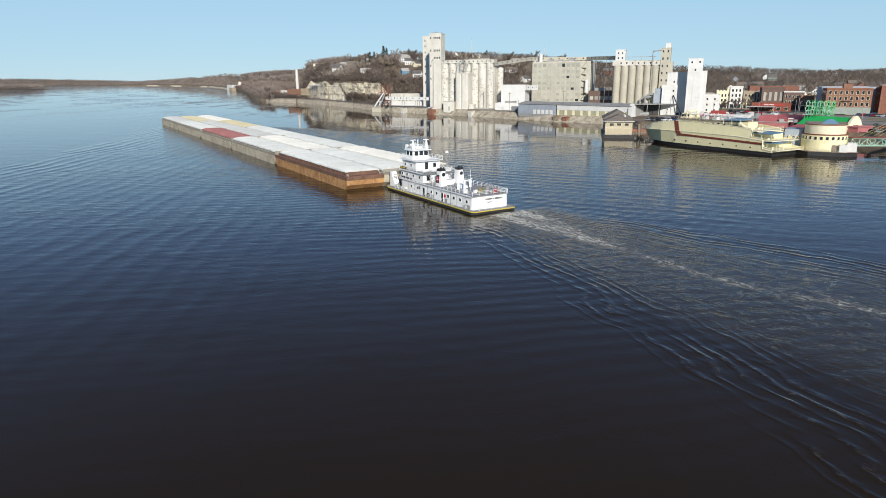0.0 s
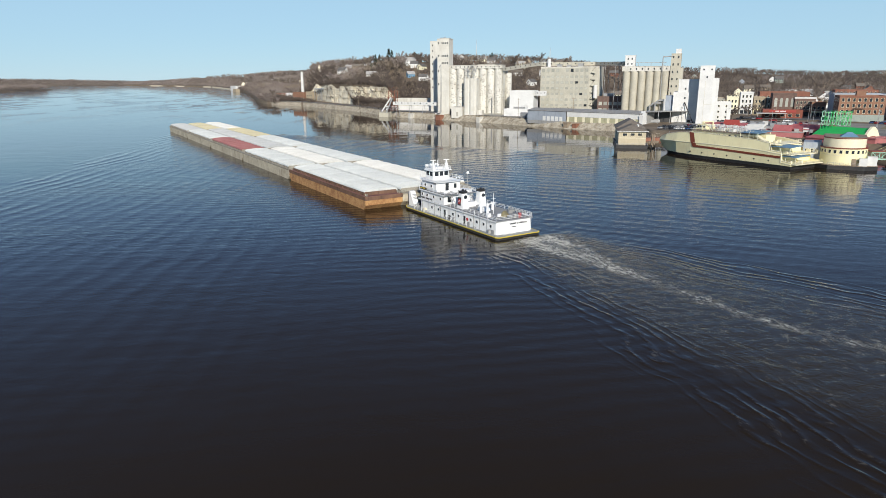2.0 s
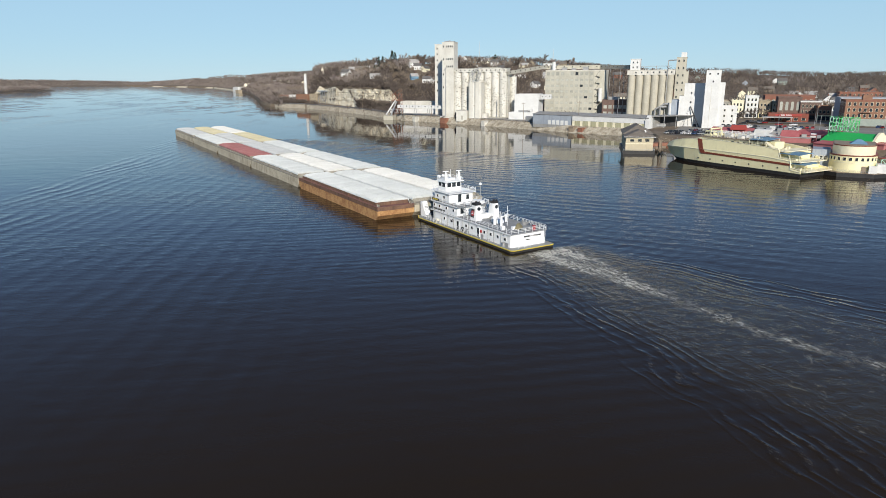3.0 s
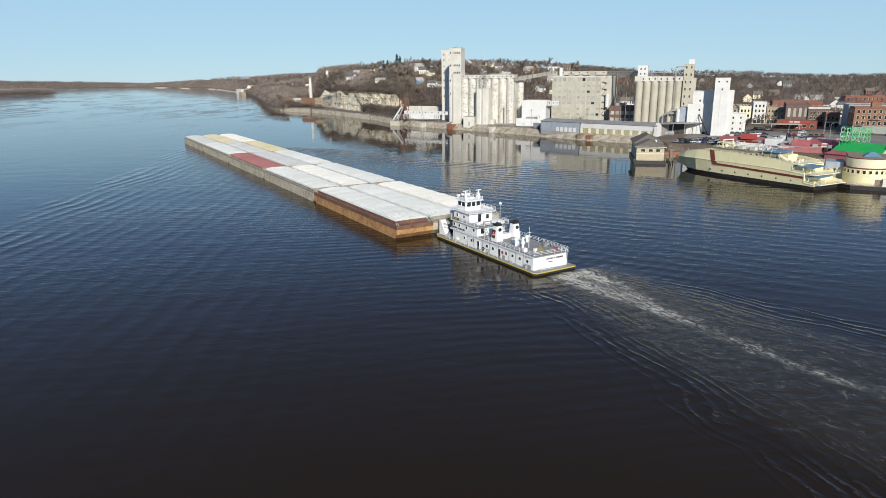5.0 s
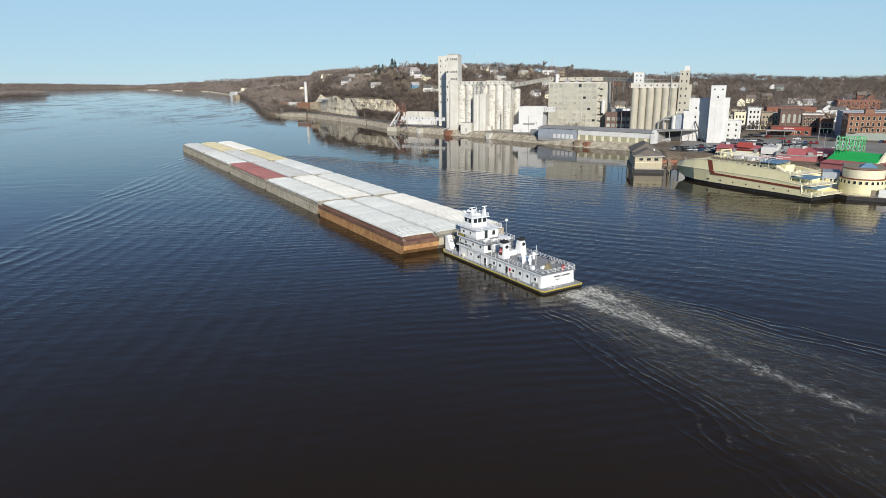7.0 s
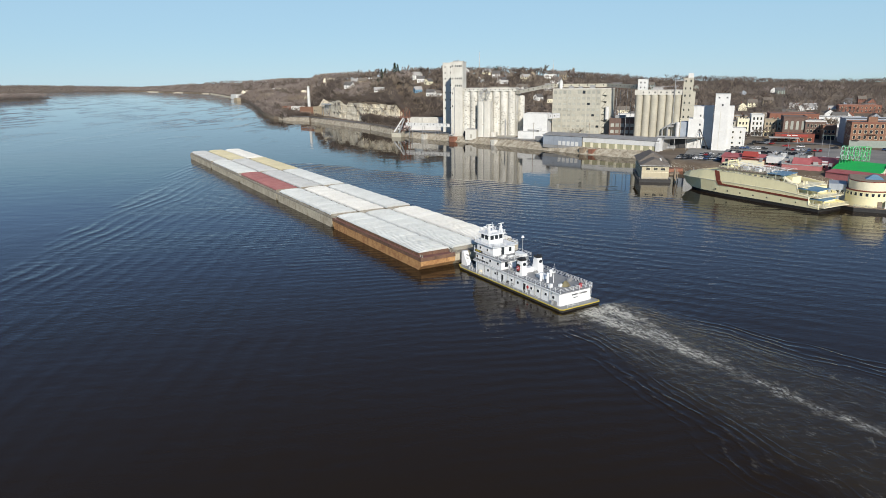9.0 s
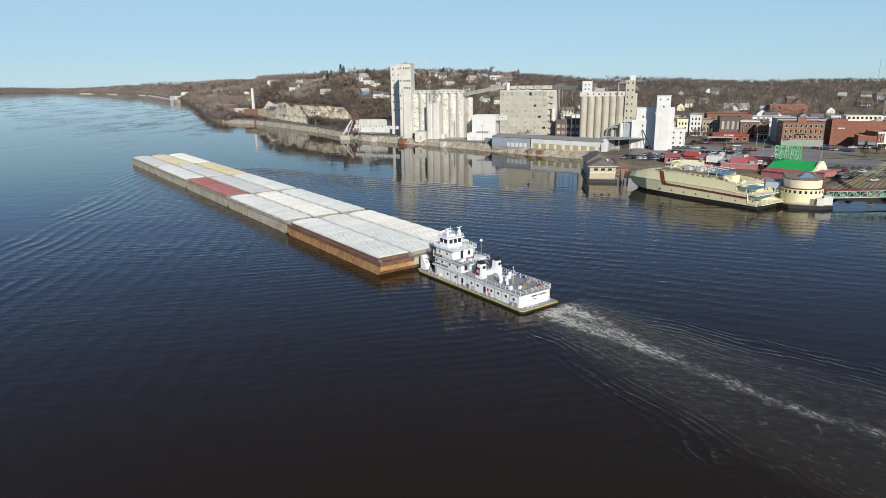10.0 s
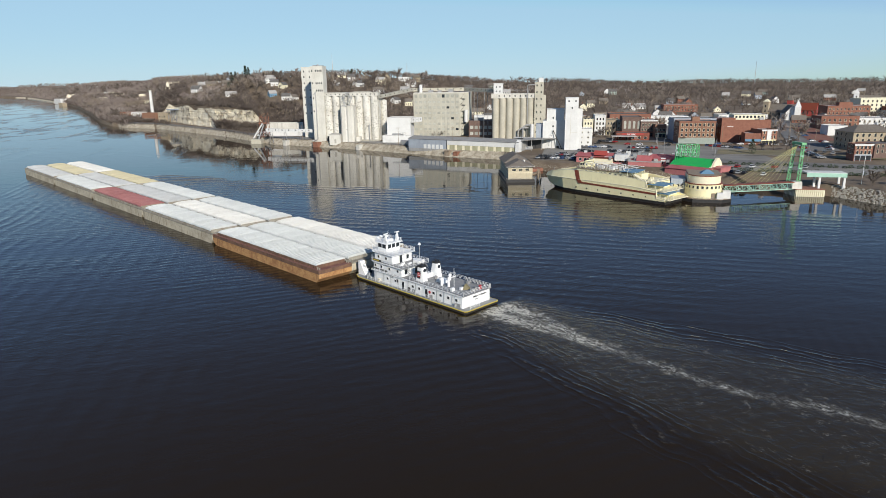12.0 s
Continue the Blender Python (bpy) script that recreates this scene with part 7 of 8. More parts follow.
house(*polar(-3.65, 815), 9, 7.5, 4.8, "blue_awning", "roof_pale", 20, "bright blue house with a white gable on the bluff")
house(*polar(-3.75, 880), 13, 9, 5.8, "white_wall", "roof_pale", 10, "white house with a porch on the bluff")
for az, r, w, d, h in ((7.7, 1020, 17, 11, 5.5), (13.5, 700, 46, 18, 7), (20, 660, 40, 20, 8), (16, 800, 36, 18, 8), (24, 720, 44, 18, 7), (28, 640, 40, 20, 9), (34, 690, 46, 20, 8), (30, 830, 40, 20, 9), (43, 640, 36, 20, 9), (46, 780, 40, 22, 12)):
    x, y = polar(az, r)
    HOUSES.append((x, y))
    building("town_block", "pale flat-roofed town building among trees", x, y, w, d, h, rnd.choice(("tan", "brick", "concrete_tan", "white_wall")), "roof_pale", int(w / 4), max(1, int(h / 4)), 1.5, 3.6, (1.4, 1.8))

# ---- bare woods ----
def bare_tree(seed, blades=92):
    """Vertices and triangles of a leafless tree, one metre high and as wide as it grows."""
    q = random.Random(seed)
    g = Geo()
    g.rod((0, 0, 0), (0.01, 0, 0.55), 0.022, 3, 0.012)
    tips = []
    for i in range(6):
        a, t = i * 2.4 + q.uniform(-.4, .4), q.uniform(0.16, 0.45)
        e = (0.27 * math.cos(a) * q.uniform(.6, 1.2), 0.27 * math.sin(a) * q.uniform(.6, 1.2), q.uniform(0.55, 0.88))
        g.rod((0, 0, t), e, 0.012, 3, 0.004)
        tips.append(((0, 0, t), e))
    heart = Vector((0, 0, 0.5))
    for i in range(blades):
        p, e = tips[q.randrange(6)]
        t = q.uniform(0.35, 1.0)
        o = Vector([p[k] + (e[k] - p[k]) * t for k in range(3)])
        out = (o - heart).normalized()
        d = Vector((q.gauss(out.x, .6), q.gauss(out.y, .6), q.gauss(out.z * 0.8 + 0.15, .5))).normalized() * q.uniform(0.09, 0.21)
        s = d.cross(Vector((q.uniform(-1, 1), q.uniform(-1, 1), q.uniform(-1, 1)))).normalized() * q.uniform(0.007, 0.015)
        g.add([o - s, o + s, o + d], [(0, 1, 2)])
    tri = []
    for f in g.f:
        tri += [(f[0], f[k], f[k + 1]) for k in range(1, len(f) - 1)]
    return np.array(g.v), np.array(tri)


TREES = [bare_tree(s) for s in range(6)]


def woods(name, places, material, label, variants=TREES):
    """One mesh of many trees. places: x, y, z, height, spread."""
    q = np.random.RandomState(3)
    vs, fs, o = [], [], 0
    for x, y, z, h, sp in places:
        v, f = variants[q.randint(len(variants))]
        a = q.uniform(0, 6.283)
        c, s = math.cos(a), math.sin(a)
        w = np.empty_like(v)
        w[:, 0], w[:, 1], w[:, 2] = (v[:, 0] * c - v[:, 1] * s) * h * sp + x, (v[:, 0] * s + v[:, 1] * c) * h * sp + y, v[:, 2] * h + z
        vs.append(w)
        fs.append(f + o)
        o += len(v)
    vs, fs = np.concatenate(vs), np.concatenate(fs)
    me = bpy.data.meshes.new(name)
    me.vertices.add(len(vs))
    me.vertices.foreach_set("co", vs.ravel())
    me.loops.add(fs.size)
    me.loops.foreach_set("vertex_index", fs.ravel().astype(np.int32))
    me.polygons.add(len(fs))
    me.polygons.foreach_set("loop_start", np.arange(0, fs.size, 3, dtype=np.int32))
    me.update(calc_edges=True)
    me.materials.append(M[material])
    return tagged(new(name, me), label, "trees", kind="stuff")


rnd = random.Random(8)
HP = [(math.degrees(math.atan2(a, b)), math.hypot(a, b)) for a, b in HOUSES]


def near_h(x, y, d):
    """Whether a place is too near a house, or in the cleared yard before it."""
    az, r = math.degrees(math.atan2(x, y)), math.hypot(x, y)
    return any((x - a) ** 2 + (y - b) ** 2 < d * d for a, b in HOUSES) or any(-0.3 < az - ha < 0.9 and 0 < hr - r < (14 if az > 9 else 22) for ha, hr in HP)


dark, pale, brush, grey = [], [], [], []
for _ in range(8600):
    az = rnd.uniform(-20, 49)
    flat, ridge, run = relief(az)
    r0 = bank_r(az)
    s = flat * 0.9 + (run * 1.15) * rnd.random() ** 0.8
    x, y = polar(az, r0 + s)
    if -12.6 < az < -4.4 and r0 + s < np.interp(az, CLIFF, CLIFF_R) + 6:
        continue
    k = (s - flat) / run
    if az > 11 and k < 0.32 and rnd.random() < 0.5 - k:
        continue
    if near_h(x, y, 9):
        continue
    if az < -9 and noise.noise((x * 0.008, y * 0.02, 2.0)) > 0.34:  # clearings
        continue
    h = (rnd.uniform(7, 13.5) if az > 0 else rnd.uniform(8, 14)) * (0.75 if -12 < az < -3 and k < 0.6 else 1.0)
    kin = noise.noise((x * 0.012, y * 0.012, 9.0)) + rnd.uniform(-0.35, 0.35)
    # upstream slopes mostly take the paler grey that carries distance haze
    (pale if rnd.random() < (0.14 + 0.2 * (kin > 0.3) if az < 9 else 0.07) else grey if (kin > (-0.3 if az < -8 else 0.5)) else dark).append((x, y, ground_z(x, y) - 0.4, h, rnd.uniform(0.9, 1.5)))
for _ in range(2600):  # the long ridge upstream
    az = rnd.uniform(-17, -10)
    flat, ridge, run = relief(az)
    s = flat + run * (0.08 + 1.0 * rnd.random())
    x, y = polar(az, bank_r(az) + s)
    if az > -12.6 and bank_r(az) + s < np.interp(az, CLIFF, CLIFF_R) + 6:
        continue
    kin = noise.noise((x * 0.006, y * 0.006, 4.0)) + rnd.uniform(-0.3, 0.3)
    if noise.noise((x * 0.005, y * 0.012, 6.0)) > 0.34 or near_h(x, y, 12):
        continue
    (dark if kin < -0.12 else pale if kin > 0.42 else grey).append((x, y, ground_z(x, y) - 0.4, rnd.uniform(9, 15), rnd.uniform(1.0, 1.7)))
for _ in range(3600):  # scrub on the bluff, the banks and the slopes
    az = rnd.uniform(-16, 10)
    r0 = bank_r(az)
    if az < -4.4 and rnd.random() < 0.75:
        c0 = np.interp(az, CLIFF, CLIFF_R) if az > -12.6 else r0 + 45
        r = c0 + 1 + 90 * rnd.random() ** 1.5
    else:
        r = r0 + 105 + 160 * rnd.random()
    x, y = polar(az, r)
    if near_h(x, y, 7):
        continue
    brush.append((x, y, ground_z(x, y) - 0.3, rnd.uniform(3, 6.5), rnd.uniform(1.4, 2.4)))
for _ in range(420):  # foot of the bluff and the left shore
    az = rnd.uniform(-17.5, -4.6)
    if -11.6 < az < -8 and rnd.random() < 0.9:
        continue
    r = bank_r(az) + (rnd.uniform(38, 60) if rnd.random() < .8 else rnd.uniform(5, 14))
    if az > -12.4:
        r = min(r, np.interp(az, CLIFF, CLIFF_R) - 4)
    x, y = polar(az, r)
    brush.append((x, y, ground_z(x, y) - 0.3, rnd.uniform(2.5, 6), rnd.uniform(1.2, 2.0)))
for _ in range(260):  # trees down to the water upstream
    az = rnd.uniform(-18.2, -14.6)
    x, y = polar(az, bank_r(az) + rnd.uniform(1, 40))
    (dark if rnd.random() < 0.5 else grey).append((x, y, max(ground_z(x, y), 0.5) - 0.4, rnd.uniform(5, 12), rnd.uniform(1.0, 1.8)))
for _ in range(210):  # brush before the overgrown end of the bluff
    az = rnd.uniform(-8.4, -4.6)
    x, y = polar(az, np.interp(az, CLIFF, CLIFF_R) - rnd.uniform(7, 16))
    brush.append((x, y, ground_z(x, y) - 0.3, rnd.uniform(5, 13), rnd.uniform(0.9, 1.5)))
for _ in range(170):  # brush rooted on the ledges
    az = rnd.uniform(-12.2, -4.8)
    if noise.noise((az * 2.0, 8, 0)) < -0.05:
        continue
    t = rnd.random() ** 0.7
    x, y = polar(az, np.interp(az, CLIFF, CLIFF_R) - 7.0 + 4.0 * t)
    brush.append((x, y, 4 + 19 * t, rnd.uniform(2.0, 5.0), rnd.uniform(1.1, 1.8)))
# the ridge beyond the bend
FAR = [(-46, 48), (-34, 40), (-30, 33), (-26.5, 24), (-23, 10)]


def far_top(az):
    return float(np.interp(az, [q[0] for q in FAR], [q[1] for q in FAR])) + 3 * noise.noise((az * 1.3, 0, 2))


far, g = [], Geo()
for i in range(91):
    az = -46 + 23 * i / 90
    for r, k in ((4300, -0.04), (4400, 0.2), (4600, 0.75), (4780, 1.0), (4900, 0.9)):
        g.v.append((*polar(az, r), far_top(az) * k))
g.f = [(i * 5 + k, i * 5 + k + 1, i * 5 + 6 + k, i * 5 + 5 + k) for i in range(90) for k in range(4)]
whole("far_ridge", g, "hill", "low wooded ridge beyond the river bend", "ridge", kind="structure", smooth=True)
for _ in range(3600):
    az, u = rnd.uniform(-42, -23.5), rnd.random()
    r = 4340 + 440 * u
    far.append((*polar(az, r), far_top(az) * float(np.interp(r, [4300, 4400, 4600, 4780], [0, 0.2, 0.75, 1.0])) - 1, rnd.uniform(7, 11), rnd.uniform(1.2, 1.9)))
g = Geo()
for i in range(41):
    az = -24.6 + 7.0 * i / 40
    for ds, z in ((-6, -1), (-3, 3.0), (6, 3.2)):
        g.v.append((*polar(az, bank_r(az) + ds), z))
g.f = [(i * 3 + k, i * 3 + k + 1, i * 3 + 4 + k, i * 3 + 3 + k) for i in range(40) for k in range(2)]
whole("levee", g, "limestone", "pale stone levee along the far shore", "levee", kind="structure")
for _ in range(2600):
    az = rnd.uniform(-27, -18)
    x, y = polar(az, bank_r(az) + rnd.uniform(10, 420))
    far.append((x, y, ground_z(x, y) - 2, rnd.uniform(9, 14), rnd.uniform(1.0, 1.7)))
woods("bare_woods", dark, "twig", "leafless grey-brown winter woods on the hills")
woods("pale_woods", pale, "twig_pale", "pale leafless sycamores among the winter woods")
woods("grey_woods", grey, "twig_grey", "leafless winter woods on the slopes, distance haze put into their grey")
woods("scrub", brush, "twig", "leafless brown scrub on the bluff and slopes")
woods("far_woods", far, "twig_grey", "leafless woods on the far shore, distance haze put into their grey")

# low wooded island upstream
ISLE = pose(-1385, 1990, 0, 0, 0, 97)
g = Geo()
k = 48
for i in range(k):
    a = 2 * math.pi * i / k
    g.v.append((330 * math.cos(a) + 14 * noise.noise((i * .7, 0, 0)), 110 * math.sin(a), -0.5))
for i in range(k):
    x, y, _ = g.v[i]
    g.v.append((x * 0.96, y * 0.85, 2.2))
g.f = [(i, (i + 1) % k, k + (i + 1) % k, k + i) for i in range(k)] + [tuple(range(k, 2 * k))]
whole("island", g, "hill", "low wooded river island", "island", ISLE, kind="structure")
isl = []
while len(isl) < 760:
    u, v = rnd.uniform(-1, 1), rnd.uniform(-1, 1)
    if u * u + v * v < 0.97:
        p = ISLE @ Vector((322 * u, 98 * v, 1.6))
        isl.append((p.x, p.y, 1.6, rnd.uniform(15, 22) * (1 - 0.4 * max(0, u) ** 8), rnd.uniform(0.9, 1.4)))
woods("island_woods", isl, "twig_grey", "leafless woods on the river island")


# evergreens and single trees
def evergreen(x, y, h, w, label, name="evergreen"):
    t = thing(name, pose(x, y, ground_z(x, y) - 0.3), label, "tree")
    part("trunk", Geo().cyl(0, 0, 0, h * 0.9, h * 0.022, 0.05, 7), "bark", t)
    g, q = Geo(), random.Random(int(x * 7 + y))
    for i in range(420):
        f = q.random() ** 0.8
        z = h * (0.14 + 0.86 * f)
        r = w * (1 - f) ** 0.75 * q.uniform(0.35, 1.0) + 0.1
        a = q.uniform(0, 6.283)
        p = Vector((r * math.cos(a), r * math.sin(a), z - 0.18 * r))
        d = Vector((math.cos(a), math.sin(a), q.uniform(-.5, .2))) * q.uniform(0.5, 1.1) * h / 13
        s = Vector((-math.sin(a), math.cos(a), q.uniform(-.4, .4))) * q.uniform(0.25, 0.5) * h / 13
        g.add([p - s, p + d, p + s, p - d * 0.6], [(0, 1, 2, 3)])
    part("crown", g, "needle", t)
    return t


for az, r, h, w in ((-6.35, 905, 17, 4.2), (-5.2, 925, 22, 4.6), (-4.95, 930, 19, 4.4), (-6.75, 860, 11, 3.0), (3.6, 965, 16, 6.5), (-6.0, 930, 14, 3.6)):
    evergreen(*polar(az, r), h, w, "dark green pine among bare trees on the bluff")
evergreen(243, 341, 9.5, 3.0, "dark conical fir on the lawn")


def single_tree(x, y, h, seed, label, mat="twig", name="bare_tree"):
    t = thing(name, pose(x, y, ground_z(x, y) - 0.2), label, "tree")
    part("trunk", Geo().rod((0, 0, 0), (0.03 * h, 0, 0.5 * h), 0.025 * h, 6, 0.013 * h), "bark", t)
    v, f = bare_tree(seed, 420)
    g = Geo().add((v * [h * 1.3, h * 1.3, h]).tolist(), f.tolist())
    part("crown", g, mat, t)
    return t


for i, (x, y, h, mt) in enumerate(((266, 350, 8, "twig"), (272, 346, 9, "twig"), (262, 356, 7, "twig"), (280, 351, 8, "twig"), (213, 226, 6, "twig"), (219, 232, 7, "twig"), (208, 214, 4, "twig_pale"), (224, 222, 7, "twig"), (232, 236, 6, "twig"), (216, 470, 9, "twig_pale"), (300, 372, 6, "twig"))):
    single_tree(x, y, h, 40 + i, "small leafless tree beside the street", mt)
shrubs = [(181 + 2.6 * i, 286.5 - 1.9 * i + (i % 3), 0, rnd.uniform(1.6, 2.8), 2.2) for i in range(24)] + [(200 + 2.7 * i, 303 - 1.95 * i + (i % 2), 0, rnd.uniform(1.6, 2.6), 2.2) for i in range(24)]
for i, (x, y, z, h, sp) in enumerate(shrubs):
    s_ = thing("hedge_shrub", pose(x, y, ground_z(x, y) - .2), "dark clipped hedge shrub beside the lot", "shrub", "hedge shrubs")
    q, g = random.Random(i), Geo()
    for _ in range(130):
        p = Vector((q.gauss(0, 1), q.gauss(0, 1), q.gauss(0, 1))).normalized() * q.uniform(.7, 1.0)
        p = Vector((p.x * 1.5, p.y * 1.2, h * 0.5 + p.z * h * 0.5))
        d, s2 = Vector((q.uniform(-1, 1), q.uniform(-1, 1), q.uniform(-1, 1))) * .3, Vector((q.uniform(-1, 1), q.uniform(-1, 1), q.uniform(-1, 1))) * .3
        g.add([p - d, p + s2, p + d], [(0, 1, 2)])
    part("foliage", g, "needle", s_)
    part("stem", Geo().rod((0, 0, 0), (0, 0, h * .7), 0.08, 5), "bark", s_)

q_ = random.Random(31)
for i in range(46):
    az = q_.uniform(-9.5, 11)
    single_tree(*polar(az, bank_r(az) + relief(az)[0] + relief(az)[2] * q_.uniform(0.62, 0.95)), q_.uniform(12, 18), 60 + i, "tall leafless tree standing above the wooded bluff", q_.choice(("twig", "twig_grey", "twig_pale")), "tall_bare_tree")
for i in range(46):
    az, r = q_.uniform(19, 46), q_.uniform(470, 690)
    x, y = polar(az, r)
    if near_h(x, y, 14) or any((x - a) ** 2 + (y - b) ** 2 < 26 ** 2 for a, b in BLOCKS):
        continue
    single_tree(x, y, q_.uniform(9, 15), 120 + i, "leafless street tree between the town buildings", q_.choice(("twig", "twig_grey", "twig_pale")))

# ---- parked cars ----
for nm, c1 in (("car_white", (0.72, 0.72, 0.72)), ("car_black", (0.02, 0.02, 0.022)), ("car_silver", (0.38, 0.39, 0.40)), ("car_red", (0.33, 0.025, 0.025)), ("car_blue", (0.05, 0.09, 0.2)), ("car_grey", (0.12, 0.12, 0.125))):
    M[nm] = surf(nm + "_paint", c1, tuple(c * 0.85 for c in c1), 1.0, 0.3, metal=0.1, bump=0)


def car(color, label):
    c = thing("car", pose(0, 0, -50), label, "car", "parked cars")
    part("body", Geo().section([(-2.2, 0.3), (2.25, 0.3), (2.3, 0.75), (1.3, 0.95), (-2.15, 1.0), (-2.25, 0.6)], -0.88, 0.88), color, c)
    part("cabin", Geo().section([(-1.9, 0.98), (0.95, 0.95), (0.3, 1.46), (-1.3, 1.48)], -0.76, 0.76), "glass", c)
    part("roof_panel", Geo().section([(-1.35, 1.45), (0.32, 1.44), (0.25, 1.52), (-1.25, 1.54)], -0.74, 0.74), color, c)
    for x in (-0.85, 0.85):
        for y in (-1.4, 1.4):
            part("wheel", Geo().rod((x - .1, y, 0.33), (x + .1, y, 0.33), 0.33, 10), "black", c)
    return c


CARS = [car(*a) for a in (("car_white", "white parked car on asphalt"), ("car_black", "black parked car on asphalt"), ("car_silver", "silver parked car on asphalt"), ("car_red", "dark red parked car on asphalt"), ("car_blue", "dark blue parked car on asphalt"), ("car_grey", "dark grey parked car on asphalt"))]
lot = []
for i in range(17):
    lot.append((113 + 2.55 * i, 361.5 - 1.25 * i, -64))
    if i % 5 != 3:
        lot.append((117 + 2.55 * i, 368.5 - 1.25 * i, -64))
for i in range(9):
    lot.append((157 + 2.7 * i, 409 - 1.1 * i, -112))
for i in range(7):
    lot.append((168 + 2.9 * i, 379 - 1.5 * i, -60))
lot += [(199, 413, 66), (206, 409, 66), (190, 372, 70), (221, 398, 66), (229, 392, -114), (182, 425, 66)]
lot += [(196 + 3.2 * i, 292 - 1.6 * i, -60) for i in (0, 2, 5, 9)]
lot += [(290 + 3.6 * i, 352 + 5.2 * i, 36) for i in range(0, 12) if i not in (3, 7)]
lot += [(284 - 0.4 * i, 322 + 6.2 * i, -54) for i in range(3)] + [(300 + 2.6 * i, 341 + 3.0 * i, 5) for i in range(5)]
lot += [(256 + 6.5 * i, 392 - 3.2 * i, 66) for i in range(7)] + [(249, 430, -27), (254, 441, -27), (262, 456, -27)]
for x0, y0, x1, y1 in ((128, 355, 138, 338), (132, 359, 142, 342), (130, 373, 145, 357), (134, 377, 149, 361), (149, 366, 161, 351), (152, 389, 158, 379), (190, 442, 200, 427), (190, 394, 207, 383), (181, 276, 191, 262), (244, 386, 256, 364), (278, 336, 262, 306), (329, 388, 330, 374), (300, 372, 316, 396), (352, 420, 366, 442)):
    k = int(math.hypot(x1 - x0, y1 - y0) / 2.7)
    a = math.degrees(math.atan2(y1 - y0, x1 - x0))
    lot += [(x0 + (x1 - x0) * i / k, y0 + (y1 - y0) * i / k, a) for i in range(k) if rnd.random() < 0.85]
used = set()
for i, (x, y, a) in enumerate(lot):
    kx = rnd.choice((0, 0, 1, 1, 2, 2, 3, 4, 5, 5))
    m = pose(x, y, ground_z(x, y) + 0.36, 0, 0, a + rnd.uniform(-3, 3))
    if kx not in used:
        used.add(kx)
        CARS[kx].matrix_basis = m
    else:
        copy_thing(CARS[kx], m)

# ---- railway cars, poles and lamps ----
for i in range(2):
    az = 5.9 + 2.2 * i
    x, y = polar(az, bank_r(az) + 12)
    rc = thing("hopper_wagon", pose(x, y, 4.3, 0, 0, -46), "grey covered railway hopper wagon on the quay track", "rail wagon", "wagons on the quay track")
    part("body", Geo().section([(-1.5, 1.4), (1.5, 1.4), (1.6, 3.6), (0.9, 4.2), (-0.9, 4.2), (-1.6, 3.6)], 0, 15), "steel", rc)
    for xx in (2.5, 7.5, 12.5):
        part("hopper", Geo().prism([(xx - 1.8, -1.3), (xx + 1.8, -1.3), (xx + 1.8, 1.3), (xx - 1.8, 1.3)], 0.5, 1.4), "steel", rc)
    for xx in (1.2, 3.0, 12, 13.8):
        part("wheelset", Geo().rod((xx, -0.8, 0.45), (xx, 0.8, 0.45), 0.45, 12), "black", rc)


def pole(x, y, h, label="weathered timber utility pole with a crossarm", arm=True):
    t = thing("utility_pole", pose(x, y, ground_z(x, y) - 0.3, 0, 0, rnd.uniform(-40, 40)), label, "pole", "utility poles")
    part("shaft", Geo().cyl(0, 0, 0, h, 0.17, 0.1, 7), "wood", t)
    if arm:
        part("crossarm", Geo().box(-1.2, 1.2, -0.08, 0.08, h - 1.0, h - 0.8), "wood", t)
        for xx in (-1.0, 0, 1.0):
            part("insulator", Geo().cyl(xx, 0, h - 0.8, h - 0.6, 0.06, k=6), "steel", t)


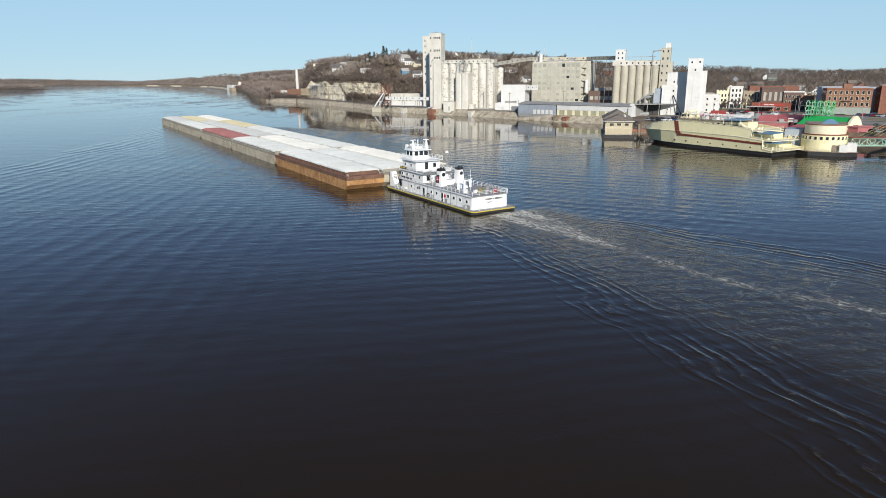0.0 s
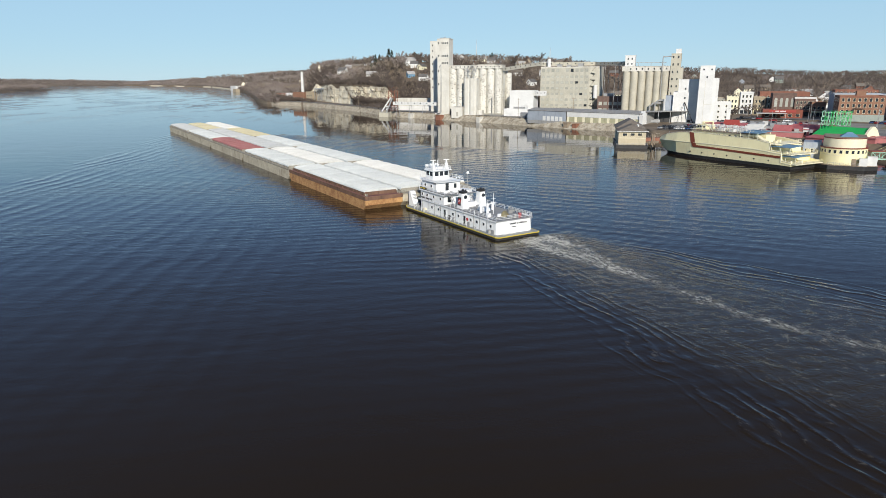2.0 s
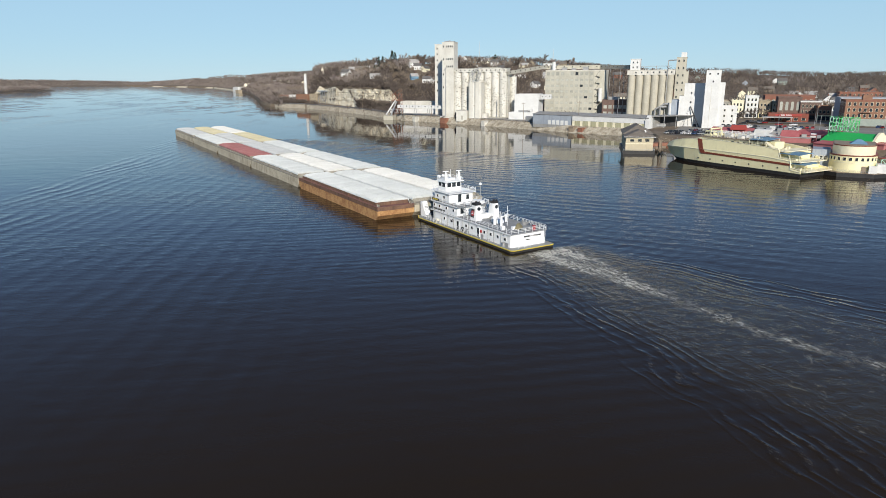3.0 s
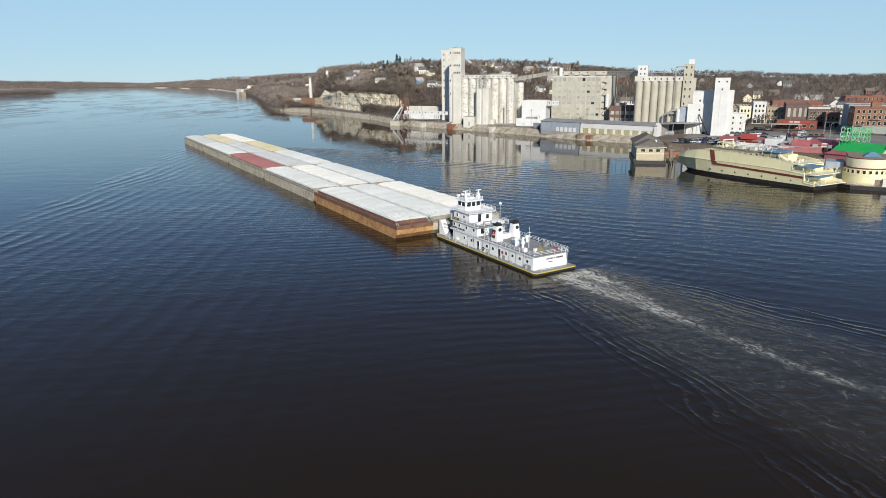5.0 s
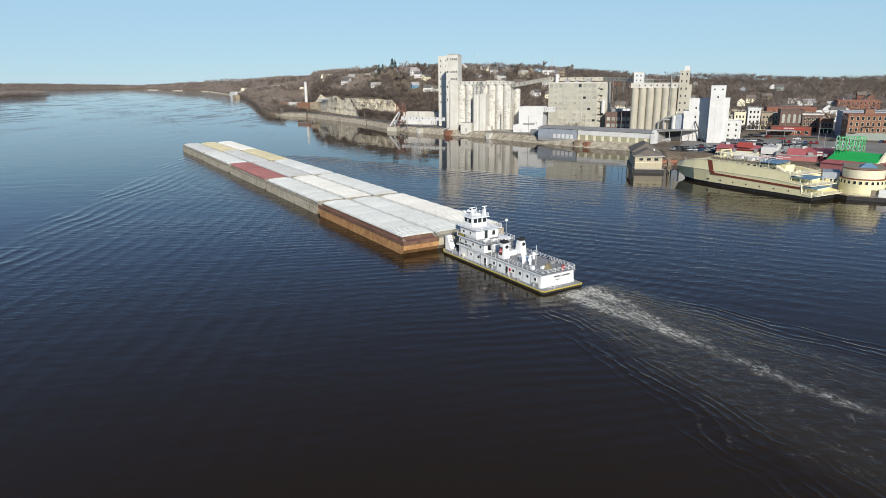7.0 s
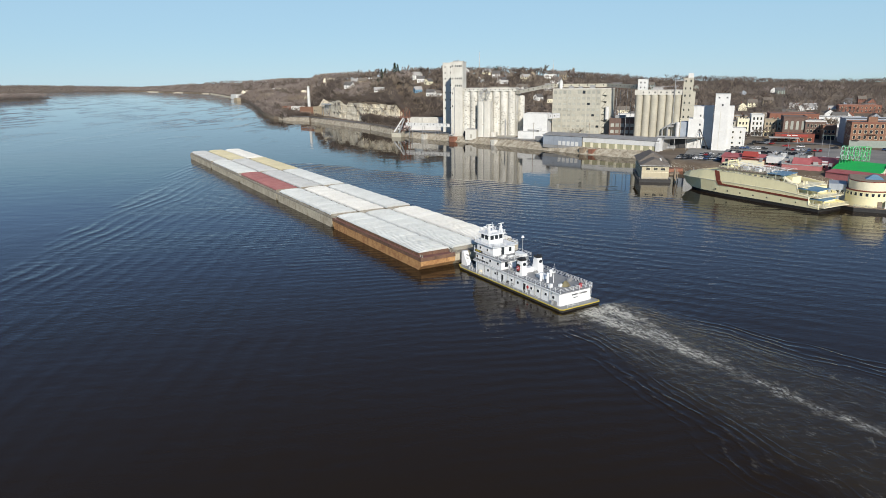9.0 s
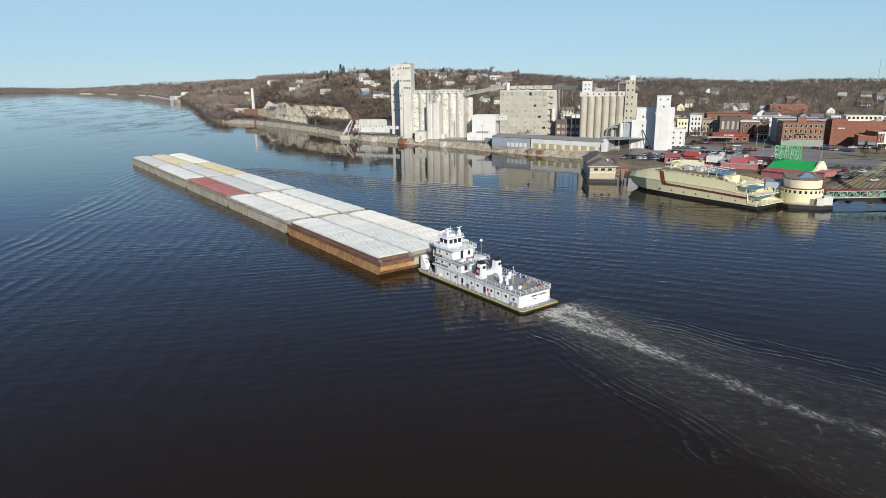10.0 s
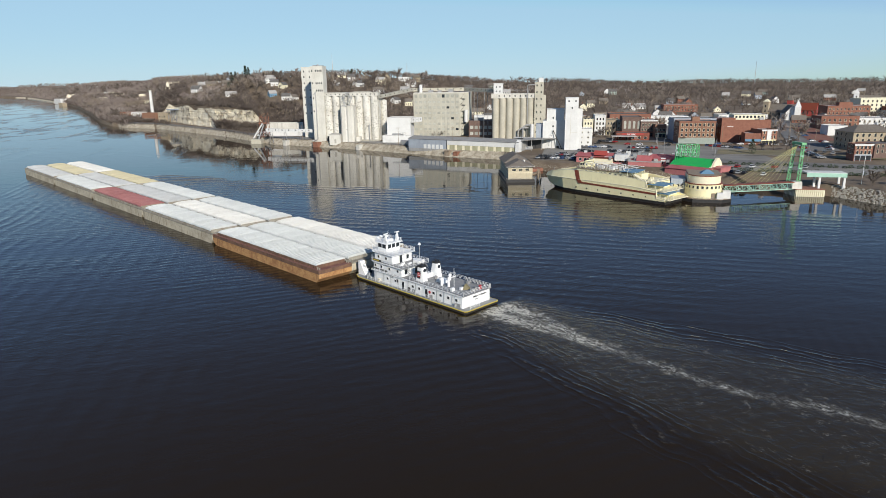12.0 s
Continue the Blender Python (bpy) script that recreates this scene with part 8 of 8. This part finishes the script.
for az, s, h in ((-5.6, 16, 13), (-2.2, 14, 12), (1.5, 12, 11), (5.6, 8, 14), (10.2, 8, 16), (-8, 30, 12), (-10, 32, 12), (-12, 30, 12)):
    x, y = polar(az, bank_r(az) + s)
    pole(x, y, h)
for x, y, h in ((296, 372, 14), (318, 398, 14), (330, 428, 14), (262, 396, 13), (214, 440, 13), (345, 402, 12), (366, 452, 13)):
    pole(x, y, h)


def lamp(x, y, h, ang):
    t = thing("street_lamp", pose(x, y, ground_z(x, y), 0, 0, ang), "grey steel street lamp with a bracket arm", "street lamp", "street lamps")
    part("pole", Geo().cyl(0, 0, 0, h, 0.13, 0.08, 7), "steel", t)
    part("arm", Geo().rod((0, 0, h), (1.8, 0, h + .3), 0.06), "steel", t)
    part("head", Geo().box(1.6, 2.5, -0.16, 0.16, h + .2, h + .36), "steel", t)


for x, y, a in ((214, 336, 40), (232, 364, 120), (190, 352, 40), (250, 304, 40), (152, 372, 20), (172, 360, 40), (206, 386, 60), (226, 420, 120)):
    lamp(x, y, 10, a)
fl = thing("flagpole", pose(212, 231, 4.2), "tall white flagpole with a limp flag by the pier", "flagpole")
part("pole", Geo().cyl(0, 0, 0, 12, 0.1, 0.05, 8), "white_wall", fl)
part("flag", Geo().add([(0.05, 0, 6.4), (0.7, 0.1, 6.0), (0.6, 0.0, 4.2), (0.05, 0, 4.6), (0.05, .05, 6.4), (0.7, .15, 6.0), (0.6, .05, 4.2), (0.05, .05, 4.6)], [(0, 1, 2, 3), (7, 6, 5, 4), (0, 4, 5, 1), (1, 5, 6, 2), (2, 6, 7, 3), (3, 7, 4, 0)]), "blue_sheet", fl)
for az, r, h in ((2.3, 1150, 38), (37.5, 1500, 46), (8.5, 1050, 26)):
    x, y = polar(az, r)
    t = thing("radio_mast", pose(x, y, ground_z(x, y)), "thin grey lattice radio mast above the woods", "mast")
    part("mast", Geo().rod((-.5, 0, 0), (0, 0, h), 0.22).rod((.5, 0, 0), (0, 0, h), 0.22).rod((0, .6, 0), (0, 0, h), 0.22), "steel", t)
